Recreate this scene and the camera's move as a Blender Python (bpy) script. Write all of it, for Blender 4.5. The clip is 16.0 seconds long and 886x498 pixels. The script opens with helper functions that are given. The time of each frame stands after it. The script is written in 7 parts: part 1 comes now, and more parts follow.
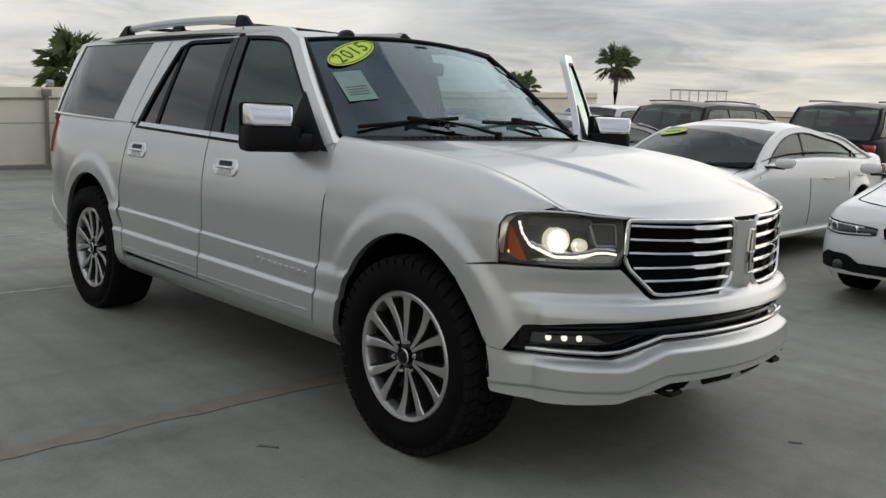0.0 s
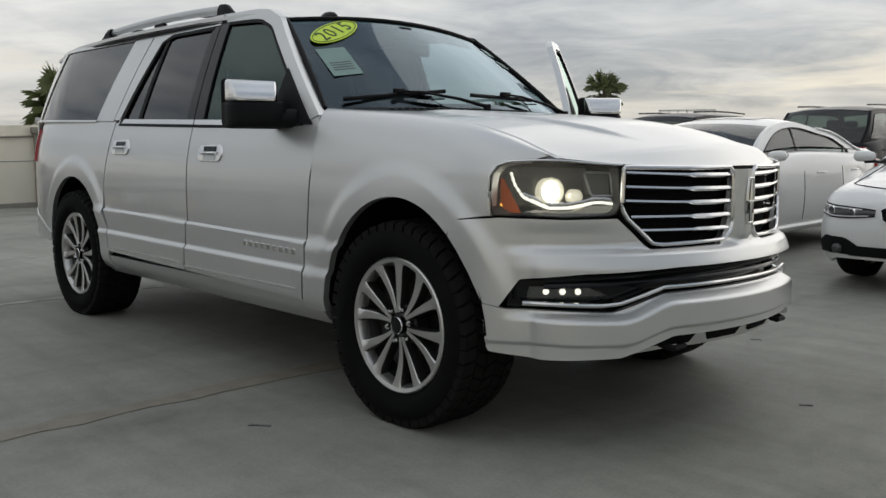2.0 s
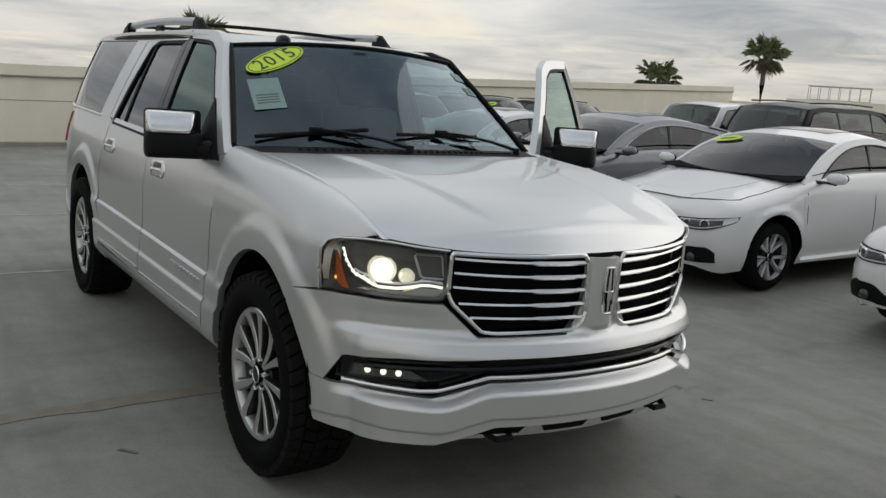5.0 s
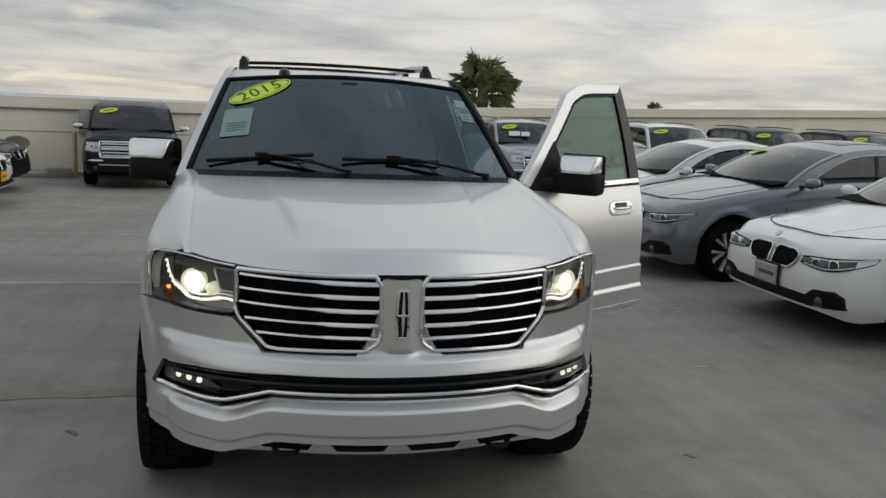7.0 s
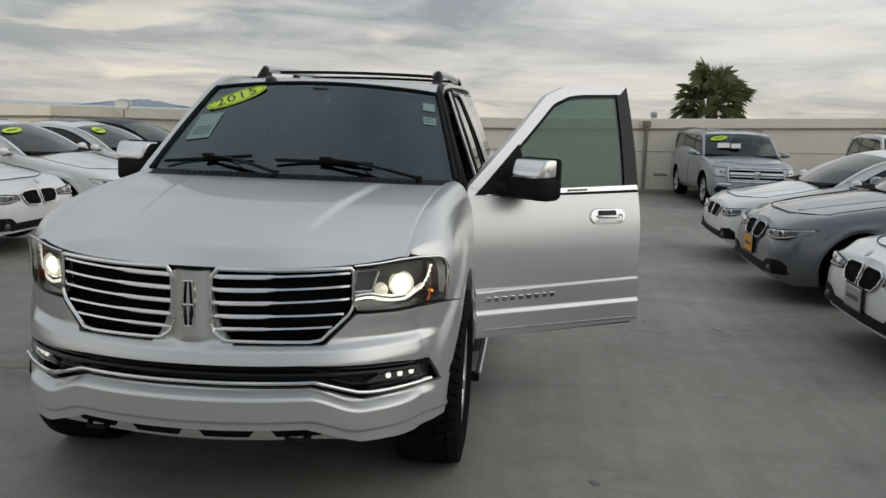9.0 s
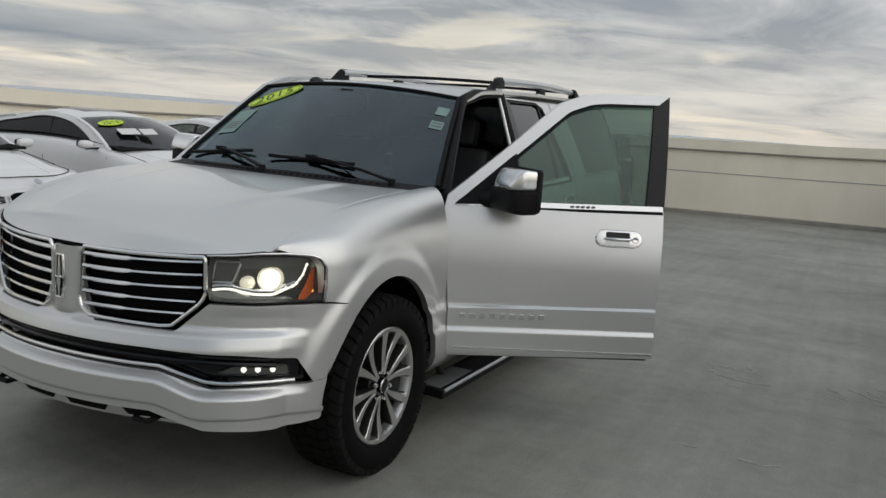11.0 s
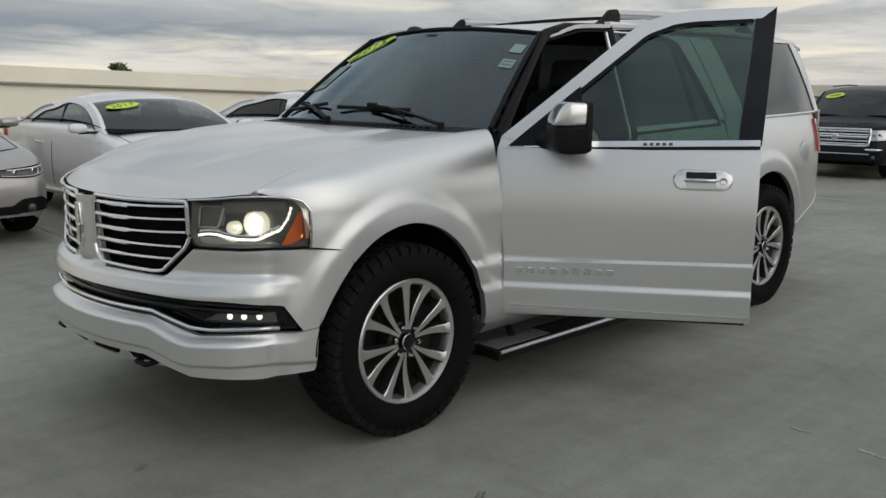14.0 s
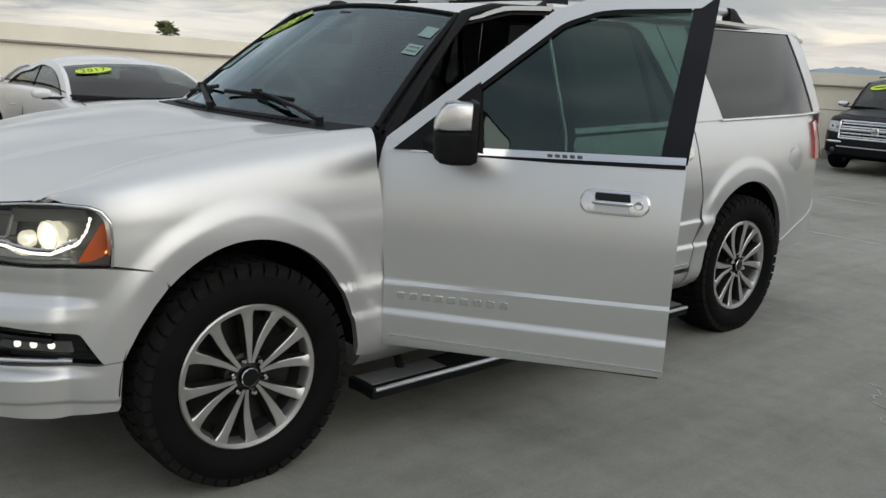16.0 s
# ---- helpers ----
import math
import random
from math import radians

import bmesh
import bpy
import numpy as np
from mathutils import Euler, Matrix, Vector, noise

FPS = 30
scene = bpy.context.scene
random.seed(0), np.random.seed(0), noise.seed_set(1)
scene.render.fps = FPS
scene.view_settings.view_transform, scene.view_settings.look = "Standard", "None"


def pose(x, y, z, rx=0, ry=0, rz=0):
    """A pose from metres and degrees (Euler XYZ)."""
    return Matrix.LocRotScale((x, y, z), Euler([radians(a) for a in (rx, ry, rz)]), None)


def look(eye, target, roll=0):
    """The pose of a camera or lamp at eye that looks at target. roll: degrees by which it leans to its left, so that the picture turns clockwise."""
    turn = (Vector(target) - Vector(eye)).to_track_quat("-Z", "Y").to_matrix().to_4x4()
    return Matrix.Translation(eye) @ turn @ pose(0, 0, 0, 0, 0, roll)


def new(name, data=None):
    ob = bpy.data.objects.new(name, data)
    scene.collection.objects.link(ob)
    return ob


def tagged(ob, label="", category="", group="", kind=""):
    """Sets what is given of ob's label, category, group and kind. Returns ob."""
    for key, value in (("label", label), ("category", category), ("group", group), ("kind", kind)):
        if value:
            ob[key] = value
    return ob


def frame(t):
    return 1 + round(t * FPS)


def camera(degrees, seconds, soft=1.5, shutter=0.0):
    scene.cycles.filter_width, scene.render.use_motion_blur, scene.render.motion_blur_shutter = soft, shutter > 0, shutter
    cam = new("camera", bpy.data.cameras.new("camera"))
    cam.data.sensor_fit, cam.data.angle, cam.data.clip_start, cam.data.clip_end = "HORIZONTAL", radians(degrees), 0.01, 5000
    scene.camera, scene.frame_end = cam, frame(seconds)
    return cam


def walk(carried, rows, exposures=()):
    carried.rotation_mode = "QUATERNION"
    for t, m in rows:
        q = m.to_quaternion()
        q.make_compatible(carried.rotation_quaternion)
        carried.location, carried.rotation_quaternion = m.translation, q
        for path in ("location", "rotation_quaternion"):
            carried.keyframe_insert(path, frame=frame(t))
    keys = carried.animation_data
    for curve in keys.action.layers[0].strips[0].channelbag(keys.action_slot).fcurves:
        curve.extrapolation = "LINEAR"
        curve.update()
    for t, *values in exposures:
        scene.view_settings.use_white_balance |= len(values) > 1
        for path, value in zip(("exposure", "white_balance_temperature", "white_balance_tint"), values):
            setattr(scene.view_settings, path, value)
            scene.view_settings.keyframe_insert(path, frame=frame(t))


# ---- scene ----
cam = camera(53.4, 16.0)
PATH = [
    (0, (2.707, -3.298, 1.427), (1.264, -1.948, 1.119), 2.2),
    (0.5, (2.706, -3.272, 1.304), (1.3, -1.88, 1.016), 1.6),
    (1, (2.691, -3.259, 1.206), (1.266, -1.881, 0.937), 0.6),
    (1.5, (2.668, -3.256, 1.128), (1.219, -1.9, 0.882), 0.6),
    (2, (2.67, -3.235, 1.122), (1.225, -1.871, 0.894), 0.1),
    (2.5, (2.676, -3.231, 1.163), (1.234, -1.861, 0.952), -0.1),
    (3, (2.725, -3.237, 1.372), (1.279, -1.894, 1.047), 1.4),
    (3.5, (2.864, -3.169, 1.546), (1.374, -1.87, 1.241), 1.6),
    (3.7, (2.927, -3.11, 1.563), (1.447, -1.8, 1.26), 1.6),
    (5.8, (3.567, -1.579, 1.626), (1.722, -0.901, 1.254), 2.1),
    (6, (3.654, -1.394, 1.606), (1.765, -0.848, 1.243), 1.2),
    (6.5, (3.92, -0.987, 1.646), (2.002, -0.554, 1.284), 2.0),
    (7, (4.047, -0.534, 1.667), (2.119, -0.111, 1.349), 2.6),
    (7.5, (4.187, -0.057, 1.669), (2.23, 0.212, 1.361), 2.0),
    (8, (4.16, 0.375, 1.647), (2.186, 0.463, 1.337), 1.7),
    (8.5, (4.137, 0.82, 1.653), (2.161, 0.778, 1.344), 1.8),
    (9, (4.125, 1.254, 1.671), (2.158, 1.066, 1.361), 2.0),
    (9.2, (4.076, 1.422, 1.65), (2.118, 1.156, 1.342), 1.7),
    (11.3, (3.336, 3.079, 1.681), (1.629, 2.086, 1.365), 3.2),
    (11.5, (3.245, 3.19, 1.68), (1.589, 2.115, 1.362), 2.4),
    (12, (2.938, 3.35, 1.63), (1.308, 2.232, 1.323), 2.7),
    (12.5, (2.703, 3.557, 1.627), (1.197, 2.278, 1.314), 1.2),
    (13, (2.551, 3.706, 1.603), (1.114, 2.35, 1.293), 0.6),
    (13.5, (2.502, 3.713, 1.546), (1.099, 2.327, 1.214), 0.2),
    (14, (2.468, 3.694, 1.516), (1.091, 2.292, 1.143), 0.3),
    (14.5, (2.449, 3.701, 1.531), (1.077, 2.293, 1.165), 0.4),
    (15, (2.362, 3.751, 1.619), (1.008, 2.326, 1.247), 1.1),
    (15.5, (2.009, 3.74, 1.602), (0.689, 2.306, 1.157), 2.3),
    (16, (1.499, 3.708, 1.614), (0.209, 2.245, 1.173), 2.6),
]
walk(cam, [(t, look(eye, target, roll)) for t, eye, target, roll in PATH], exposures=[(0, 0.11), (2, 0.06), (3, 0.2), (3.5, 0.18), (6.5, 0.0), (9, 0.02), (12, 0.06), (13.5, 0.12), (14.5, 0.2), (16, 0.34)])

# ---- world, sun and exposure ----
world = bpy.data.worlds.new("overcast_evening")
scene.world = world
world.use_nodes = True
wn, wl = world.node_tree.nodes, world.node_tree.links
wn.clear()


def wnode(kind, **values):
    n = wn.new(kind)
    for key, v in values.items():
        n.inputs[key].default_value = v
    return n


def wmath(op, a, b=None, clamp=False):
    n = wn.new("ShaderNodeMath")
    n.operation, n.use_clamp = op, clamp
    for k, v in enumerate((a, b)):
        if v is None:
            continue
        if isinstance(v, (int, float)):
            n.inputs[k].default_value = v
        else:
            wl.new(v, n.inputs[k])
    return n.outputs[0]


def wmix(fac, a, b):
    n = wn.new("ShaderNodeMix")
    n.data_type = "RGBA"
    for k, v in ((0, fac), (6, a), (7, b)):
        if isinstance(v, (tuple, float, int)):
            n.inputs[k].default_value = v
        else:
            wl.new(v, n.inputs[k])
    return n.outputs[2]


SUN_AZ, SUN_EL = 4.0, 22.0
sky = wn.new("ShaderNodeTexSky")
sky.sky_type, sky.sun_disc = "NISHITA", False
sky.sun_elevation, sky.sun_rotation = radians(SUN_EL), radians(SUN_AZ)
coord = wn.new("ShaderNodeTexCoord")
axes = wn.new("ShaderNodeSeparateXYZ")
wl.new(coord.outputs["Generated"], axes.inputs[0])
up = wmath("MAXIMUM", axes.outputs[2], 0.0)
flat = wmath("ADD", up, 0.10)
plane = wn.new("ShaderNodeCombineXYZ")
wl.new(wmath("DIVIDE", axes.outputs[0], flat), plane.inputs[0])
wl.new(wmath("DIVIDE", axes.outputs[1], flat), plane.inputs[1])
big = wnode("ShaderNodeTexNoise", Scale=0.34, Detail=6.0, Roughness=0.52, Distortion=0.7)
fine = wnode("ShaderNodeTexNoise", Scale=1.1, Detail=7.0, Roughness=0.6, Distortion=0.9)
for n in (big, fine):
    wl.new(plane.outputs[0], n.inputs["Vector"])
cloud = wmath("ADD", wmath("MULTIPLY", big.outputs[0], 0.65), wmath("MULTIPLY", fine.outputs[0], 0.35))
ramp = wn.new("ShaderNodeValToRGB")
ramp.color_ramp.elements[0].position, ramp.color_ramp.elements[0].color = 0.40, (0.30, 0.34, 0.385, 1)
ramp.color_ramp.elements[1].position, ramp.color_ramp.elements[1].color = 0.60, (0.905, 0.90, 0.87, 1)
mid_stop = ramp.color_ramp.elements.new(0.50)
mid_stop.color = (0.655, 0.67, 0.67, 1)
wl.new(cloud, ramp.inputs[0])
low = wmath("SUBTRACT", 1.0, wmath("MULTIPLY", up, 4.5), clamp=True)
low = wmath("POWER", low, 2.0)
warm = wmix(wmath("MULTIPLY", low, wmath("ADD", 0.25, wmath("MULTIPLY", fine.outputs[0], 0.9), clamp=True)), ramp.outputs[0], (0.79, 0.73, 0.64, 1))
bank_way = wmath("ADD", wmath("MULTIPLY", axes.outputs[0], -0.42), wmath("MULTIPLY", axes.outputs[1], -0.907))
bank_way = wmath("MULTIPLY", wmath("SUBTRACT", bank_way, 0.80), 6.0, clamp=True)
bank_mid = wmath("ADD", 0.030, wmath("MULTIPLY", fine.outputs[0], 0.050))
bank_up = wmath("SUBTRACT", 1.0, wmath("ABSOLUTE", wmath("MULTIPLY", wmath("SUBTRACT", axes.outputs[2], bank_mid), 30.0)), clamp=True)
streak = wnode("ShaderNodeTexNoise", Scale=0.62, Detail=5.0, Roughness=0.52, Distortion=0.5)
shifted = wn.new("ShaderNodeVectorMath")
shifted.operation = "ADD"
shifted.inputs[1].default_value = (7.3, 2.1, 0)
wl.new(plane.outputs[0], shifted.inputs[0])
wl.new(shifted.outputs[0], streak.inputs["Vector"])
dim = wmath("MULTIPLY", wmath("SUBTRACT", 0.50, streak.outputs[0]), 6.5, clamp=True)
dim = wmath("MULTIPLY", dim, wmath("SUBTRACT", 1.0, wmath("MULTIPLY", up, 1.6), clamp=True))
warm = wmix(wmath("MULTIPLY", dim, 0.45), warm, (0.36, 0.385, 0.42, 1))
glint = wmath("MULTIPLY", wmath("SUBTRACT", streak.outputs[0], 0.555), 11.0, clamp=True)
glint = wmath("MULTIPLY", glint, wmath("SUBTRACT", 1.0, wmath("MULTIPLY", up, 4.0), clamp=True))
warm = wmix(wmath("MULTIPLY", glint, 0.8), warm, (1.06, 0.96, 0.78, 1))
warm = wmix(wmath("MULTIPLY", wmath("MULTIPLY", bank_way, bank_up), 0.85), warm, (0.20, 0.245, 0.31, 1))
zenith = wmath("ADD", 1.0, wmath("MULTIPLY", up, 0.25))
cloud_bg = wn.new("ShaderNodeBackground")
cool = wn.new("ShaderNodeMix")
cool.data_type, cool.blend_type = "RGBA", "MULTIPLY"
wl.new(wmath("MULTIPLY", up, 1.2, clamp=True), cool.inputs[0])
wl.new(warm, cool.inputs[6])
cool.inputs[7].default_value = (0.925, 0.955, 1.01, 1)
wl.new(cool.outputs[2], cloud_bg.inputs[0])
behind = wmath("MULTIPLY", wmath("MAXIMUM", axes.outputs[0], 0.0), wmath("SUBTRACT", 1.0, wmath("MULTIPLY", up, 1.4), clamp=True))
toward = wmath("SUBTRACT", wmath("MULTIPLY", wmath("MULTIPLY", axes.outputs[1], up), 0.36), wmath("MULTIPLY", behind, 0.26))
wl.new(wmath("MULTIPLY", wmath("MULTIPLY", zenith, 0.84), wmath("ADD", 0.97, toward)), cloud_bg.inputs[1])
sky_bg = wn.new("ShaderNodeBackground")
wl.new(sky.outputs[0], sky_bg.inputs[0])
sky_bg.inputs[1].default_value = 0.006
both = wn.new("ShaderNodeAddShader")
wl.new(cloud_bg.outputs[0], both.inputs[0])
wl.new(sky_bg.outputs[0], both.inputs[1])
wout = wn.new("ShaderNodeOutputWorld")
wl.new(both.outputs[0], wout.inputs[0])

sun = new("sun", bpy.data.lights.new("sun", "SUN"))
sun.data.energy, sun.data.angle, sun.data.color = 0.85, radians(80), (1.0, 0.93, 0.84)
sun_dir = Vector((math.sin(radians(SUN_AZ)) * math.cos(radians(SUN_EL)), math.cos(radians(SUN_AZ)) * math.cos(radians(SUN_EL)), math.sin(radians(SUN_EL))))
sun.matrix_world = look(sun_dir * 60, (0, 0, 0))


# ---- materials ----
def pbr(name, col, rough=0.5, metal=0.0, coat=0.0, var=0.06, scale=6.0, bump=0.0, bscale=80.0, rvar=0.05, emit=None, power=0.0, spec=0.5, per_object=0.0, stretch=(1, 1, 1)):
    """A principled surface with variation at a coarse and a fine scale."""
    m = bpy.data.materials.new(name)
    m.use_nodes = True
    nodes, links = m.node_tree.nodes, m.node_tree.links
    p = nodes["Principled BSDF"]
    p.inputs["Metallic"].default_value = metal
    p.inputs["Coat Weight"].default_value = coat
    p.inputs["Coat Roughness"].default_value = 0.04
    p.inputs["Specular IOR Level"].default_value = spec
    tc, mp = nodes.new("ShaderNodeTexCoord"), nodes.new("ShaderNodeMapping")
    mp.inputs["Scale"].default_value = stretch
    links.new(tc.outputs["Object"], mp.inputs[0])
    a, b = nodes.new("ShaderNodeTexNoise"), nodes.new("ShaderNodeTexNoise")
    a.inputs["Scale"].default_value, a.inputs["Detail"].default_value = scale, 5
    b.inputs["Scale"].default_value, b.inputs["Detail"].default_value = bscale, 3
    links.new(mp.outputs[0], a.inputs[0]), links.new(mp.outputs[0], b.inputs[0])
    both_n = nodes.new("ShaderNodeMath")
    both_n.operation = "MULTIPLY_ADD"
    both_n.inputs[1].default_value = 0.35
    links.new(b.outputs[0], both_n.inputs[0]), links.new(a.outputs[0], both_n.inputs[2])
    r = nodes.new("ShaderNodeMapRange")
    r.inputs[1].default_value, r.inputs[2].default_value = 0.4, 0.95
    r.inputs[3].default_value, r.inputs[4].default_value = 1 - var, 1 + var
    links.new(both_n.outputs[0], r.inputs[0])
    mul = nodes.new("ShaderNodeVectorMath")
    mul.operation = "SCALE"
    mul.inputs[0].default_value = col
    links.new(r.outputs[0], mul.inputs[3])
    links.new(mul.outputs[0], p.inputs["Base Color"])
    rr = nodes.new("ShaderNodeMapRange")
    rr.inputs[3].default_value, rr.inputs[4].default_value = max(rough - rvar, 0.01), min(rough + rvar, 1)
    links.new(a.outputs[0], rr.inputs[0]), links.new(rr.outputs[0], p.inputs["Roughness"])
    if bump:
        bp = nodes.new("ShaderNodeBump")
        bp.inputs["Strength"].default_value, bp.inputs["Distance"].default_value = bump, 0.01
        links.new(b.outputs[0], bp.inputs["Height"]), links.new(bp.outputs[0], p.inputs["Normal"])
    if emit:
        p.inputs["Emission Color"].default_value, p.inputs["Emission Strength"].default_value = (*emit, 1), power
    return m


def glass(name, tint, gloss=0.02, base=0.05, power=4.0, sheen=(1.0, 1.0, 1.0)):
    """A tinted pane: clear to the tint straight on, glossy at grazing angles."""
    m = bpy.data.materials.new(name)
    m.use_nodes = True
    nodes, links = m.node_tree.nodes, m.node_tree.links
    nodes.clear()
    clear, shine, mix, face, out = (nodes.new(k) for k in ("ShaderNodeBsdfTransparent", "ShaderNodeBsdfGlossy", "ShaderNodeMixShader", "ShaderNodeLayerWeight", "ShaderNodeOutputMaterial"))
    clear.inputs[0].default_value = (*tint, 1)
    shine.inputs["Roughness"].default_value = gloss
    shine.inputs["Color"].default_value = (*sheen, 1)
    face.inputs[0].default_value = 0.5
    up_p, up_m = nodes.new("ShaderNodeMath"), nodes.new("ShaderNodeMath")
    up_p.operation, up_p.inputs[1].default_value = "POWER", power
    up_m.operation, up_m.inputs[1].default_value, up_m.inputs[2].default_value = "MULTIPLY_ADD", 1 - base, base
    links.new(face.outputs["Facing"], up_p.inputs[0]), links.new(up_p.outputs[0], up_m.inputs[0])
    links.new(up_m.outputs[0], mix.inputs[0]), links.new(clear.outputs[0], mix.inputs[1])
    links.new(shine.outputs[0], mix.inputs[2]), links.new(mix.outputs[0], out.inputs[0])
    return m


SILVER = pbr("silver_metallic_paint", (0.66, 0.665, 0.66), 0.36, 0.82, 0.6, var=0.03, scale=1.5, bscale=900, rvar=0.03)
WHITE = pbr("white_car_paint", (0.80, 0.80, 0.79), 0.35, 0.0, 0.9, var=0.02, scale=2)
GREYCAR = pbr("grey_metallic_paint", (0.17, 0.18, 0.20), 0.33, 0.6, 0.9, var=0.03, scale=2)
SILVERBLUE = pbr("pale_blue_silver_paint", (0.36, 0.40, 0.44), 0.35, 0.6, 0.8, var=0.03, scale=2)
CHAMPAGNE = pbr("champagne_silver_paint", (0.42, 0.40, 0.38), 0.35, 0.6, 0.8, var=0.03, scale=2)
BLACKCAR = pbr("black_car_paint", (0.006, 0.007, 0.010), 0.34, 0.0, 0.12, var=0.1, scale=2, spec=0.15)
CHROME = pbr("chrome", (0.80, 0.80, 0.80), 0.14, 1.0, var=0.02, scale=3, rvar=0.03)
SATIN = pbr("satin_aluminium", (0.55, 0.56, 0.57), 0.35, 1.0, var=0.04)
MACHINED = pbr("machined_wheel_face", (0.62, 0.61, 0.595), 0.30, 0.9, 0.3, var=0.08, scale=14, bscale=200)
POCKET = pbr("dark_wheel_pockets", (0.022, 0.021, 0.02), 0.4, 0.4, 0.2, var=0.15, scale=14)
BLACK = pbr("black_textured_plastic", (0.008, 0.008, 0.009), 0.55, var=0.2, scale=12, bump=0.15, bscale=300, spec=0.14)
GLOSSBLACK = pbr("gloss_black_plastic", (0.006, 0.006, 0.007), 0.14, 0, 0.1, var=0.1, spec=0.25)
DARK = pbr("dark_underbody", (0.006, 0.006, 0.006), 0.9, var=0.2, spec=0.1)
RUBBER = pbr("tyre_rubber", (0.007, 0.007, 0.007), 0.8, spec=0.07, var=0.25, scale=9, bump=0.25, bscale=160)
TREAD = pbr("dusty_tread_rubber", (0.010, 0.0097, 0.0093), 0.85, spec=0.12, var=0.35, scale=18, bump=0.3, bscale=120)
LEATHER = pbr("black_leather", (0.018, 0.017, 0.017), 0.5, var=0.2, scale=10, bump=0.2, bscale=150)
TRIMGREY = pbr("grey_interior_trim", (0.10, 0.10, 0.10), 0.6, var=0.1, scale=10)
AMBER = pbr("amber_reflector", (0.60, 0.10, 0.012), 0.2, 0, 0.8, var=0.15, scale=60, emit=(1.0, 0.25, 0.03), power=0.02)
AMBERBULB = pbr("amber_bulb", (0.8, 0.3, 0.05), 0.3, emit=(1.0, 0.42, 0.06), power=1.4)
LED = pbr("white_led", (0.9, 0.9, 0.85), 0.3, emit=(1.0, 0.97, 0.85), power=0.95)
BEAM = pbr("lit_projector_lens", (0.9, 0.9, 0.85), 0.2, emit=(1.0, 0.97, 0.86), power=3.0)
# emission stands in for lamp light caught by the reflectors
GLOW = pbr("lit_reflector", (0.8, 0.78, 0.66), 0.25, 0.6, emit=(1.0, 0.94, 0.72), power=0.5)
REDLENS = pbr("red_tail_lens", (0.42, 0.012, 0.016), 0.15, 0, 1.0, var=0.1, scale=40)
LAMPGREY = pbr("lamp_bucket_grey", (0.075, 0.078, 0.078), 0.3, 0.5, 0.2, var=0.15, scale=30)
STICKER = pbr("yellow_green_sticker", (0.62, 0.82, 0.06), 0.5, var=0.05, scale=20)
INK = pbr("dark_green_ink", (0.03, 0.06, 0.02), 0.6)
# pale green paper, darkened in its colour as if behind tinted glass
PAPER = pbr("dimmed_green_paper", (0.21, 0.32, 0.295), 0.6, var=0.08, scale=30)
WHITEPAPER = pbr("white_paper", (0.75, 0.75, 0.72), 0.6, var=0.05, scale=30)
ORANGE = pbr("orange_dealer_plate", (0.75, 0.33, 0.02), 0.5, var=0.08, scale=20)
WINDSHIELD = glass("windshield_glass", (0.20, 0.29, 0.31), gloss=0.006, base=0.10, power=4.6, sheen=(0.78, 0.92, 1.0))
CLEARGLASS = glass("clear_lamp_lens", (0.97, 0.97, 0.96), base=0.03)
DOORGLASS = glass("tinted_door_glass", (0.07, 0.125, 0.10), gloss=0.005, base=0.075, power=4.8, sheen=(0.82, 1.0, 0.92))
PRIVACY = glass("privacy_glass", (0.012, 0.014, 0.014), gloss=0.005, base=0.07, power=4.5)
CLEARFACE = bpy.data.materials.new("clear_inner_face")
CLEARFACE.use_nodes = True
CLEARFACE.node_tree.nodes.clear()
_clear, _face_out = CLEARFACE.node_tree.nodes.new("ShaderNodeBsdfTransparent"), CLEARFACE.node_tree.nodes.new("ShaderNodeOutputMaterial")
CLEARFACE.node_tree.links.new(_clear.outputs[0], _face_out.inputs[0])
CAPCHROME = pbr("satin_chrome_cap", (0.80, 0.80, 0.80), 0.20, 1.0, var=0.02, scale=3)
MIRROR = pbr("mirror_glass", (0.75, 0.77, 0.78), 0.03, 1.0, var=0.01, rvar=0.01)


# ---- mesh helpers ----
def thing(name, label, category, group="", kind="", m=None):
    ob = new(name)
    ob.empty_display_size = 0.2
    if m is not None:
        ob.matrix_world = m
    return tagged(ob, label, category, group, kind)


def part(name, bm, material, parent, label="", sharp=0.6):
    """Links a bmesh as one mesh object under a thing or a part."""
    for f in bm.faces:
        f.smooth = True
    for e in bm.edges:
        if len(e.link_faces) == 2 and e.calc_face_angle(0.0) > sharp:
            e.smooth = False
    me = bpy.data.meshes.new(name)
    bm.to_mesh(me)
    bm.free()
    me.materials.append(material)
    if material.name.endswith("_glass") and material is not MIRROR:
        me.materials.append(CLEARFACE)
        out = me.polygons[0].normal.copy()
        for f in me.polygons:
            if f.normal.dot(out) < 0.2:
                f.material_index = 1
    ob = new(name, me)
    ob.parent = parent
    if label:
        ob["label"] = label
    return ob


def resample(points, n):
    pts = np.array(points, float)
    d = np.r_[0, np.cumsum(np.linalg.norm(np.diff(pts, axis=0), axis=1))]
    return np.stack([np.interp(np.linspace(0, d[-1], n + 1), d, pts[:, k]) for k in range(pts.shape[1])], 1)


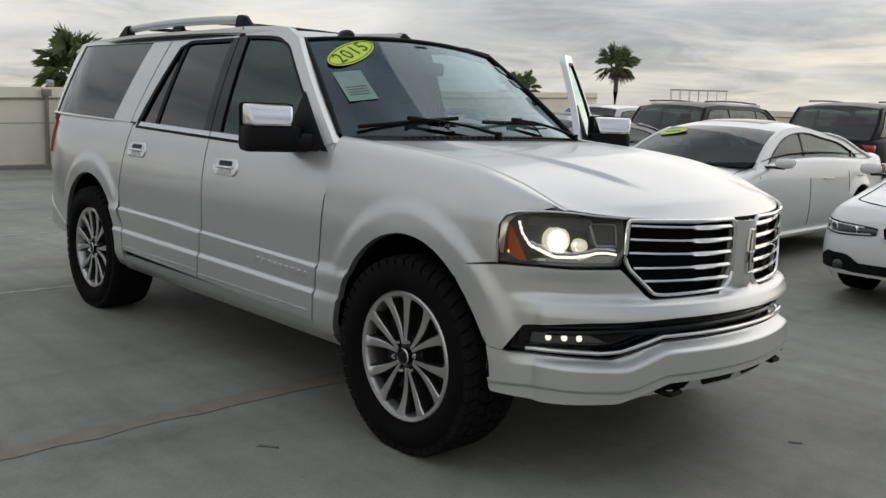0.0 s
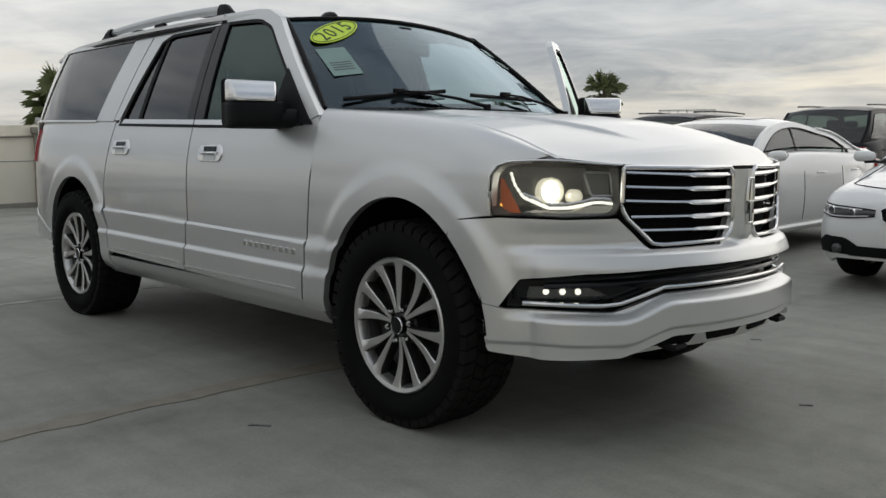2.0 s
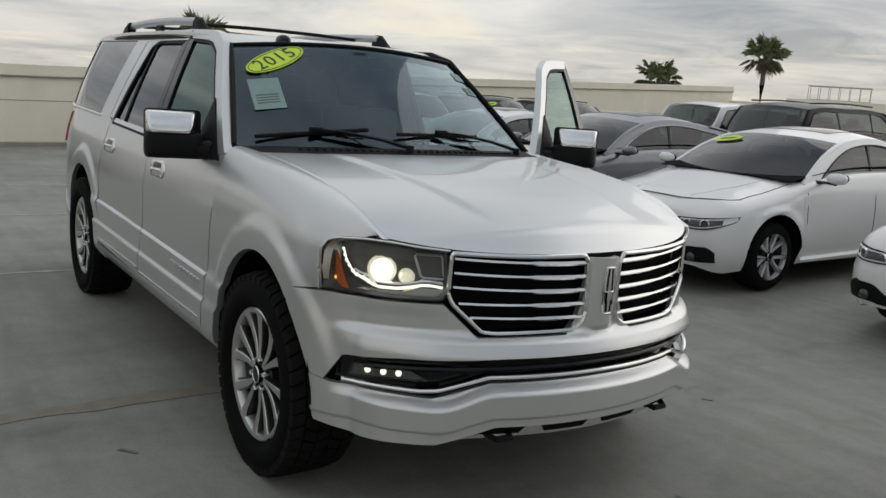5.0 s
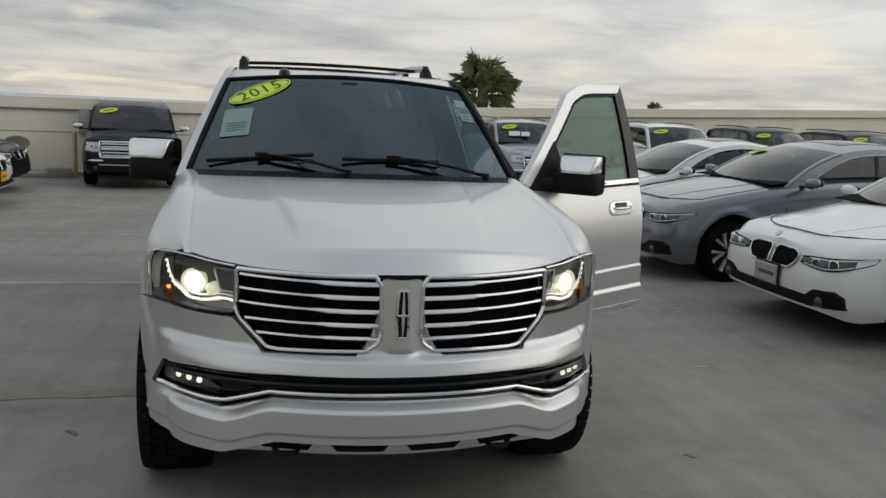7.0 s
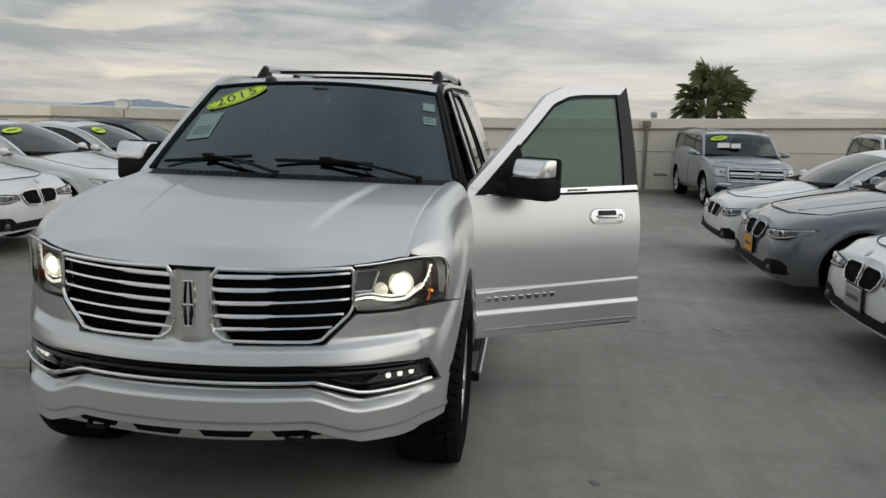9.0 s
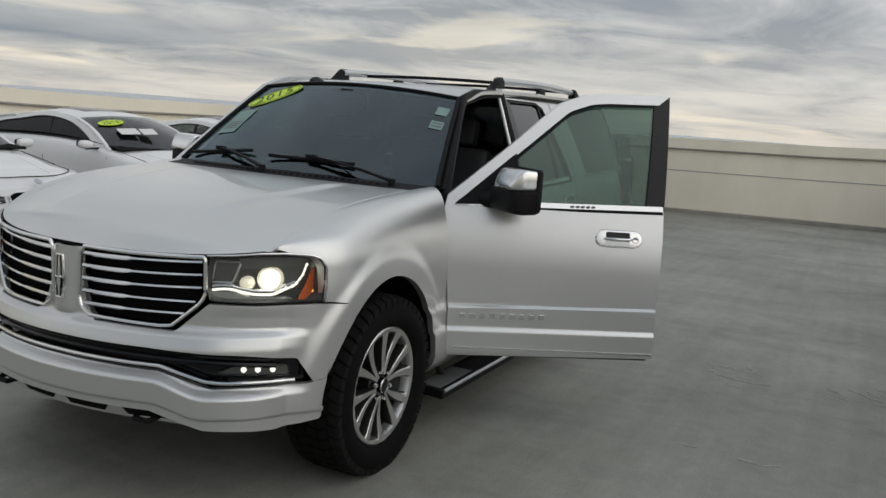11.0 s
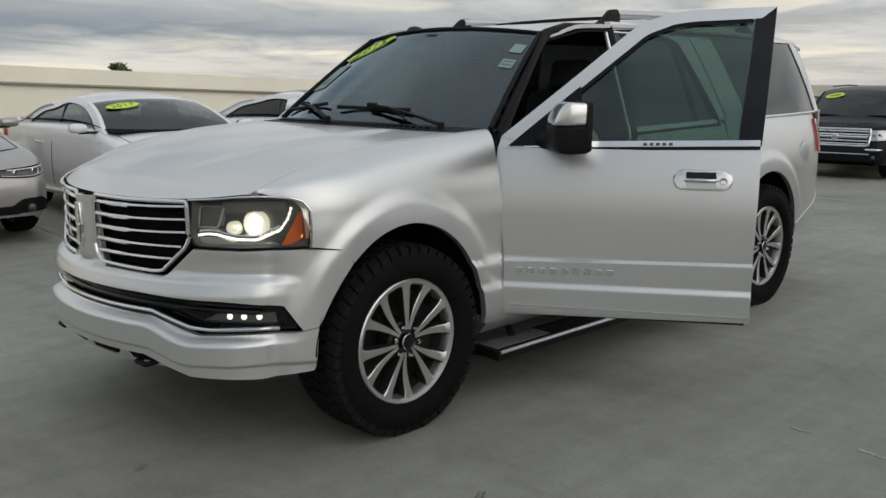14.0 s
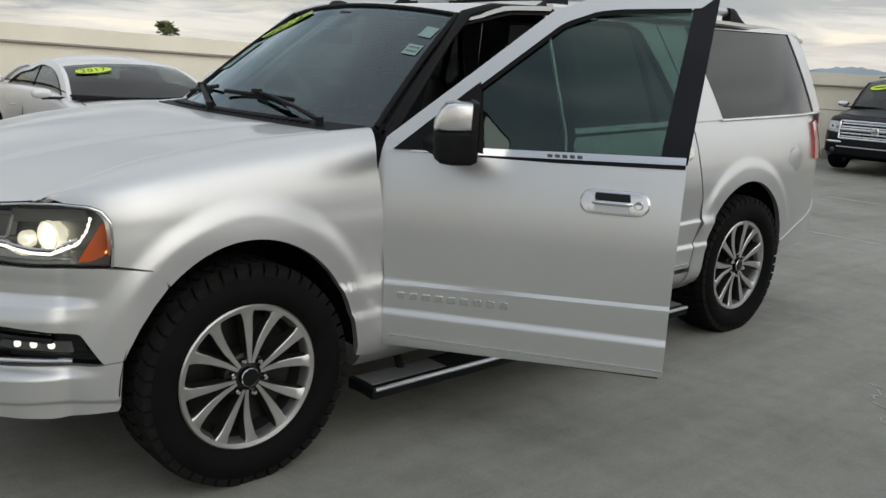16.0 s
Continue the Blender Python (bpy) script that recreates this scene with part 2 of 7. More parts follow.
def coons(bottom, top, left=None, right=None, nu=20, nv=10):
    """A grid of plane points inside four edges: bottom and top run left to right, left and right run upwards."""
    b, t = resample(bottom, nu), resample(top, nu)
    l = resample(left, nv) if left else resample([b[0], t[0]], nv)
    r = resample(right, nv) if right else resample([b[-1], t[-1]], nv)
    u, v = np.linspace(0, 1, nu + 1)[None, :, None], np.linspace(0, 1, nv + 1)[:, None, None]
    corner = (1 - u) * (1 - v) * b[0] + u * (1 - v) * b[-1] + (1 - u) * v * t[0] + u * v * t[-1]
    return (1 - v) * b[None] + v * t[None] + (1 - u) * l[:, None] + u * r[:, None] - corner


def shell(outer, inner=None, closed_u=False):
    """A bmesh from a grid of places, closed with a second grid behind it where one is given."""
    bm = bmesh.new()
    nv, nu = len(outer), len(outer[0])
    a = [[bm.verts.new(p) for p in row] for row in outer]
    span = range(nu if closed_u else nu - 1)
    for j in range(nv - 1):
        for i in span:
            k = (i + 1) % nu
            bm.faces.new((a[j][i], a[j][k], a[j + 1][k], a[j + 1][i]))
    if inner is not None:
        b = [[bm.verts.new(p) for p in row] for row in inner]
        for j in range(nv - 1):
            for i in span:
                k = (i + 1) % nu
                bm.faces.new((b[j][i], b[j + 1][i], b[j + 1][k], b[j][k]))
        for i in span:
            k = (i + 1) % nu
            bm.faces.new((a[0][k], a[0][i], b[0][i], b[0][k]))
            bm.faces.new((a[-1][i], a[-1][k], b[-1][k], b[-1][i]))
        if not closed_u:
            for j in range(nv - 1):
                bm.faces.new((a[j][0], a[j + 1][0], b[j + 1][0], b[j][0]))
                bm.faces.new((a[j + 1][-1], a[j][-1], b[j][-1], b[j + 1][-1]))
    bmesh.ops.remove_doubles(bm, verts=bm.verts, dist=1e-5)
    bmesh.ops.recalc_face_normals(bm, faces=bm.faces)
    return bm


def skin(grid, place, back):
    """Maps a plane grid into space and gives it a back side moved by back."""
    out = [[Vector(place(*q)) for q in row] for row in grid]
    return shell(out, [[p + Vector(back) for p in row] for row in out])


def box(size, at=(0, 0, 0), bevel=0.0, turn=None, segments=2):
    bm = bmesh.new()
    bmesh.ops.create_cube(bm, size=1)
    bmesh.ops.scale(bm, vec=size, verts=bm.verts)
    if bevel:
        bmesh.ops.bevel(bm, geom=bm.edges[:], offset=bevel, segments=segments, profile=0.5, affect="EDGES")
    if turn:
        bmesh.ops.transform(bm, matrix=turn, verts=bm.verts)
    bmesh.ops.translate(bm, vec=at, verts=bm.verts)
    return bm


def merge(*some):
    bm = some[0]
    for other in some[1:]:
        me = bpy.data.meshes.new("joined")
        other.to_mesh(me)
        other.free()
        bm.from_mesh(me)
        bpy.data.meshes.remove(me)
    return bm


def tube(points, r, n=8, flat=1.0, closed=False, up_axis=(0, 0, 1)):
    """A round bar along points; flat squeezes it across up_axis. r may be a list."""
    pts = [Vector(p) for p in points]
    rings = []
    count = len(pts)
    for i, p in enumerate(pts):
        if closed:
            d = pts[(i + 1) % count] - pts[i - 1]
        else:
            d = pts[min(i + 1, count - 1)] - pts[max(i - 1, 0)]
        d.normalize()
        side = d.cross(Vector(up_axis))
        if side.length < 1e-4:
            side = d.cross(Vector((1, 0, 0)))
        side.normalize()
        top = side.cross(d)
        rad = float(r[i] if isinstance(r, (list, tuple)) else r)
        rings.append([p + rad * (math.cos(a) * side + flat * math.sin(a) * top) for a in (2 * math.pi * k / n for k in range(n))])
    bm = bmesh.new()
    vs = [[bm.verts.new(q) for q in ring] for ring in rings]
    for j in range(count if closed else count - 1):
        for k in range(n):
            m, jj = (k + 1) % n, (j + 1) % count
            bm.faces.new((vs[j][k], vs[j][m], vs[jj][m], vs[jj][k]))
    if not closed:
        bm.faces.new(vs[0][::-1])
        bm.faces.new(vs[-1])
    bmesh.ops.recalc_face_normals(bm, faces=bm.faces)
    return bm


def lathe(profile, n=48, axis="y"):
    """Turns (radius, along) pairs round an axis."""
    rows = []
    for r, h in profile:
        ring = []
        for k in range(n):
            a = 2 * math.pi * k / n
            c, s = r * math.cos(a), r * math.sin(a)
            ring.append({"y": (c, h, s), "z": (c, s, h), "x": (h, c, s)}[axis])
        rows.append(ring)
    return shell(rows, closed_u=True)


def lettering(name, body, size, m, material, parent, depth=0.002, label="", width=None):
    """Raised letters as a mesh under parent, centred on the pose m."""
    curve = bpy.data.curves.new(name, "FONT")
    curve.body, curve.size, curve.extrude, curve.align_x, curve.align_y, curve.resolution_u = body, size, depth, "CENTER", "CENTER", 3
    if width:
        curve.space_character = width
    tmp = bpy.data.objects.new(name, curve)
    me = bpy.data.meshes.new_from_object(tmp)
    bpy.data.objects.remove(tmp)
    bpy.data.curves.remove(curve)
    me.materials.clear()
    me.materials.append(material)
    me.transform(m)
    ob = new(name, me)
    ob.parent = parent
    if label:
        ob["label"] = label
    return ob


def sm(x):
    x = min(max(x, 0.0), 1.0)
    return x * x * (3 - 2 * x)


def lerp_table(table):
    xs, ys = zip(*sorted(table))
    return lambda x: float(np.interp(x, xs, ys))


def smooth_table(table):
    """Catmull-Rom through a few points, so that profiles have no kinks."""
    t = sorted(table)
    xs = np.array([a for a, _ in t], float)
    ys = np.array([b for _, b in t], float)
    slope = np.gradient(ys, xs)

    def f(x):
        x = min(max(x, xs[0]), xs[-1])
        k = min(max(int(np.searchsorted(xs, x)) - 1, 0), len(xs) - 2)
        h = xs[k + 1] - xs[k]
        s = (x - xs[k]) / h
        return float((2 * s**3 - 3 * s**2 + 1) * ys[k] + (s**3 - 2 * s**2 + s) * h * slope[k] + (-2 * s**3 + 3 * s**2) * ys[k + 1] + (s**3 - s**2) * h * slope[k + 1])

    return f


# ---- wheels ----
def wheel_parts(parent, at, side, radius=0.425, width=0.275, rim_r=0.272, spokes=10, face=MACHINED, pocket=POCKET, blocks=True, spin=0.0, twin=False, n=56, cap=GLOSSBLACK):
    """A tyre with tread and a spoked rim under parent; side +1 turns its face to +y. Returns the tyre."""
    def put(bm):
        bmesh.ops.rotate(bm, cent=(0, 0, 0), matrix=Matrix.Rotation(spin, 3, "Y"), verts=bm.verts)
        if side < 0:
            bmesh.ops.scale(bm, vec=(1, -1, 1), verts=bm.verts)
            bmesh.ops.reverse_faces(bm, faces=bm.faces)
        bmesh.ops.translate(bm, vec=at, verts=bm.verts)
        for v in bm.verts:
            v.co.z = max(v.co.z, 0.003)
        return bm

    w, R = width, radius
    prof = [(rim_r - 0.004, -w + 0.02), (rim_r + 0.03, -w), (R - 0.045, -w - 0.004), (R - 0.018, -w + 0.012), (R - 0.012, -w + 0.04), (R - 0.010, -w / 2),
            (R - 0.012, -0.04), (R - 0.018, -0.012), (R - 0.045, 0.018), (R - 0.085, 0.026), (R - 0.115, 0.022), (rim_r + 0.022, 0.008), (rim_r + 0.010, -0.006), (rim_r - 0.004, -0.02)]
    tyre = part("tyre", put(lathe(prof, n)), RUBBER, parent, sharp=0.9)
    if blocks:
        verts, faces = [], []
        count = 46
        for k in range(count):
            for lane, (y0, y1, shift, lo, hi) in enumerate(((-0.035, 0.014, 0.0, 0.036, 0.0), (-0.093, -0.042, 0.35, 0.012, 0.0), (-0.150, -0.100, 0.7, 0.012, 0.0), (-0.207, -0.157, 0.2, 0.012, 0.0), (-w + 0.004, -0.214, 0.5, 0.036, 0.0))):
                a0 = 2 * math.pi * (k + shift) / count
                a1 = a0 + 2 * math.pi / count * (0.80 if lane in (0, 4) else 0.74)
                skew = 0.35 * 2 * math.pi / count * (1 if lane % 2 else -1)
                base = len(verts)
                for y, sk in ((y0, 0.0), (y1, skew)):
                    for a in (a0 + sk, a1 + sk):
                        edge = lane in (0, 4) and ((lane == 0 and y == y1) or (lane == 4 and y == y0))
                        for r in (R - 0.05 if edge else R - 0.02, R - 0.012 if edge else R):
                            verts.append((r * math.cos(a), y, r * math.sin(a)))
                b = base
                faces += [(b + 1, b + 3, b + 7, b + 5), (b, b + 1, b + 5, b + 4), (b + 2, b + 6, b + 7, b + 3), (b, b + 2, b + 3, b + 1), (b + 4, b + 5, b + 7, b + 6)]
        me = bpy.data.meshes.new("tread")
        me.from_pydata(verts, [], faces)
        bm = bmesh.new()
        bm.from_mesh(me)
        bpy.data.meshes.remove(me)
        bmesh.ops.recalc_face_normals(bm, faces=bm.faces)
        part("tread", put(bm), TREAD, tyre, "chunky all-terrain tread blocks")
    rim = part("rim", put(lathe([(rim_r - 0.05, -w + 0.03), (rim_r - 0.03, -0.09), (rim_r - 0.024, -0.02), (rim_r - 0.016, -0.004), (rim_r, 0.001), (rim_r + 0.006, -0.004), (rim_r, -0.02)], n)), face, parent, "machined alloy rim ring")
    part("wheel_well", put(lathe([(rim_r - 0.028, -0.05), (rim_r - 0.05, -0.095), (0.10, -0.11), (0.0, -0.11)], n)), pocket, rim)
    hub_r = 0.052 if blocks else 0.045
    for k in range(spokes):
        for half in ((-1, 1) if twin else (0,)):
            a = 2 * math.pi * k / spokes
            rows_o, rows_i = [], []
            for t in np.linspace(0, 1, 9):
                r = hub_r + (rim_r - 0.012 - hub_r) * t
                tip = max(t - 0.86, 0) / 0.14
                if blocks:
                    wid = 0.0070 + 0.0155 * t + 0.008 * tip * tip
                    swing = half * radians(7 + 8 * t)
                else:
                    wid = (0.0088 + 0.0105 * t + 0.012 * tip) * (0.95 if twin else 1.0) * rim_r / 0.272
                    swing = half * 0.085 * (0.35 + 0.65 * t) * rim_r / 0.272 / r
                dep = -0.016 - 0.008 * math.sin(math.pi * t) + 0.012 * t
                mid = Vector((r * math.cos(swing), 0, r * math.sin(swing)))
                across = Vector((-math.sin(swing), 0, math.cos(swing)))
                rows_o.append([mid + Vector((0, dep - 0.003, 0)) - across * wid, mid + Vector((0, dep, 0)) - across * wid * 0.8, mid + Vector((0, dep + 0.001, 0)) + across * wid * 0.8, mid + Vector((0, dep - 0.003, 0)) + across * wid])
                rows_i.append([q + Vector((0, -0.04, 0)) for q in rows_o[-1]])
            wide = [[r[1].lerp(r[2], 0.5) + (q - r[1].lerp(r[2], 0.5)) * (1.5 - 0.35 * j / 8) for q in r] for j, r in enumerate(rows_o)]
            wide_i = [[q + Vector((0, -0.04, 0)) for q in r] for r in wide]
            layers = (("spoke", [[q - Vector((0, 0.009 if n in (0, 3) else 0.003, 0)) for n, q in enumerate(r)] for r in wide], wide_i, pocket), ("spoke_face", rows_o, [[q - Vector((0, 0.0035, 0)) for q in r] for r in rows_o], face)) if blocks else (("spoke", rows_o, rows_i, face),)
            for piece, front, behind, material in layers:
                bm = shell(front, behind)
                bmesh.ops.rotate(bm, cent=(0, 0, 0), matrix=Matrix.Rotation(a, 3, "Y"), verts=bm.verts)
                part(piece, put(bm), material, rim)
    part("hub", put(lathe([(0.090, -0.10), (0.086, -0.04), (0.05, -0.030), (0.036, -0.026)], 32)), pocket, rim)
    part("centre_cap", put(lathe([(0.036, -0.03), (0.036, -0.006), (0.031, -0.002), (0.0, 0.0)], 28)), cap, rim, "dark centre cap with a bright ring")
    part("cap_ring", put(lathe([(0.032, -0.004), (0.0335, 0.001), (0.036, -0.003)], 28)), CHROME, rim)
    for k in range(6 if blocks else 5):
        a = 2 * math.pi * (k + 0.5) / (6 if blocks else 5)
        bm = lathe([(0.011, -0.05), (0.011, -0.008), (0.008, -0.002), (0.0, 0.0)], 6)
        bmesh.ops.translate(bm, vec=(0.068 * math.cos(a), 0, 0.068 * math.sin(a)), verts=bm.verts)
        part("lug_nut", put(bm), CHROME, rim)
    return tyre


# ---- the silver sport utility vehicle: x forward from the front axle, y to its left ----
AX_R = -3.327
ARCH_A, ARCH_B, HUB_Z = 0.462, 0.52, 0.41
suv = thing("suv", "silver long-wheelbase sport utility vehicle with headlights lit and driver door open", "car")


def crease_z(x):
    return 0.69 - 0.018 * x


def side_y(x, z, lip=True):
    y = 0.974
    if z > 0.9:
        y -= 0.056 * ((z - 0.9) / 0.34) ** 2
    mid = sm((-0.30 - x) / 0.1) * sm((x + 3.05) / 0.1)
    y += mid * (0.015 * sm((crease_z(x) + 0.006 - z) / 0.014) + 0.013 * sm((0.585 - 0.01 * x - z) / 0.022))
    y -= 0.06 * max((0.47 - z) / 0.12, 0) ** 2
    if x > 0.2:
        y -= 0.163 * ((x - 0.2) / 0.4) ** 3
    if x < -3.7:
        y -= 0.15 * min((-3.7 - x) / 0.75, 1.3) ** 2.4
    return y + (flare(x, z) if lip else 0.0)


def flare(x, z):
    """How far the wheel arch lip stands out."""
    y = 0.0
    for h in (0.0, AX_R):
        e = math.hypot((x - h) / ARCH_A, (z - HUB_Z) / ARCH_B)
        y += 0.015 * sm((1.29 - e) / 0.14) * sm((z - 0.50) / 0.3)
    return y


fender_zt = smooth_table([(-0.7, 1.306), (-0.37, 1.283), (0.0, 1.253), (0.232, 1.22), (0.45, 1.165), (0.65, 1.09), (0.80, 1.04)])
fender_yt = lerp_table([(-0.7, 0.855), (-0.37, 0.822), (0.65, 0.787), (0.8, 0.76)])
Z0 = 1.0
TOPS = Z0 + 0.32


def fender_place(s):
    def f(x, q):
        if q <= Z0:
            return x, s * side_y(x, q), q
        th = (q - Z0) / 0.32 * math.pi / 2
        zt, yt, yb = fender_zt(x), fender_yt(x), side_y(x, Z0, False)
        z = Z0 + (zt - Z0) * math.sin(th)
        return x, s * (yt + (yb - yt) * max(math.cos(th), 0.0) ** 0.85 + flare(x, z) * math.cos(th)), z
    return f


def arch(h, a0, a1, n=30, grow=1.0):
    """Points of a wheel opening from angle a0 to a1, in degrees from the rear."""
    return [(h - grow * ARCH_A * math.cos(radians(a)), HUB_Z + grow * ARCH_B * math.sin(radians(a))) for a in np.linspace(a0, a1, n)]


belt = lambda x: 1.202 - 0.025 * x


def glass_y(x, z):
    u = (z - 1.24) / 0.57
    y = 0.917 - 0.222 * u + 0.05 * u * (1 - u)
    if x < -3.7:
        y -= 0.11 * min((-3.7 - x) / 0.75, 1.3) ** 2.4
    return y


def on_side(s, off=0.0):
    return lambda x, z: (x, s * (side_y(x, z) + off), z)


def on_glass(s, off=0.0):
    return lambda x, z: (x, s * (glass_y(x, z) + off), z)


def side_mirror(s, door):
    """The large door mirror: chrome cap over a black housing, with its pane facing back."""
    def ring(x, y0, y1, z0, z1, r=0.03):
        pts = []
        for cy, cz, a0 in ((y1 - r, z1 - r, 0), (y0 + r, z1 - r, 90), (y0 + r, z0 + r, 180), (y1 - r, z0 + r, 270)):
            for k in range(5):
                a = radians(a0 + 22.5 * k)
                pts.append(Vector((x, s * (cy + r * math.cos(a)), cz + r * math.sin(a))))
        return pts
    def turned(rows):
        """Swings the head so that its pane looks in towards the driver."""
        piv, swing = Vector((-0.92, s * 0.99, 0)), Matrix.Rotation(s * radians(17), 3, "Z")
        return [[piv + swing @ (p - piv) + Vector((0.025, -s * 0.03, 0)) for p in row] for row in rows]
    cap_rows = [ring(-0.968, 0.985, 1.207, 1.331, 1.428, 0.014), ring(-0.90, 0.982, 1.211, 1.330, 1.431, 0.014), ring(-0.872, 0.986, 1.206, 1.330, 1.424, 0.014), ring(-0.852, 0.992, 1.199, 1.331, 1.402, 0.014), ring(-0.838, 0.998, 1.191, 1.332, 1.372, 0.012), ring(-0.830, 1.006, 1.183, 1.333, 1.356, 0.01), ring(-0.828, 1.05, 1.14, 1.336, 1.343, 0.005)]
    bm = shell(turned(cap_rows), closed_u=True)
    bmesh.ops.holes_fill(bm, edges=[e for e in bm.edges if e.is_boundary])
    part("mirror_cap", bm, CAPCHROME, door, "chrome mirror cap", 0.5)
    low = [ring(-0.988, 0.962, 1.216, 1.222, 1.434, 0.02), ring(-0.966, 0.957, 1.219, 1.212, 1.437, 0.02), ring(-0.963, 0.957, 1.217, 1.212, 1.332, 0.015), ring(-0.90, 0.95, 1.213, 1.208, 1.332, 0.02), ring(-0.858, 0.95, 1.202, 1.212, 1.331, 0.02), ring(-0.836, 0.955, 1.18, 1.226, 1.329, 0.02), ring(-0.829, 0.97, 1.165, 1.24, 1.324, 0.015)]
    bm = shell(turned(low), closed_u=True)
    bmesh.ops.holes_fill(bm, edges=[e for e in bm.edges if e.is_boundary])
    part("mirror_housing", bm, BLACK, door, "black lower mirror housing")
    pane = turned([ring(-0.991, 0.98, 1.205, 1.238, 1.42, 0.02)])
    bm = bmesh.new()
    bm.faces.new([bm.verts.new(p) for p in pane[0]])
    part("mirror_pane", bm, MIRROR, door)
    part("mirror_arm", merge(tube([(-0.79, s * 0.89, 1.255), (-0.85, s * 0.95, 1.255), (-0.89, s * 1.02, 1.258)], [0.058, 0.048, 0.044], 12, 0.85)), BLACK, door)
    part("mirror_sail", skin(coons([(-0.628, 1.226), (-0.99, 1.236)], [(-0.90, 1.462), (-0.945, 1.500)], nu=8, nv=8), on_glass(s, 0.014), (0, -s * 0.02, 0)), BLACK, door)


def handle(s, x, z, door, keyhole):
    def pill(x0, x1, z0, z1, off, n=9):
        pts, r = [], (z1 - z0) / 2
        for a in np.linspace(-90, 90, n):
            pts.append((x1 + r * math.cos(radians(a)), (z0 + z1) / 2 + r * math.sin(radians(a))))
        for a in np.linspace(90, 270, n):
            pts.append((x0 + r * math.cos(radians(a)), (z0 + z1) / 2 + r * math.sin(radians(a))))
        return [Vector((px, s * (side_y(px, pz) + off), pz)) for px, pz in pts]
    rows = [pill(x - 0.083, x + 0.083, z - 0.046, z + 0.046, 0.001), pill(x - 0.080, x + 0.080, z - 0.042, z + 0.042, 0.008), pill(x - 0.070, x + 0.070, z - 0.034, z + 0.034, 0.0095), pill(x - 0.02, x + 0.02, z - 0.006, z + 0.006, 0.010)]
    bm = shell(rows, closed_u=True)
    bmesh.ops.holes_fill(bm, edges=[e for e in bm.edges if e.is_boundary])
    part("handle_bezel", bm, CAPCHROME, door, "satin chrome handle surround")
    def pocket(z0, z1, off, inset):
        x0, x1 = x + 0.076, x - 0.060
        g = coons([(x0 - inset, z0), (x1, z0)], [(x0 - inset * 0.6, z1), (x1 + 0.006, z1)], [(x0 - inset, z0), (x0, (z0 + z1) / 2), (x0 - inset * 0.6, z1)], nu=10, nv=3)
        return skin(g, lambda px, pz: (px, s * (side_y(px, pz) + off), pz), (0, -s * 0.004, 0))
    # black upper plate and satin lower plate stand for the recess's shade and light
    part("recess_shade_plate", pocket(z + 0.004, z + 0.035, 0.0115, 0.010), GLOSSBLACK, door)
    part("recess_lit_plate", pocket(z - 0.034, z - 0.004, 0.0112, 0.012), SATIN, door)
    lever = [(px, s * (side_y(px, z) + o), z + 0.001) for px, o in ((x + 0.078, 0.012), (x + 0.06, 0.020), (x + 0.02, 0.025), (x - 0.03, 0.025), (x - 0.052, 0.022), (x - 0.060, 0.012))]
    part("handle_lever", tube(lever, 0.0095, 10, 0.9), CHROME, door, "chrome pull handle")
    if keyhole:
        bm = lathe([(0.017, -0.004), (0.017, 0.006), (0.014, 0.009), (0.0125, 0.004), (0.0, 0.003)], 18)
        bmesh.ops.scale(bm, vec=(1, s, 1), verts=bm.verts)
        bmesh.ops.translate(bm, vec=(x - 0.088, s * (side_y(x, z) + 0.006), z - 0.002), verts=bm.verts)
        part("key_lock", bm, SATIN, door)


def belt_trim(s, x0, x1, door):
    n = 16
    for name, lo, hi, off, material in (("belt_molding", 0.0, 0.026, 0.006, CHROME), ("belt_seal", -0.016, -0.001, 0.003, BLACK)):
        g = [[(x, belt(x) + lo + (hi - lo) * v) for x in np.linspace(x0, x1, n)] for v in (0, 0.5, 1)]
        part(name, skin(g, lambda x, z, off=off: (x, s * (min(side_y(x, z), 0.922) + off), z), (0, -s * 0.012, 0)), material, door)


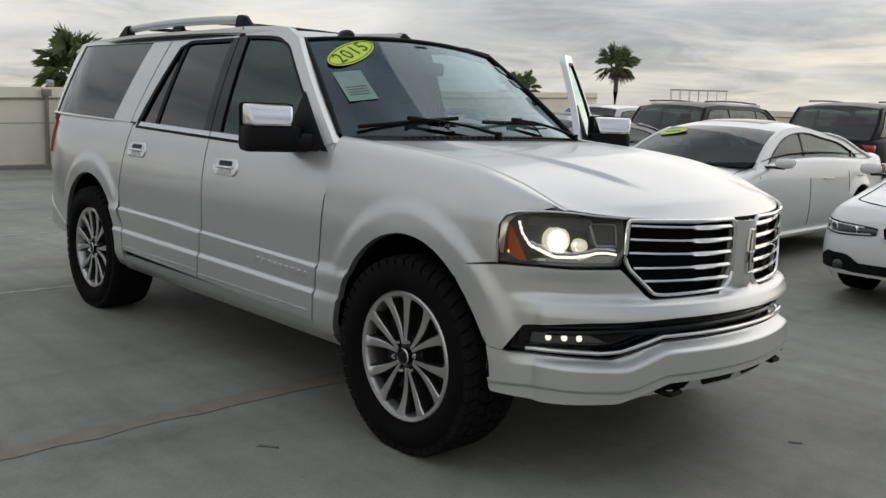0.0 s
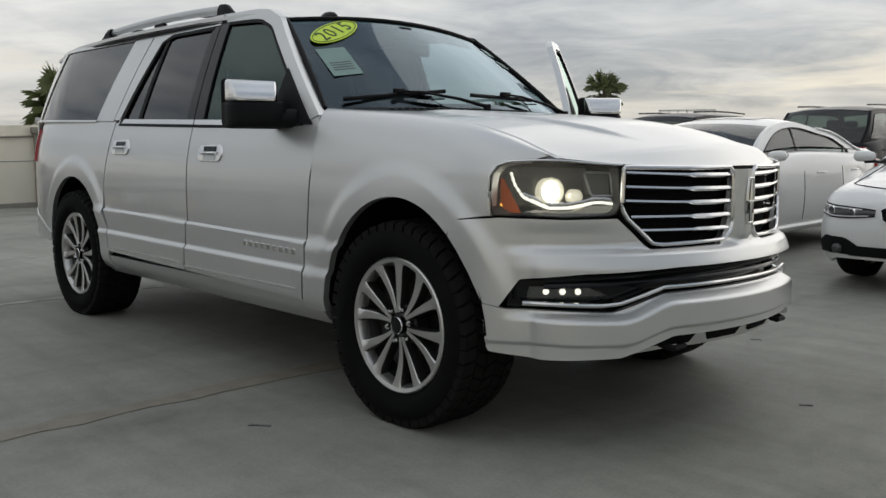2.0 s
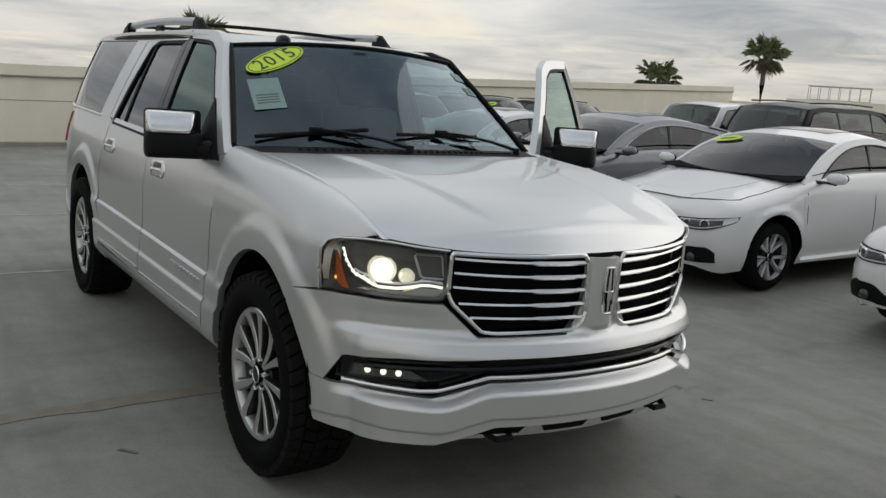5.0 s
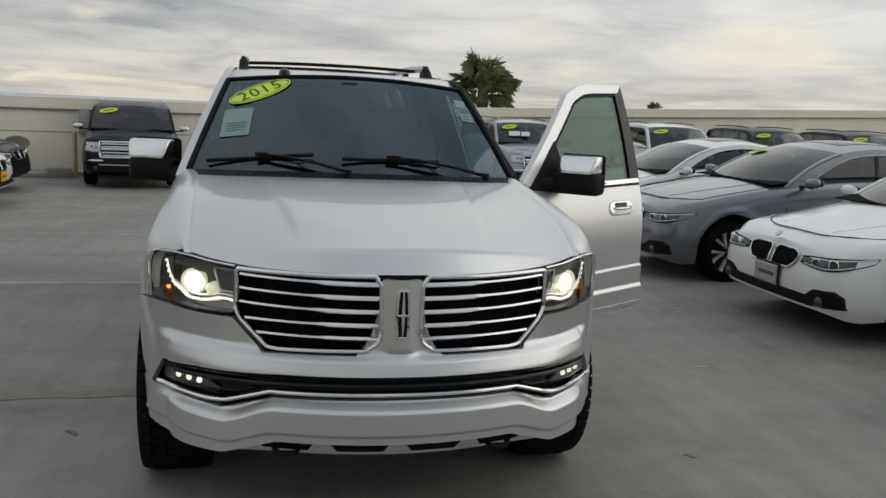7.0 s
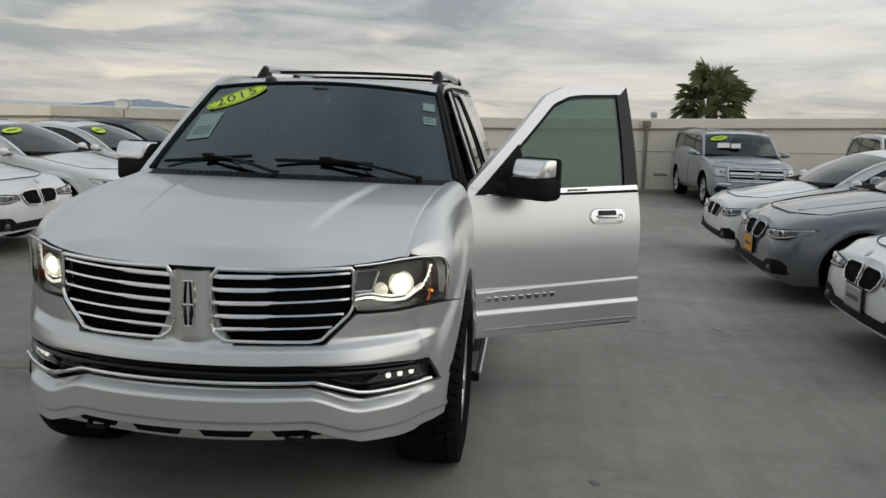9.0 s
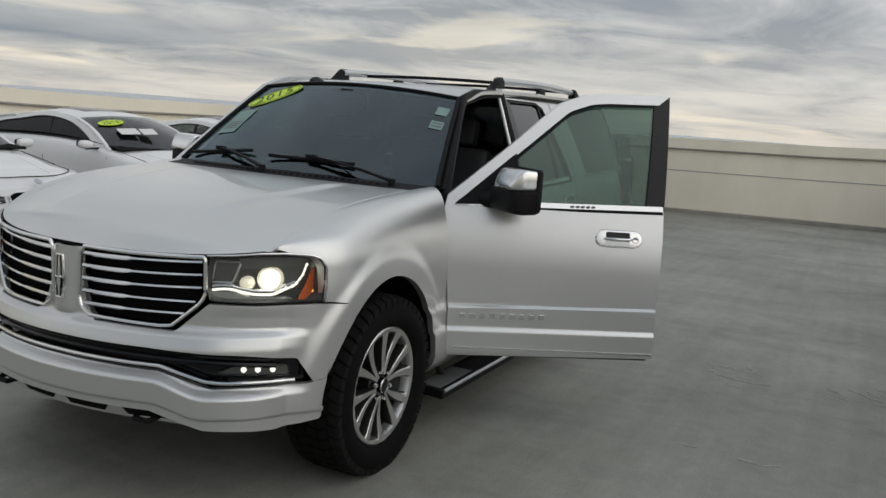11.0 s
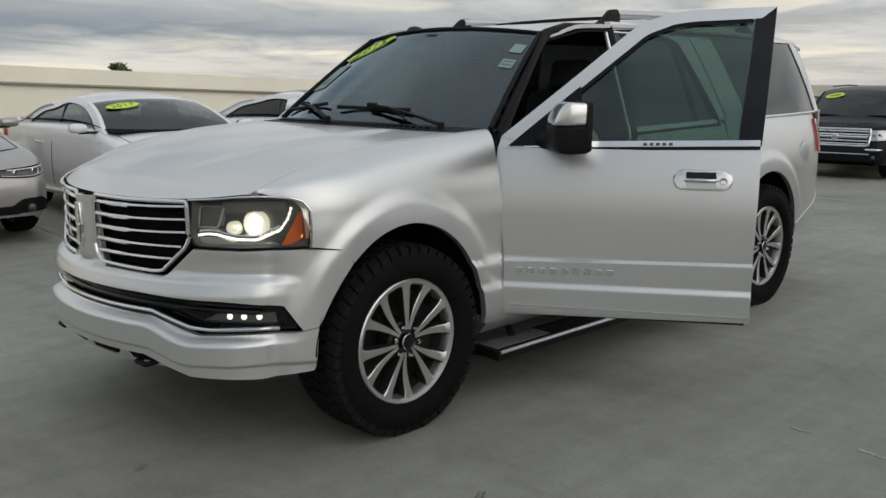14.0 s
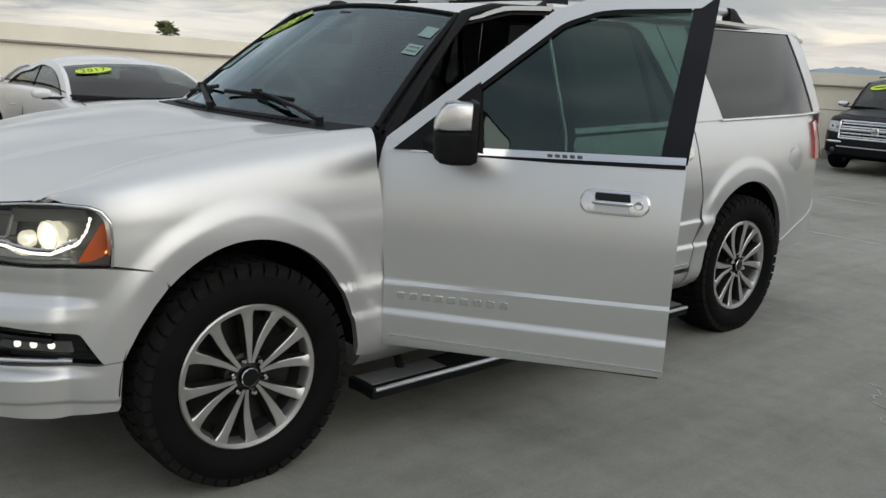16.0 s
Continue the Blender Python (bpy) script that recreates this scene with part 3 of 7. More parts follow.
def front_door(s):
    low = coons([(-0.628, 0.440), (-1.737, 0.462)], [(-0.578, belt(-0.58)), (-1.747, belt(-1.747))], [(-0.628, 0.440), (-0.624, 0.69), (-0.597, 1.0), (-0.572, 1.14), (-0.578, belt(-0.58))],
                [(-1.737, 0.462), (-1.738, 0.72), (-1.747, belt(-1.747))], 22, 124)
    door = part("front_door", skin(low, on_side(s), (0, -s * 0.035, 0)), SILVER, suv, "silver front door" + (" swung wide open" if s > 0 else ""))
    inner = [(-0.665, 1.245), (-0.95, 1.492), (-1.235, 1.735), (-1.36, 1.782), (-1.45, 1.793), (-1.735, 1.805)]
    outer = [(-0.592, 1.268), (-0.90, 1.527), (-1.19, 1.778), (-1.33, 1.832), (-1.45, 1.847), (-1.80, 1.857)]
    part("window_frame", skin(coons(inner, outer, nu=36, nv=4), on_glass(s, 0.008), (0, -s * 0.04, 0)), SILVER, door, "silver painted window frame")
    part("door_corner", skin(coons([(-0.578, 1.214), (-0.74, 1.218)], [(-0.592, 1.268), (-0.665, 1.245)], nu=6, nv=3), lambda x, z: (x, s * (side_y(x, min(z, 1.22)) - 0.36 * max(z - 1.22, 0) + 0.004), z), (0, -s * 0.03, 0)), SILVER, door)
    part("window_seal", skin(coons([(-0.69, 1.245), (-0.96, 1.477), (-1.24, 1.718), (-1.36, 1.764), (-1.45, 1.775), (-1.70, 1.787)], [(-0.663, 1.247), (-0.95, 1.494), (-1.235, 1.737), (-1.36, 1.784), (-1.45, 1.795), (-1.70, 1.807)], nu=36, nv=2), on_glass(s, 0.006), (0, -s * 0.02, 0)), BLACK, door)
    part("door_pillar", skin(coons([(-1.648, belt(-1.65)), (-1.748, belt(-1.75))], [(-1.71, 1.807), (-1.800, 1.857)], nu=5, nv=12), on_glass(s, 0.004), (0, -s * 0.04, 0)), GLOSSBLACK, door, "gloss black pillar trim")
    pane = part("door_glass", skin(coons([(-0.70, 1.225), (-1.66, 1.245)], [(-1.36, 1.775), (-1.71, 1.80)], [(-0.70, 1.225), (-0.95, 1.475), (-1.24, 1.725), (-1.36, 1.775)], nu=16, nv=12), on_glass(s, -0.008), (0, -s * 0.004, 0)), DOORGLASS, door, "dark tinted window glass")
    pane.visible_shadow = False
    belt_trim(s, -0.70, -1.742, door)
    handle(s, -1.505, 1.093, door, s > 0)
    side_mirror(s, door)
    part("inner_panel", skin(coons([(-0.66, 0.43), (-1.72, 0.44)], [(-0.66, 1.20), (-1.72, 1.235)], nu=10, nv=8), on_side(s, -0.04), (0, -s * 0.06, 0)), LEATHER, door, "black inner door trim")
    part("sill_line", skin([[(x, z) for x in np.linspace(-0.66, -1.735, 10)] for z in (0.478, 0.483, 0.488)], on_side(s, 0.004), (0, -s * 0.006, 0)), CHROME, door)
    for k in range(9):
        x = -0.70 - 0.0525 * k if s > 0 else -1.120 + 0.0525 * k
        z = crease_z(x) - 0.052
        part("name_bar", box((0.030, 0.008, 0.026), (x, s * (side_y(x, z) + 0.002), z), 0.002, segments=1), CHROME, door)
    for k in range(5):
        x = -1.36 + 0.028 * k
        part("badge_bar", box((0.017, 0.004, 0.009), (x, s * 0.929, belt(x) + 0.013)), TRIMGREY, door)
    return door


def rear_door(s):
    low = coons([(-1.748, 0.462), (-2.735, 0.480)], [(-1.756, belt(-1.756)), (-2.765, belt(-2.765))], [(-1.748, 0.462), (-1.748, 0.72), (-1.756, belt(-1.756))],
                [(-2.735, 0.480), (-2.765, 0.62), (-2.83, 0.74), (-2.845, 0.86), (-2.80, 1.05), (-2.765, belt(-2.765))], 22, 110)
    door = part("rear_door", skin(low, on_side(s), (0, -s * 0.035, 0)), SILVER, suv, "silver rear door, closed")
    inner = [(-1.80, 1.795), (-2.36, 1.795), (-2.47, 1.76), (-2.71, belt(-2.7) + 0.02)]
    outer = [(-1.81, 1.857), (-2.45, 1.857), (-2.61, 1.81), (-2.79, belt(-2.78) + 0.02)]
    part("window_frame", skin(coons(inner, outer, nu=32, nv=4), on_glass(s, 0.008), (0, -s * 0.04, 0)), SILVER, door, "silver painted window frame")
    part("door_pillar", skin(coons([(-1.757, belt(-1.757)), (-1.835, belt(-1.835))], [(-1.81, 1.857), (-1.88, 1.797)], nu=4, nv=12), on_glass(s, 0.004), (0, -s * 0.04, 0)), GLOSSBLACK, door, "gloss black pillar trim")
    part("window_divider", skin(coons([(-2.43, belt(-2.43)), (-2.47, belt(-2.47))], [(-2.385, 1.785), (-2.425, 1.775)], nu=2, nv=10), on_glass(s, 0.0), (0, -s * 0.02, 0)), BLACK, door)
    part("window_seal", skin(coons([(-1.86, 1.775), (-2.355, 1.777), (-2.455, 1.745), (-2.675, belt(-2.69))], [(-1.86, 1.797), (-2.36, 1.797), (-2.47, 1.762), (-2.71, belt(-2.7))], nu=30, nv=2), on_glass(s, 0.006), (0, -s * 0.02, 0)), BLACK, door)
    part("door_glass", skin(coons([(-1.81, 1.24), (-2.44, 1.255)], [(-1.86, 1.785), (-2.40, 1.78)], nu=12, nv=10), on_glass(s, -0.008), (0, -s * 0.004, 0)), PRIVACY, door, "privacy tinted window glass")
    part("vent_glass", skin(coons([(-2.46, 1.258), (-2.68, 1.262)], [(-2.41, 1.775), (-2.46, 1.75)], nu=6, nv=10), on_glass(s, -0.008), (0, -s * 0.004, 0)), PRIVACY, door)
    belt_trim(s, -1.752, -2.72, door)
    handle(s, -2.615, 1.122, door, False)
    part("sill_line", skin([[(x, z) for x in np.linspace(-1.755, -2.73, 10)] for z in (0.495, 0.50, 0.505)], on_side(s, 0.004), (0, -s * 0.006, 0)), CHROME, door)
    return door


def fender(s):
    bottom = [(-0.618, 0.40), (-0.535, 0.40), (-0.47, 0.405)] + arch(0.0, 0, 131, 40)
    right = [bottom[-1], (0.352, 0.862), (0.470, 0.880), (0.474, 1.0), (0.478, 1.04), (0.50, 1.085), (0.57, 1.13), (0.66, TOPS)]
    left = [(-0.618, 0.40), (-0.614, 0.69), (-0.587, 1.0), (-0.567, 1.12), (-0.60, TOPS)]
    g = coons(bottom, [(-0.60, TOPS), (0.66, TOPS)], left, right, 64, 40)
    part("front_fender", skin(g, fender_place(s), (0, -s * 0.03, -0.004)), SILVER, suv, "silver front fender")


def quarter(s):
    bottom = [(-2.848, 0.66)] + [q for q in arch(AX_R, 152, 0, 40)] + [(-3.80, 0.50), (-4.2, 0.52), (-4.5, 0.56)]
    g = coons(bottom, [(-2.775, 1.285), (-4.50, 1.32)], [bottom[0], (-2.855, 0.86), (-2.81, 1.05), (-2.775, 1.285)], [(-4.5, 0.56), (-4.5, 1.32)], 72, 30)
    q = part("quarter_panel", skin(g, on_side(s), (0, -s * 0.03, 0)), SILVER, suv, "silver rear quarter panel")
    part("pillar", skin(coons([(-2.80, 1.285), (-3.07, 1.292)], [(-2.632, 1.79), (-2.885, 1.80)], nu=6, nv=14), on_glass(s, 0.008), (0, -s * 0.03, 0)), SILVER, suv)
    part("pillar", skin(coons([(-4.265, 1.31), (-4.47, 1.315)], [(-4.105, 1.81), (-4.33, 1.80)], nu=6, nv=14), on_glass(s, 0.008), (0, -s * 0.03, 0)), SILVER, suv)
    part("roof_side", skin(coons([(-2.632, 1.79), (-2.885, 1.80), (-4.105, 1.81), (-4.33, 1.80)], [(-2.47, 1.86), (-4.30, 1.83)], nu=24, nv=3), on_glass(s, 0.008), (0, -s * 0.03, 0)), SILVER, suv)
    part("quarter_glass", skin(coons([(-3.06, 1.30), (-4.27, 1.318)], [(-2.88, 1.80), (-4.11, 1.81)], nu=20, nv=10), on_glass(s, 0.0), (0, -s * 0.005, 0)), PRIVACY, suv, "privacy tinted rear quarter window")
    part("quarter_molding", tube([(x, s * (glass_y(x, 1.3) + 0.006), 1.288 - 0.02 * (x + 3.07)) for x in np.linspace(-3.06, -4.40, 14)], 0.010, 8), CHROME, suv)
    bm = lathe([(0.078, -0.004), (0.078, 0.003), (0.074, 0.0045), (0.0, 0.0045)], 28)
    bmesh.ops.scale(bm, vec=(1, s, 1), verts=bm.verts)
    bmesh.ops.translate(bm, vec=(-3.87, s * side_y(-3.87, 1.02), 1.03), verts=bm.verts)
    if s > 0:
        part("fuel_door", bm, SILVER, suv)
    else:
        bm.free()
    part("tail_light", skin(coons([(-4.20, 1.02), (-4.52, 1.0)], [(-4.22, 1.255), (-4.52, 1.27)], nu=8, nv=6), on_side(s, 0.020), (0, -s * 0.03, 0)), REDLENS, suv, "red tail light lens")
    part("rear_bumper_side", skin(coons([(-3.76, 0.46), (-4.5, 0.50)], [(-3.78, 0.52), (-4.0, 0.60), (-4.55, 0.70)], nu=16, nv=6), on_side(s, 0.006), (0, -s * 0.03, 0)), SILVER, suv)


def dogleg(s):
    """The body side that fills the corner between the rear door and the wheel opening."""
    g = coons([(-2.744, 0.36), (-2.868, 0.37)], [(-2.853, 0.72), (-2.94, 0.69)], [(-2.744, 0.36), (-2.747, 0.48), (-2.777, 0.62), (-2.853, 0.72)], [(-2.868, 0.37), (-2.867, 0.45), (-2.882, 0.56), (-2.919, 0.654), (-2.94, 0.69)], 8, 44)
    part("quarter_foot", skin(g, on_side(s, -0.001), (0, -s * 0.03, 0)), SILVER, suv)


def wheelhouse(s, h):
    rows = []
    for y in (0.55, 0.75, 0.955):
        rows.append([Vector((x, s * y, z)) for x, z in arch(h, 3, 177, 30, 1.03)])
    bm = shell(rows)
    rows = [[Vector((x, s * 0.56, z)) for x, z in arch(h, 3, 177, 30, 1.03)], [Vector((x, s * 0.56, 0.30)) for x, z in arch(h, 3, 177, 30, 1.03)]]
    part("wheel_arch_liner", merge(bm, shell(rows)), DARK, suv)


doors = {}
for s in (1, -1):
    doors[s] = front_door(s)
    rear_door(s)
    fender(s)
    quarter(s)
    dogleg(s)
    for h in (0.0, AX_R):
        wheelhouse(s, h)
        wheel_parts(suv, (h, s * 0.975, HUB_Z), s, spokes=6, twin=True, spin=0.3 + h)
    part("rocker", skin([[(x, z) for x in np.linspace(-0.50, -2.862, 22)] for z in (0.335, 0.37, 0.41, 0.45)], on_side(s, -0.012), (0, -s * 0.05, 0)), SILVER, suv, "silver lower sill")
hinge = Matrix.Translation((-0.60, 0.955, 0))
doors[1].matrix_local = hinge @ Matrix.Rotation(radians(-57.5), 4, "Z") @ hinge.inverted()

# roof, windshield, cowl and hood
ws_base = lambda u: Vector((-0.40 - 0.235 * u * u, 0.862 * u, 1.312 - 0.018 * u * u))
ws_top = lambda u: Vector((-1.115 - 0.085 * u * u, 0.682 * u, 1.806 - 0.042 * u * u))


def ws_place(u, v, off=0.0):
    p = ws_base(u).lerp(ws_top(u), v)
    return p + Vector((0.57, 0, 0.82)) * (0.012 * 4 * v * (1 - v) + off)


screen = [[(u, v) for u in np.linspace(-1, 1, 33)] for v in np.linspace(0, 1, 13)]
part("windshield", skin(screen, ws_place, (-0.003, 0, -0.004)), WINDSHIELD, suv, "dark reflective windshield").visible_shadow = False
for s in (1, -1):
    part("windshield_trim", tube([ws_place(s * 0.995, v, 0.006) for v in np.linspace(0, 1, 12)], 0.013, 8), BLACK, suv)
    part("a_pillar", tube([ws_place(s * 1.02, v, -0.006) + Vector((-0.02, 0, 0)) for v in np.linspace(-0.02, 1.02, 14)], 0.020, 10, 0.9), SILVER if s < 0 else BLACK, suv)
part("windshield_trim", tube([ws_place(u, 1.0, 0.004) for u in np.linspace(-1, 1, 24)], 0.010, 8), BLACK, suv)
part("frit_band", skin([[(u, v) for u in np.linspace(-0.99, 0.99, 24)] for v in (0.0, 0.06)], lambda u, v: ws_place(u, v, -0.008), (-0.002, 0, -0.003)), BLACK, suv)

roof_z = smooth_table([(-1.11, 1.806), (-1.35, 1.832), (-1.9, 1.862), (-2.6, 1.872), (-3.5, 1.868), (-4.1, 1.845), (-4.36, 1.80)])
roof_edge_y = smooth_table([(-1.0, 0.66), (-1.2, 0.688), (-1.6, 0.70), (-3.6, 0.70), (-4.36, 0.655)])


def roof_place(u, v):
    f = ws_top(u)
    x = f.x + (-4.36 - f.x) * v
    y = roof_edge_y(x) * u
    w = sm(min((f.x - x) / 0.3, 1))
    z = (roof_z(x) - 0.018 * abs(u) ** 3) * w + f.z * (1 - w)
    return x, y, z


part("roof", skin([[(u, v) for u in np.linspace(-1, 1, 29)] for v in np.linspace(0.003, 1, 50)], roof_place, (0, 0, -0.02)), SILVER, suv, "silver roof panel")
part("headliner", skin([[(u, v) for u in np.linspace(-1.0, 1.0, 9)] for v in np.linspace(0.01, 0.98, 12)], lambda u, v: Vector(roof_place(u, v)) - Vector((0, 0, 0.03)), (0, 0, -0.01)), BLACK, suv)
for s in (1, -1):
    rail = part("roof_rail", tube([(x, s * (0.60 - 0.012 * ((x + 2.8) / 0.85) ** 2), 1.905 + 0.022 * (1 - ((x + 2.78) / 0.9) ** 2)) for x in np.linspace(-1.92, -3.6, 24)], 0.021, 10, 1.2), SATIN, suv, "satin aluminium roof rail")
    for x0, x1 in ((-1.78, -1.98), (-3.68, -3.48)):
        d = 1 if x0 > x1 else -1
        rows = []
        for t in np.linspace(0, 1, 8):
            x = x0 + (x1 - x0) * t
            h = 0.012 + 0.082 * sm(t * 1.3)
            zb = roof_z(x) - 0.022
            rows.append([Vector((x, s * 0.632, zb)), Vector((x, s * 0.628, zb + h * 0.7)), Vector((x, s * 0.612, zb + h)), Vector((x, s * 0.592, zb + h)), Vector((x, s * 0.572, zb + h * 0.7)), Vector((x, s * 0.568, zb))])
        bm = shell(rows, closed_u=True)
        bmesh.ops.holes_fill(bm, edges=[e for e in bm.edges if e.is_boundary])
        part("rail_foot", bm, BLACK, rail, "black plastic rail end")
    part("rail_stanchion", box((0.14, 0.03, 0.05), (-2.75, s * 0.60, 1.878), 0.01), BLACK, rail)
for x in (-2.25, -3.2):
    part("crossbar", tube([(x, y, 1.905 + 0.012 * (1 - (y / 0.6) ** 2)) for y in np.linspace(-0.59, 0.59, 9)], 0.014, 8, 0.8), BLACK, suv)
bm = lathe([(0.045, 0.0), (0.042, 0.018), (0.03, 0.032), (0.012, 0.038), (0.0, 0.038)], 20, "z")
bmesh.ops.scale(bm, vec=(1.5, 0.8, 1), verts=bm.verts)
bmesh.ops.translate(bm, vec=(-1.27, -0.36, 1.808), verts=bm.verts)
part("roof_antenna", bm, GLOSSBLACK, suv)

hood_c = smooth_table([(0.95, 1.102), (0.90, 1.128), (0.80, 1.156), (0.6, 1.194), (0.3, 1.238), (0.0, 1.266), (-0.32, 1.292)])


def plan_x(y):
    return 0.95 - 0.4 * y * y - 0.27 * y**6


def hood_place(u, v):
    front = Vector((plan_x(0.778 * u) - 0.012, 0.778 * u, 0))
    back = Vector((-0.33 - 0.10 * u * u, 0.814 * u, 0))
    p = front.lerp(back, v)
    edge = fender_zt(p.x) - 0.001
    far = 1 - abs(u) ** 2.6
    cen = hood_c(p.x + (0.95 - plan_x(p.y)) * (1 - v) ** 1.5)
    z = edge + (cen - edge) * far if v > 0 else edge
    nose = 1.056 + 0.034 * u**4
    w = sm((v + 0.006) / 0.060)
    z = nose * (1 - w) + z * w + 0.02 * (1 - w) * sm(v / 0.04)
    ridge = 0.34 + 0.17 * v
    z += 0.014 * sm((ridge - abs(p.y)) / 0.026 + 0.5) * sm((v - 0.10) / 0.2) * sm((1.04 - v) / 0.2)
    z -= 0.007 * sm((abs(u) - 0.984) / 0.016)
    return p.x, p.y, z


part("hood", skin([[(u, v) for u in np.linspace(-1, 1, 121)] for v in np.linspace(0, 1, 60)], hood_place, (-0.02, 0, -0.008)), SILVER, suv, "silver hood with raised centre")


part("hood_gap", tube([Vector(hood_place(u, 0.0)) + Vector((-0.002, 0, -0.012)) for u in np.linspace(-0.93, 0.93, 60)], 0.0065, 6), DARK, suv)
for s in (1, -1):
    part("hood_gap", tube([Vector(hood_place(s * 1.004, v)) + Vector((0, s * 0.002, -0.004)) for v in np.linspace(0.05, 1, 40)], 0.006, 6), DARK, suv)


def cowl_place(u, v):
    a, b = Vector(hood_place(u, 1.0)) + Vector((-0.006, 0, -0.004)), ws_base(u) + Vector((0.006, 0, 0.004))
    return a.lerp(b, v)


cowl = part("cowl", skin([[(u, v) for u in np.linspace(-1, 1, 33)] for v in (0, 0.5, 1)], cowl_place, (0, 0, -0.02)), BLACK, suv, "black plastic cowl with vent slots")
for k in range(34):
    u = -0.72 + 1.44 * k / 33
    part("vent_slat", box((0.035, 0.006, 0.008), cowl_place(u, 0.55) + Vector((0, 0, 0.003)), 0.002, segments=1), GLOSSBLACK, cowl)


def wiper(u0, v0, u1, v1, pu):
    a, b = ws_place(u0, v0, 0.022), ws_place(u1, v1, 0.022)
    w = part("wiper", tube([a.lerp(b, t) for t in np.linspace(0, 1, 8)], 0.0075, 8, 1.3), BLACK, suv, "black wiper blade")
    mid = a.lerp(b, 0.52) + Vector((0.012, 0, 0.018))
    piv = cowl_place(pu, 0.55) + Vector((0.0, 0, 0.02))
    part("wiper_arm", tube([piv, piv.lerp(mid, 0.35) + Vector((0.008, 0, 0.012)), piv.lerp(mid, 0.75) + Vector((0.008, 0, 0.012)), mid], [0.016, 0.013, 0.010, 0.008], 8, 0.6), BLACK, w)
    part("wiper_joint", box((0.022, 0.07, 0.022), mid, 0.006), BLACK, w)
    part("wiper_pivot", tube([piv - Vector((0, 0, 0.03)), piv + Vector((0, 0, 0.012))], 0.018, 10), BLACK, w)
    part("washer_hose", tube([piv.lerp(mid, 0.5), piv.lerp(mid, 0.62) + Vector((-0.02, 0, -0.012)), mid.lerp(b, 0.4) + Vector((0, 0, 0.0))], 0.004, 6), BLACK, w)


wiper(-0.90, 0.055, -0.28, 0.13, -0.08)
wiper(-0.11, 0.10, 0.50, 0.10, 0.80)

# front end: plane points are (distance along the nose from the middle, height)
_plan = [(plan_x(y), y) for y in np.linspace(0, 0.81, 42)] + [(x, 0.974 - 0.163 * ((x - 0.2) / 0.4) ** 3) for x in np.linspace(0.59, 0.22, 24)]
_plan = np.array(_plan)
_arc = np.r_[0, np.cumsum(np.linalg.norm(np.diff(_plan, axis=0), axis=1))]
along = lambda y: float(np.interp(y, _plan[:, 1], _arc))
at_x = lambda x: float(np.interp(-x, -_plan[:, 0], _arc))
END = at_x(0.345)


def nose(off):
    def f(d, z):
        s = -1 if d < 0 else 1
        d = abs(d)
        p = np.array([np.interp(d, _arc, _plan[:, k]) for k in (0, 1)])
        q = np.array([np.interp(d + 0.02, _arc, _plan[:, k]) for k in (0, 1)]) - np.array([np.interp(d - 0.02, _arc, _plan[:, k]) for k in (0, 1)])
        n = np.array([q[1], -q[0]]) / (np.linalg.norm(q) + 1e-9)
        n = n if n[0] > 0 or n[1] > 0 else -n
        o = off(d, z) if callable(off) else off
        p = p + n * o
        return p[0], s * p[1], z
    return f


def nose_skin(grid, off, thick=0.025):
    """A panel on the nose with a back side set inwards."""
    o = off if callable(off) else (lambda d, z: off)
    return shell([[Vector(nose(o)(*q)) for q in row] for row in grid], [[Vector(nose(lambda d, z: o(d, z) - thick)(*q)) for q in row] for row in grid])


def both_ways(half):
    return [(-d, z) for d, z in half[::-1] if d > 0] + list(half)


def Y(y):
    """The distance along the nose for a breadth; past the corner it keeps to the matching place along the flank."""
    return along(y) if y < 0.82 else at_x(0.2 + 0.4 * math.sqrt((0.974 - y) / 0.163))


top_half = [(0, 1.046), (Y(0.074), 1.046), (Y(0.069), 0.95), (Y(0.067), 0.84), (Y(0.078), 0.80), (Y(0.118), 0.762), (Y(0.49), 0.758), (Y(0.60), 0.872), (Y(0.75), 0.868), (Y(0.885), 0.874), (END, 0.862)]
low_half = [(0, 0.694), (Y(0.40), 0.692), (Y(0.70), 0.676), (Y(0.845), 0.652), (Y(0.882), 0.548), (at_x(0.447), 0.56)]


def end_off(d, z):
    x = float(np.interp(d, _arc, _plan[:, 0]))
    e = math.hypot(x / ARCH_A, (z - HUB_Z) / ARCH_B)
    return 0.016 * sm((1.29 - e) / 0.14)


def upper_off(d, z):
    """A scooped brow below the lamps, a sharp ledge under the grilles and an upright face down to the mouth."""
    front = 0.008 - 0.006 * sm((d - Y(0.55)) / 0.2) * sm((0.86 - z) / 0.05) + 0.040 * sm((0.775 - z) / 0.040) + 0.020 * sm((0.755 - z) / 0.07)
    front += 0.030 * sm((0.080 - d) / 0.065) * sm((z - 0.74) / 0.05)
    front *= 1 - 0.25 * sm((d - Y(0.6)) / 0.25)
    w = sm((d - Y(0.78)) / 0.22)
    return front * (1 - w) + end_off(d, z) * w


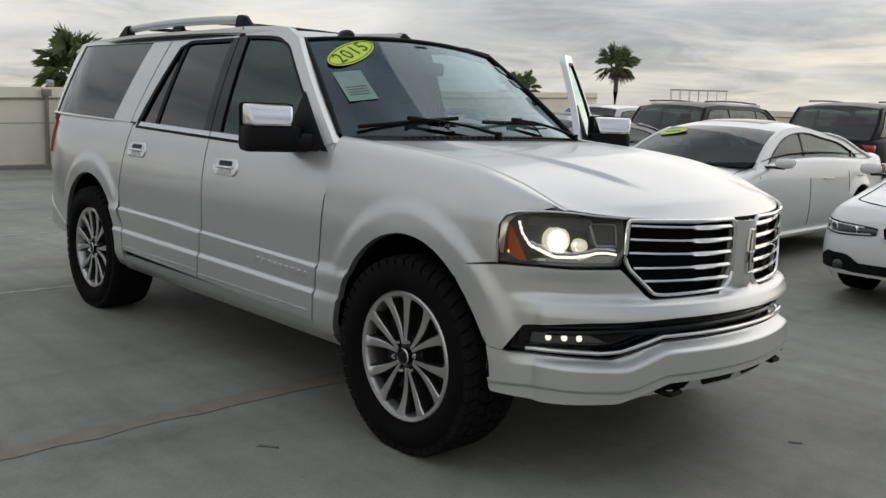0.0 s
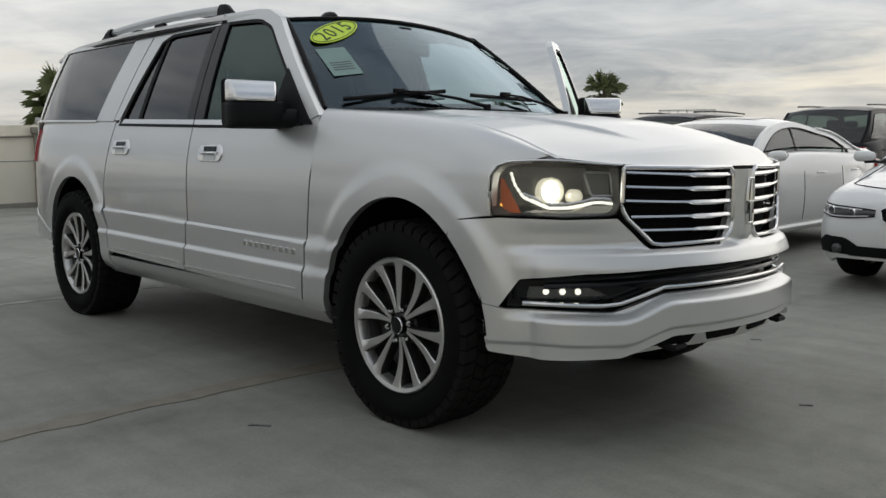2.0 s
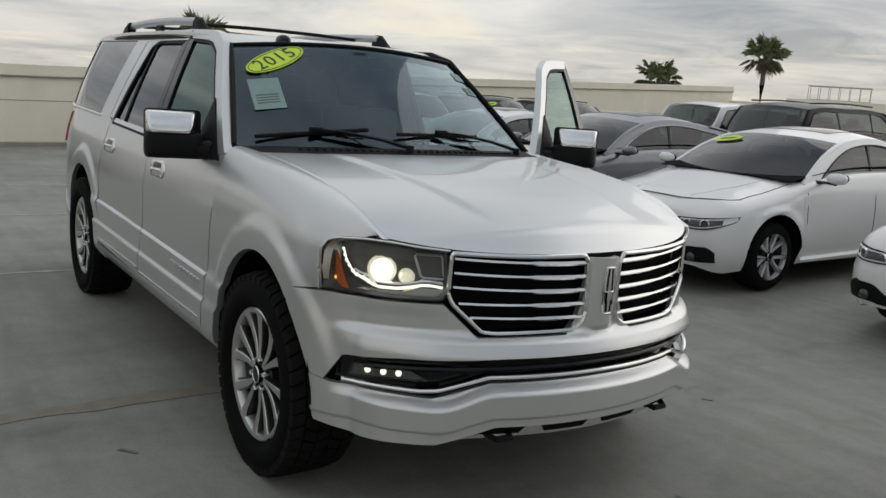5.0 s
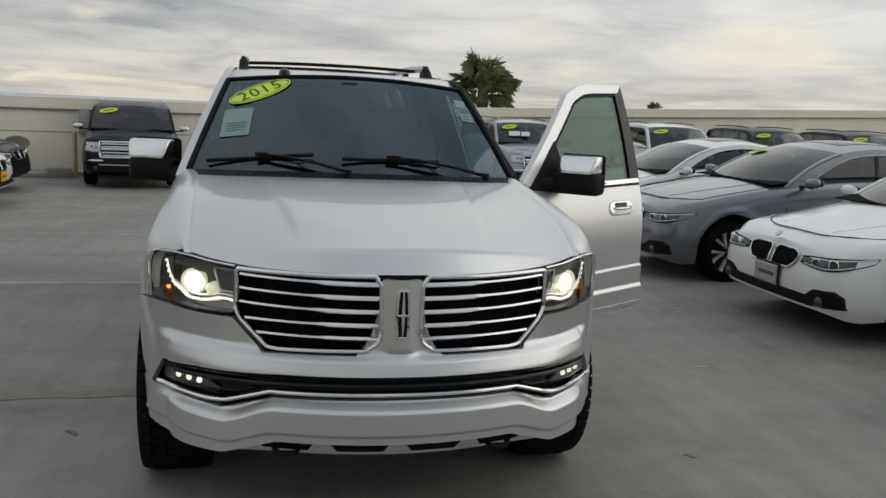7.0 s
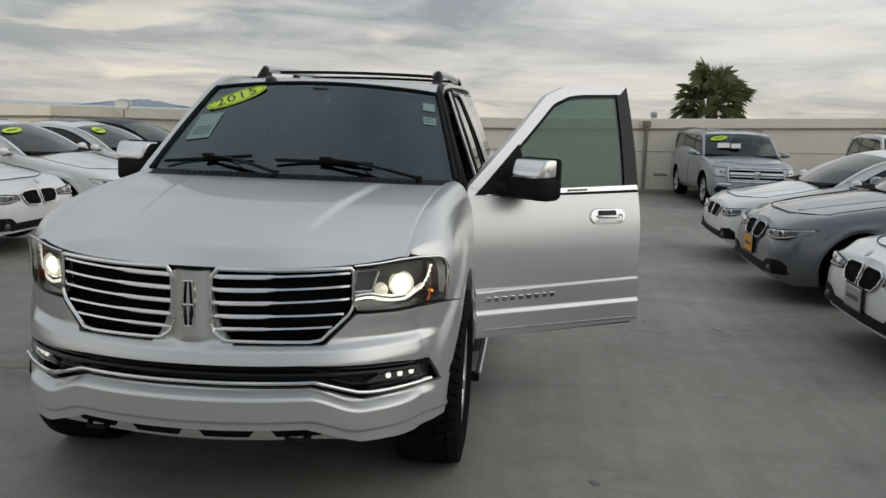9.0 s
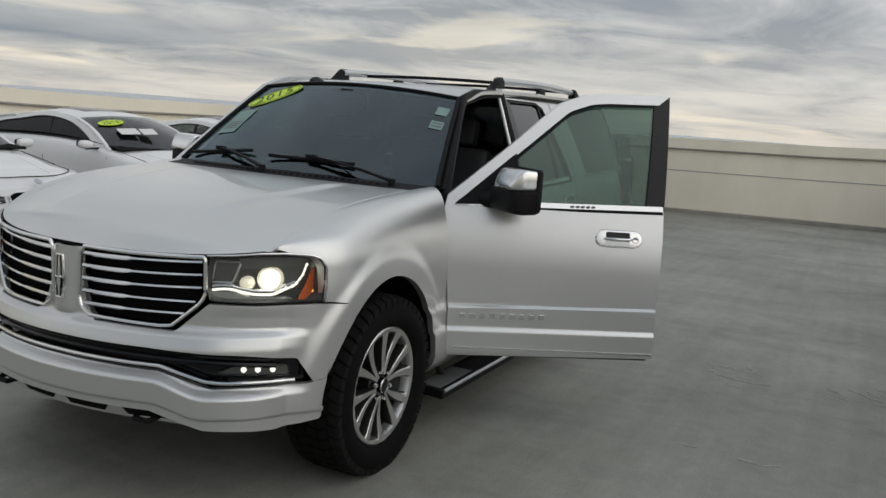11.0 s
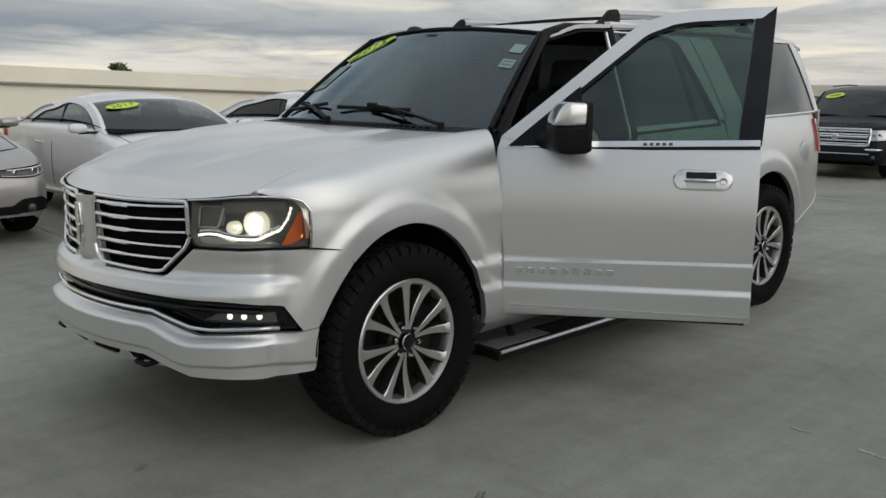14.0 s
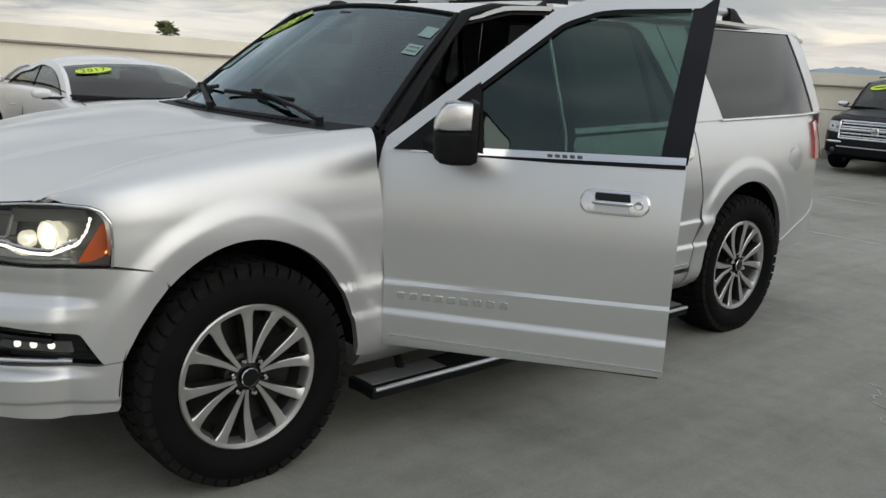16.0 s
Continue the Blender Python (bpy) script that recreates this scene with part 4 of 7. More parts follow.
edge_r = [(at_x(0.447), 0.56), (at_x(0.43), 0.60), (at_x(0.40), 0.665), (at_x(0.355), 0.74), (at_x(0.308), 0.799), (at_x(0.318), 0.825), (END, 0.859)]
part("bumper_upper", nose_skin(coons(both_ways(low_half), both_ways(top_half), [(-d, z) for d, z in edge_r], edge_r, 190, 44), upper_off), SILVER, suv, "silver upper front bumper")
ltop = [(0, 0.598), (Y(0.44), 0.594), (Y(0.615), 0.532), (Y(0.87), 0.542), (at_x(0.450), 0.557)]
lbot = [(0, 0.440), (Y(0.42), 0.440), (Y(0.60), 0.372), (Y(0.80), 0.360), (Y(0.90), 0.380), (at_x(0.462), 0.395)]


def lower_off(d, z):
    """A bright top chamfer, a full face that draws in a little, and a creased lower edge."""
    dip = 0.062 * sm((d - Y(0.42)) / 0.2)
    top_z, low_z = 0.598 - dip, 0.478 - 0.055 * sm((d - Y(0.42)) / 0.2)
    front = 0.040 + 0.048 * sm((top_z - z) / 0.040) - 0.014 * sm((low_z - z) / 0.014)
    front *= 1 - 0.2 * sm((d - Y(0.6)) / 0.25)
    w = sm((d - Y(0.72)) / 0.30)
    return front * (1 - w) + (end_off(d, max(z, 0.45)) + 0.004 - 0.010 * sm((low_z - z) / 0.014)) * w


part("bumper_lower", nose_skin(coons(both_ways(lbot), both_ways(ltop), nu=140, nv=36), lower_off), SILVER, suv, "silver lower front bumper")
vbot = [(0, 0.382), (Y(0.42), 0.382), (Y(0.52), 0.372), (Y(0.60), 0.360)]
vtop = [(0, 0.445), (Y(0.42), 0.445), (Y(0.60), 0.378)]
part("valance", skin(coons(both_ways(vbot), both_ways(vtop), nu=90, nv=5), nose(lambda d, z: 0.040 + 0.4 * (z - 0.44)), (-0.03, 0, 0)), CAPCHROME, suv, "bright silver lower valance")
for c in (-0.40, -0.135, 0.135, 0.40):
    h = 0.112
    part("valance_slot", skin(coons([(Y(abs(c)) * np.sign(c) - h * 0.75, 0.397), (Y(abs(c)) * np.sign(c) + h * 0.75, 0.397)], [(Y(abs(c)) * np.sign(c) - h, 0.438), (Y(abs(c)) * np.sign(c) + h, 0.438)], nu=8, nv=3), nose(lambda d, z: 0.046 + 0.4 * (z - 0.44)), (-0.02, 0, 0)), DARK, suv)
mouth = part("lower_grille", skin(coons(both_ways([(0, 0.58), (Y(0.46), 0.575), (Y(0.62), 0.525), (Y(0.87), 0.525)]), both_ways([(0, 0.705), (Y(0.7), 0.69), (Y(0.86), 0.665)]), nu=70, nv=6), nose(-0.03), (-0.02, 0, 0)), GLOSSBLACK, suv, "gloss black lower grille opening")
for z in (0.672, 0.645):
    part("grille_bar", tube([nose(0.022)(d, z - 0.02 * (abs(d) / 0.9) ** 2) for d in np.linspace(-Y(0.80), Y(0.80), 40)], 0.010, 6), GLOSSBLACK, mouth)
part("chrome_strip", tube([nose(0.048)(d, z) for d, z in resample(both_ways([(0, 0.622), (Y(0.45), 0.619), (Y(0.60), 0.566), (Y(0.66), 0.560), (Y(0.84), 0.570)]), 90)], 0.009, 8), CHROME, mouth, "bright chrome strip")
for s in (1, -1):
    lamp = part("fog_lamp", skin(coons([(s * Y(0.64), 0.592), (s * Y(0.825), 0.584)], [(s * Y(0.65), 0.60), (s * Y(0.70), 0.628), (s * Y(0.82), 0.622)], nu=12, nv=4), nose(0.012), (-0.03, 0, 0)), LAMPGREY, suv, "lit fog lamp with three bright diodes")
    for y in (0.715, 0.755, 0.795):
        bm = bmesh.new()
        bmesh.ops.create_uvsphere(bm, u_segments=12, v_segments=8, radius=0.012)
        bmesh.ops.translate(bm, vec=nose(0.014)(s * Y(y), 0.607), verts=bm.verts)
        part("diode", bm, LED, lamp)
    part("fog_lens", skin(coons([(s * Y(0.63), 0.590), (s * Y(0.83), 0.580)], [(s * Y(0.64), 0.60), (s * Y(0.70), 0.632), (s * Y(0.828), 0.626)], nu=12, nv=4), nose(0.028), (-0.003, 0, 0)), CLEARGLASS, lamp).visible_shadow = False
    part("fog_bezel", skin(coons([(s * Y(0.50), 0.606), (s * Y(0.62), 0.572), (s * Y(0.85), 0.573)], [(s * Y(0.50), 0.612), (s * Y(0.68), 0.640), (s * Y(0.85), 0.648)], nu=16, nv=4), nose(0.002), (-0.02, 0, 0)), GLOSSBLACK, lamp)
    hook = part("tow_hook", tube([(0.840, s * 0.36, 0.408), (0.915, s * 0.36, 0.398), (0.945, s * 0.37, 0.392), (0.940, s * 0.43, 0.390), (0.910, s * 0.445, 0.396), (0.840, s * 0.445, 0.408)], 0.012, 8), BLACK, suv, "black tow hook")

# twin grilles, centre spear and emblem
for s in (1, -1):
    q = [(Y(0.098), 1.052), (Y(0.30), 1.050), (Y(0.585), 1.055), (Y(0.588), 0.905), (Y(0.57), 0.870), (Y(0.475), 0.776), (Y(0.43), 0.771), (Y(0.125), 0.776), (Y(0.084), 0.803), (Y(0.072), 0.84), (Y(0.077), 1.025)]
    q = [(s * d, z) for d, z in q]
    g = coons([q[8], q[7], q[6], q[5]], [q[10], q[0], q[1], q[2]], [q[8], q[9], q[10]], [q[5], q[4], q[3], q[2]], 30, 16)
    gr = part("grille", skin(g, nose(-0.045), (-0.02, 0, 0)), DARK, suv, "black grille with bright horizontal bars")
    part("grille_surround", tube([nose(0.010)(d, z) for d, z in resample(q + [q[0]], 90)[:-1]], 0.0085, 8, closed=True), CHROME, gr, "chrome grille surround")
    for k, (z, y1) in enumerate(((1.023, 0.575), (0.972, 0.575), (0.921, 0.575), (0.870, 0.555), (0.820, 0.515))):
        rows = []
        for t in np.linspace(0, 1, 22):
            y = 0.084 + (y1 - 0.084) * t
            thick = 0.0098 - 0.0032 * sm((t - 0.42) / 0.06)
            zz = z + 0.012 * t * t * (0.4 if k > 2 else 1.0)
            c = [(-0.02, -thick * 0.8), (0.004, -thick), (0.010, -thick * 0.3), (0.007, thick * 0.8), (-0.004, thick), (-0.02, thick * 0.8)]
            rows.append([Vector(nose(o)(s * Y(y), zz + dz)) for o, dz in c])
        bm = shell(rows, closed_u=True)
        bmesh.ops.holes_fill(bm, edges=[e for e in bm.edges if e.is_boundary])
        part("grille_bar", bm, CHROME, gr, "satin chrome grille bar")
    for k in range(9):
        z = 0.79 + 0.03 * k
        part("mesh_bar", tube([nose(-0.036)(s * Y(y), z) for y in np.linspace(0.11, 0.56 if z > 0.87 else 0.46, 8)], 0.003, 5), DARK, gr)
em = lambda y, z, o=0.042: Vector(nose(o)(along(abs(y)) * (1 if y >= 0 else -1), z))
emblem = part("emblem", tube([em(y, z) for y, z in ((-0.017, 0.835), (0.017, 0.835), (0.021, 0.87), (0.022, 0.92), (0.020, 0.97), (0.015, 1.008), (-0.015, 1.008), (-0.020, 0.97), (-0.022, 0.92), (-0.021, 0.87))], 0.0065, 8, closed=True), CHROME, suv, "upright chrome emblem frame")
part("emblem_bar", tube([em(0, z, 0.045) for z in np.linspace(0.84, 1.003, 5)], [0.003, 0.006, 0.008, 0.006, 0.003], 8), CHROME, emblem)
part("emblem_bar", tube([em(y, 0.918, 0.045) for y in np.linspace(-0.021, 0.021, 5)], [0.003, 0.005, 0.008, 0.005, 0.003], 8), CHROME, emblem)
part("emblem_ground", skin([[(d, z) for d in np.linspace(-0.017, 0.017, 4)] for z in np.linspace(0.838, 1.003, 5)], nose(0.0395), (-0.012, 0, 0)), GLOSSBLACK, emblem)


def headlamp(s):
    out = dict(bottom=[(Y(0.602), 0.885), (Y(0.62), 0.879), (Y(0.75), 0.874), (Y(0.896), 0.882)], top=[(Y(0.598), 1.061), (Y(0.68), 1.068), (Y(0.75), 1.077), (Y(0.81), 1.079), (Y(0.865), 1.074), (Y(0.884), 1.062)],
               left=[(Y(0.602), 0.885), (Y(0.585), 0.93), (Y(0.598), 1.061)], right=[(Y(0.896), 0.882), (Y(0.900), 0.95), (Y(0.899), 1.03), (Y(0.884), 1.062)])
    flip = lambda pts: [(s * d, z) for d, z in pts]
    g = coons(flip(out["bottom"]), flip(out["top"]), flip(out["left"]), flip(out["right"]), 24, 12)
    bowl = []
    for j, row in enumerate(g):
        line = []
        for i, (d, z) in enumerate(row):
            depth = 0.075
            line.append(Vector(nose(-0.003 - depth * sm(min(i, 24 - i) / 2.0) * sm(min(j, 12 - j) / 2.0))(d, z)))
        bowl.append(line)
    lamp = part("headlight", shell(bowl), LAMPGREY, suv, "lit headlight with amber corner")
    part("lamp_lens", skin(g, nose(0.004), (-0.003, 0, 0)), CLEARGLASS, lamp).visible_shadow = False
    loop = flip(out["bottom"]) + flip(out["right"])[1:] + flip(out["top"])[::-1][1:] + flip(out["left"])[::-1][1:-1]
    part("lamp_gasket", tube([nose(-0.004)(d, z) for d, z in resample(loop + [loop[0]], 70)[:-1]], 0.004, 6, closed=True), BLACK, lamp)
    part("lamp_trim", tube([nose(0.009)(d, z + 0.007) for d, z in resample(flip([(Y(0.59), 1.056), (Y(0.68), 1.062), (Y(0.75), 1.071), (Y(0.81), 1.073), (Y(0.866), 1.068), (Y(0.886), 1.055), (Y(0.900), 1.02), (Y(0.902), 0.95), (Y(0.90), 0.872)]), 40)], 0.004, 6), CHROME, lamp)
    def disc(y, z, off, r, depth, material, name, label=""):
        c = Vector(nose(off)(s * Y(y), z))
        bm = lathe([(r, -depth), (r, 0.0), (r * 0.86, 0.006), (r * 0.5, 0.014), (0.0, 0.017)], 24, "x")
        bmesh.ops.rotate(bm, cent=(0, 0, 0), matrix=Matrix.Rotation(s * 0.35, 3, "Z"), verts=bm.verts)
        bmesh.ops.translate(bm, vec=c, verts=bm.verts)
        return part(name, bm, material, lamp, label)
    disc(0.785, 0.968, -0.045, 0.031, 0.04, BEAM, "projector", "bright lit projector lens")
    disc(0.715, 0.945, -0.055, 0.028, 0.03, GLOW, "high_beam", "glowing inner reflector")
    bm = lathe([(0.050, -0.03), (0.052, 0.004), (0.046, 0.010), (0.036, 0.004), (0.031, -0.004)], 28, "x")
    bmesh.ops.rotate(bm, cent=(0, 0, 0), matrix=Matrix.Rotation(s * 0.35, 3, "Z"), verts=bm.verts)
    bmesh.ops.translate(bm, vec=nose(-0.045)(s * Y(0.785), 0.965), verts=bm.verts)
    # ring emits by itself to give the bloom round the projector
    part("projector_ring", bm, GLOW, lamp)
    path = [(Y(0.862), 1.03), (Y(0.855), 0.99), (Y(0.838), 0.945), (Y(0.812), 0.917), (Y(0.79), 0.905), (Y(0.74), 0.906), (Y(0.70), 0.915), (Y(0.67), 0.925), (Y(0.64), 0.926), (Y(0.605), 0.92)]
    for d, z in resample(flip(path[:5]), 9)[:9]:
        bm = bmesh.new()
        bmesh.ops.create_uvsphere(bm, u_segments=8, v_segments=6, radius=0.0062)
        bmesh.ops.translate(bm, vec=nose(-0.027)(d, z), verts=bm.verts)
        part("diode", bm, LED, lamp)
    part("daytime_strip", tube([nose(-0.03)(d, z) for d, z in resample(flip(path), 40)], [0.0035] * 8 + [0.0045] * 4 + [0.0056] * 21 + [0.0050] * 8, 8), LED, lamp, "white daytime running light strip")
    part("lamp_shelf", skin(coons(flip([(Y(0.60), 0.888), (Y(0.85), 0.884)]), flip([(Y(0.60), 0.915), (Y(0.68), 0.915), (Y(0.72), 0.897), (Y(0.82), 0.897)]), nu=14, nv=3), nose(-0.028), (-0.03, 0, 0)), CHROME, lamp)
    part("amber_marker", skin(coons(flip([(at_x(0.560), 0.889), (at_x(0.484), 0.889)]), flip([(at_x(0.508), 1.010), (at_x(0.486), 1.018)]), nu=5, nv=8), nose(lambda d, z: -0.008 - 0.050 * sm((d - at_x(0.56)) / (at_x(0.484) - at_x(0.56)))), (-0.004, 0, 0)), AMBER, lamp, "amber corner reflector")
    part("strip_bezel", tube([nose(-0.034)(d, z + 0.014) for d, z in resample(flip(path[2:]), 40)], 0.008, 8), CHROME, lamp)
    part("lamp_brow", skin(coons(flip([(Y(0.69), 1.005), (Y(0.845), 1.02)]), flip([(Y(0.69), 1.05), (Y(0.84), 1.055)]), nu=10, nv=3), nose(-0.042), (-0.02, 0, 0)), TRIMGREY, lamp, "dark upper lamp housing")
    bm = bmesh.new()
    bmesh.ops.create_uvsphere(bm, u_segments=10, v_segments=6, radius=0.011)
    bmesh.ops.translate(bm, vec=nose(-0.060)(s * at_x(0.495), 0.912), verts=bm.verts)
    part("marker_bulb", bm, AMBERBULB, lamp)
    part("turn_reflector", skin(coons(flip([(Y(0.605), 0.955), (Y(0.675), 0.955)]), flip([(Y(0.61), 1.03), (Y(0.69), 1.03)]), nu=6, nv=4), nose(-0.05), (-0.02, 0, 0)), TRIMGREY, lamp)
    part("turn_frame", tube([nose(-0.04)(d, z) for d, z in resample(flip([(Y(0.602), 0.95), (Y(0.672), 0.95), (Y(0.697), 1.035), (Y(0.612), 1.035), (Y(0.602), 0.95)]), 24)[:-1]], 0.005, 6, closed=True), SATIN, lamp)


headlamp(1), headlamp(-1)

# hidden structure that shuts off the light below and inside
part("underbody", merge(box((4.45, 1.2, 0.22), (-2.05, 0, 0.46)), box((2.0, 1.84, 0.16), (-1.62, 0, 0.47)), box((0.92, 1.05, 0.62), (0.30, 0, 0.66)), box((0.3, 1.3, 0.16), (0.62, 0, 0.5))), DARK, suv)
part("floor_pan", merge(box((3.5, 1.60, 0.06), (-2.35, 0, 0.58)), box((0.06, 1.70, 0.70), (-0.52, 0, 0.92)), box((0.7, 1.3, 0.30), (-3.95, 0, 0.7))), DARK, suv)
part("tailgate", skin([[(u, z) for u in np.linspace(-1, 1, 15)] for z in (0.56, 0.8, 1.1, 1.32)], lambda u, z: (-4.60 + 0.13 * u**4, u * 0.80, z), (0.03, 0, 0)), SILVER, suv)
part("rear_window", skin([[(u, z) for u in np.linspace(-1, 1, 15)] for z in (1.32, 1.55, 1.82)], lambda u, z: (-4.52 + 0.22 * u**4 + 0.40 * (z - 1.32), u * (0.80 - 0.36 * (z - 1.32)), z), (0.005, 0, 0)), PRIVACY, suv)
part("rear_bumper", skin([[(u, z) for u in np.linspace(-1, 1, 15)] for z in (0.46, 0.55, 0.68)], lambda u, z: (-4.60 + 0.16 * u**4, u * 0.72, z), (0.05, 0, 0)), SILVER, suv)
part("exhaust", tube([(-3.9, -0.62, 0.36), (-4.45, -0.64, 0.36)], 0.04, 12), SATIN, suv)

# interior
dash = part("dashboard", merge(box((0.42, 1.62, 0.30), (-0.72, 0, 1.10), 0.06), box((0.5, 0.30, 0.30), (-1.1, 0, 0.86), 0.05), box((0.16, 0.46, 0.10), (-0.80, 0.40, 1.25), 0.04)), BLACK, suv, "black dashboard")
wheel_pts = [(-1.03 + 0.19 * math.cos(a) * 0.42, 0.40 + 0.19 * math.sin(a), 1.16 + 0.19 * math.cos(a) * 0.9) for a in np.linspace(0, 2 * math.pi, 33)[:-1]]
sw = part("steering_wheel", tube(wheel_pts, 0.016, 8, closed=True), LEATHER, suv)
part("steering_hub", merge(box((0.05, 0.14, 0.12), (-1.0, 0.40, 1.15), 0.02), tube([(-1.01, 0.22, 1.16), (-1.0, 0.58, 1.16)], 0.014, 6)), BLACK, sw)


def seat(x, y, w=0.52):
    tilt = Matrix.Rotation(radians(-14), 4, "Y")
    st = part("seat", merge(box((0.52, w, 0.16), (x + 0.05, y, 0.83), 0.05), box((0.50, w - 0.2, 0.25), (x + 0.02, y, 0.66), 0.03)), LEATHER, suv, "black leather seat")
    part("backrest", box((0.15, w, 0.62), (x - 0.28, y, 1.16), 0.05, tilt), LEATHER, st)
    part("headrest", box((0.10, 0.27, 0.18), (x - 0.38, y, 1.56), 0.04, tilt), LEATHER, st)


for x in (-1.45, -2.55):
    for y in (0.40, -0.40):
        seat(x, y)
seat(-3.45, 0.42), seat(-3.45, -0.42)
rv = part("rear_view_mirror", box((0.03, 0.25, 0.075), ws_place(0, 0.80, -0.07), 0.015), GLOSSBLACK, suv)
part("mirror_stem", tube([ws_place(0, 0.88, -0.01), ws_place(0, 0.82, -0.06)], 0.012, 8), GLOSSBLACK, rv)
part("mirror_mount", box((0.06, 0.10, 0.06), ws_place(0, 0.93, -0.03), 0.015), GLOSSBLACK, rv)

# stickers laid on the outer face of the windshield; paper colour includes the glass's dimming
def on_screen(u, v, off, roll=0.0, side=1):
    """A pose lying on the windshield, with x across the car to its left and y up the glass."""
    p, a, b = ws_place(u, v, off), ws_place(u + 0.02, v, off), ws_place(u, v + 0.02, off)
    ax = (a - p).normalized()
    ay = (b - p)
    ay = (ay - ax * ay.dot(ax)).normalized()
    m = Matrix((ax, ay, ax.cross(ay))).transposed().to_4x4()
    return Matrix.Translation(p) @ m @ Matrix.Rotation(radians(roll), 4, "Z")


def flat_oval(w, h, m, n=40, thick=0.0015):
    rows = [[m @ Vector((w * r * math.cos(a), h * r * math.sin(a), t)) for a in (2 * math.pi * k / n for k in range(n))] for r, t in ((0.02, thick), (0.6, thick), (1, thick), (1, 0))]
    return shell(rows, closed_u=True)


def sheet(w, h, m, thick=0.001):
    return shell([[m @ Vector((x * w / 2, y * h / 2, thick)) for x in (-1, 0, 1)] for y in (-1, 1)], [[m @ Vector((x * w / 2, y * h / 2, 0)) for x in (-1, 0, 1)] for y in (-1, 1)])


tag_m = on_screen(-0.70, 0.82, 0.004, 33)
tag = part("year_sticker", flat_oval(0.185, 0.072, tag_m), STICKER, suv, "yellow-green oval year sticker")
part("sticker_border", tube([tag_m @ Vector((0.172 * math.cos(a), 0.062 * math.sin(a), 0.002)) for a in np.linspace(0, 2 * math.pi, 49)[:-1]], 0.0022, 5, closed=True), INK, tag)
for k, ch in enumerate("2015"):
    lettering("digit", ch, 0.115, tag_m @ Matrix.Translation((-0.099 + 0.066 * k, 0, 0.003)), INK, tag, 0.0006)
pm = on_screen(-0.80, 0.47, 0.003, 7)
pp = part("paper_sticker", sheet(0.155, 0.235, pm), PAPER, suv, "pale green paper sticker")
for k in range(4):
    part("print_bar", sheet(0.11, 0.006, pm @ Matrix.Translation((0, -0.07 + 0.02 * k, 0.0015))), TRIMGREY, pp)
lm = on_screen(0.90, 0.80, 0.003, -4)
lp = part("small_label", sheet(0.07, 0.075, lm), PAPER, suv)
lm = on_screen(0.89, 0.63, 0.003, -4)
lp = part("small_label", sheet(0.075, 0.07, lm), PAPER, suv)
part("print_bar", sheet(0.055, 0.008, lm @ Matrix.Translation((0, 0.015, 0.0015))), TRIMGREY, lp)
part("print_bar", sheet(0.055, 0.008, lm @ Matrix.Translation((0, -0.012, 0.0015))), TRIMGREY, lp)

# running board folded out below the open door
board = part("running_board", skin([[(x, y) for x in np.linspace(-0.52, -2.72, 24)] for y in np.linspace(0.86, 1.03, 8)], lambda x, y: (x, y, 0.262 + 0.004 * (abs(y - 0.945) < 0.06)), (0, 0, -0.045)), BLACK, suv, "black running board folded out")
for k in range(9):
    part("tread_rib", tube([(-0.54, 0.875 + 0.016 * k, 0.267), (-2.70, 0.875 + 0.016 * k, 0.267)], 0.0035, 5), RUBBER, board)
part("board_edge", tube([(-0.53, 1.032, 0.258), (-2.71, 1.032, 0.258)], 0.010, 8), SATIN, board, "bright metal board edge")
for x0, x1 in ((-0.535, -0.93), (-2.30, -2.70)):
    part("step_pad", box((abs(x1 - x0), 0.125, 0.006), ((x0 + x1) / 2, 0.945, 0.2705), 0.002, segments=1), TRIMGREY, board, "grey ribbed step pad")
for x in (-0.75, -2.4):
    part("board_bracket", tube([(x, 0.70, 0.42), (x - 0.03, 0.84, 0.33), (x, 0.93, 0.25)], 0.02, 8, 0.6), BLACK, board)
part("door_jamb", tube([(-1.728, 0.915, 0.44), (-1.728, 0.925, 0.8), (-1.732, 0.895, 1.24), (-1.755, 0.69, 1.80)], 0.012, 8), SILVER, suv, "silver painted door jamb")
# black door aperture behind the open door
part("door_aperture", merge(tube([(-0.60, 0.93, 0.44), (-0.62, 0.935, 1.1), (-0.66, 0.90, 1.27), (-0.95, 0.79, 1.53), (-1.22, 0.69, 1.77), (-1.4, 0.675, 1.81), (-1.76, 0.67, 1.82)], 0.022, 8), tube([(-1.755, 0.915, 0.44), (-1.755, 0.925, 0.8), (-1.76, 0.90, 1.24), (-1.79, 0.68, 1.82)], 0.028, 8), tube([(-0.60, 0.93, 0.43), (-1.75, 0.93, 0.43)], 0.03, 8)), BLACK, suv, "black door seal round the opening")


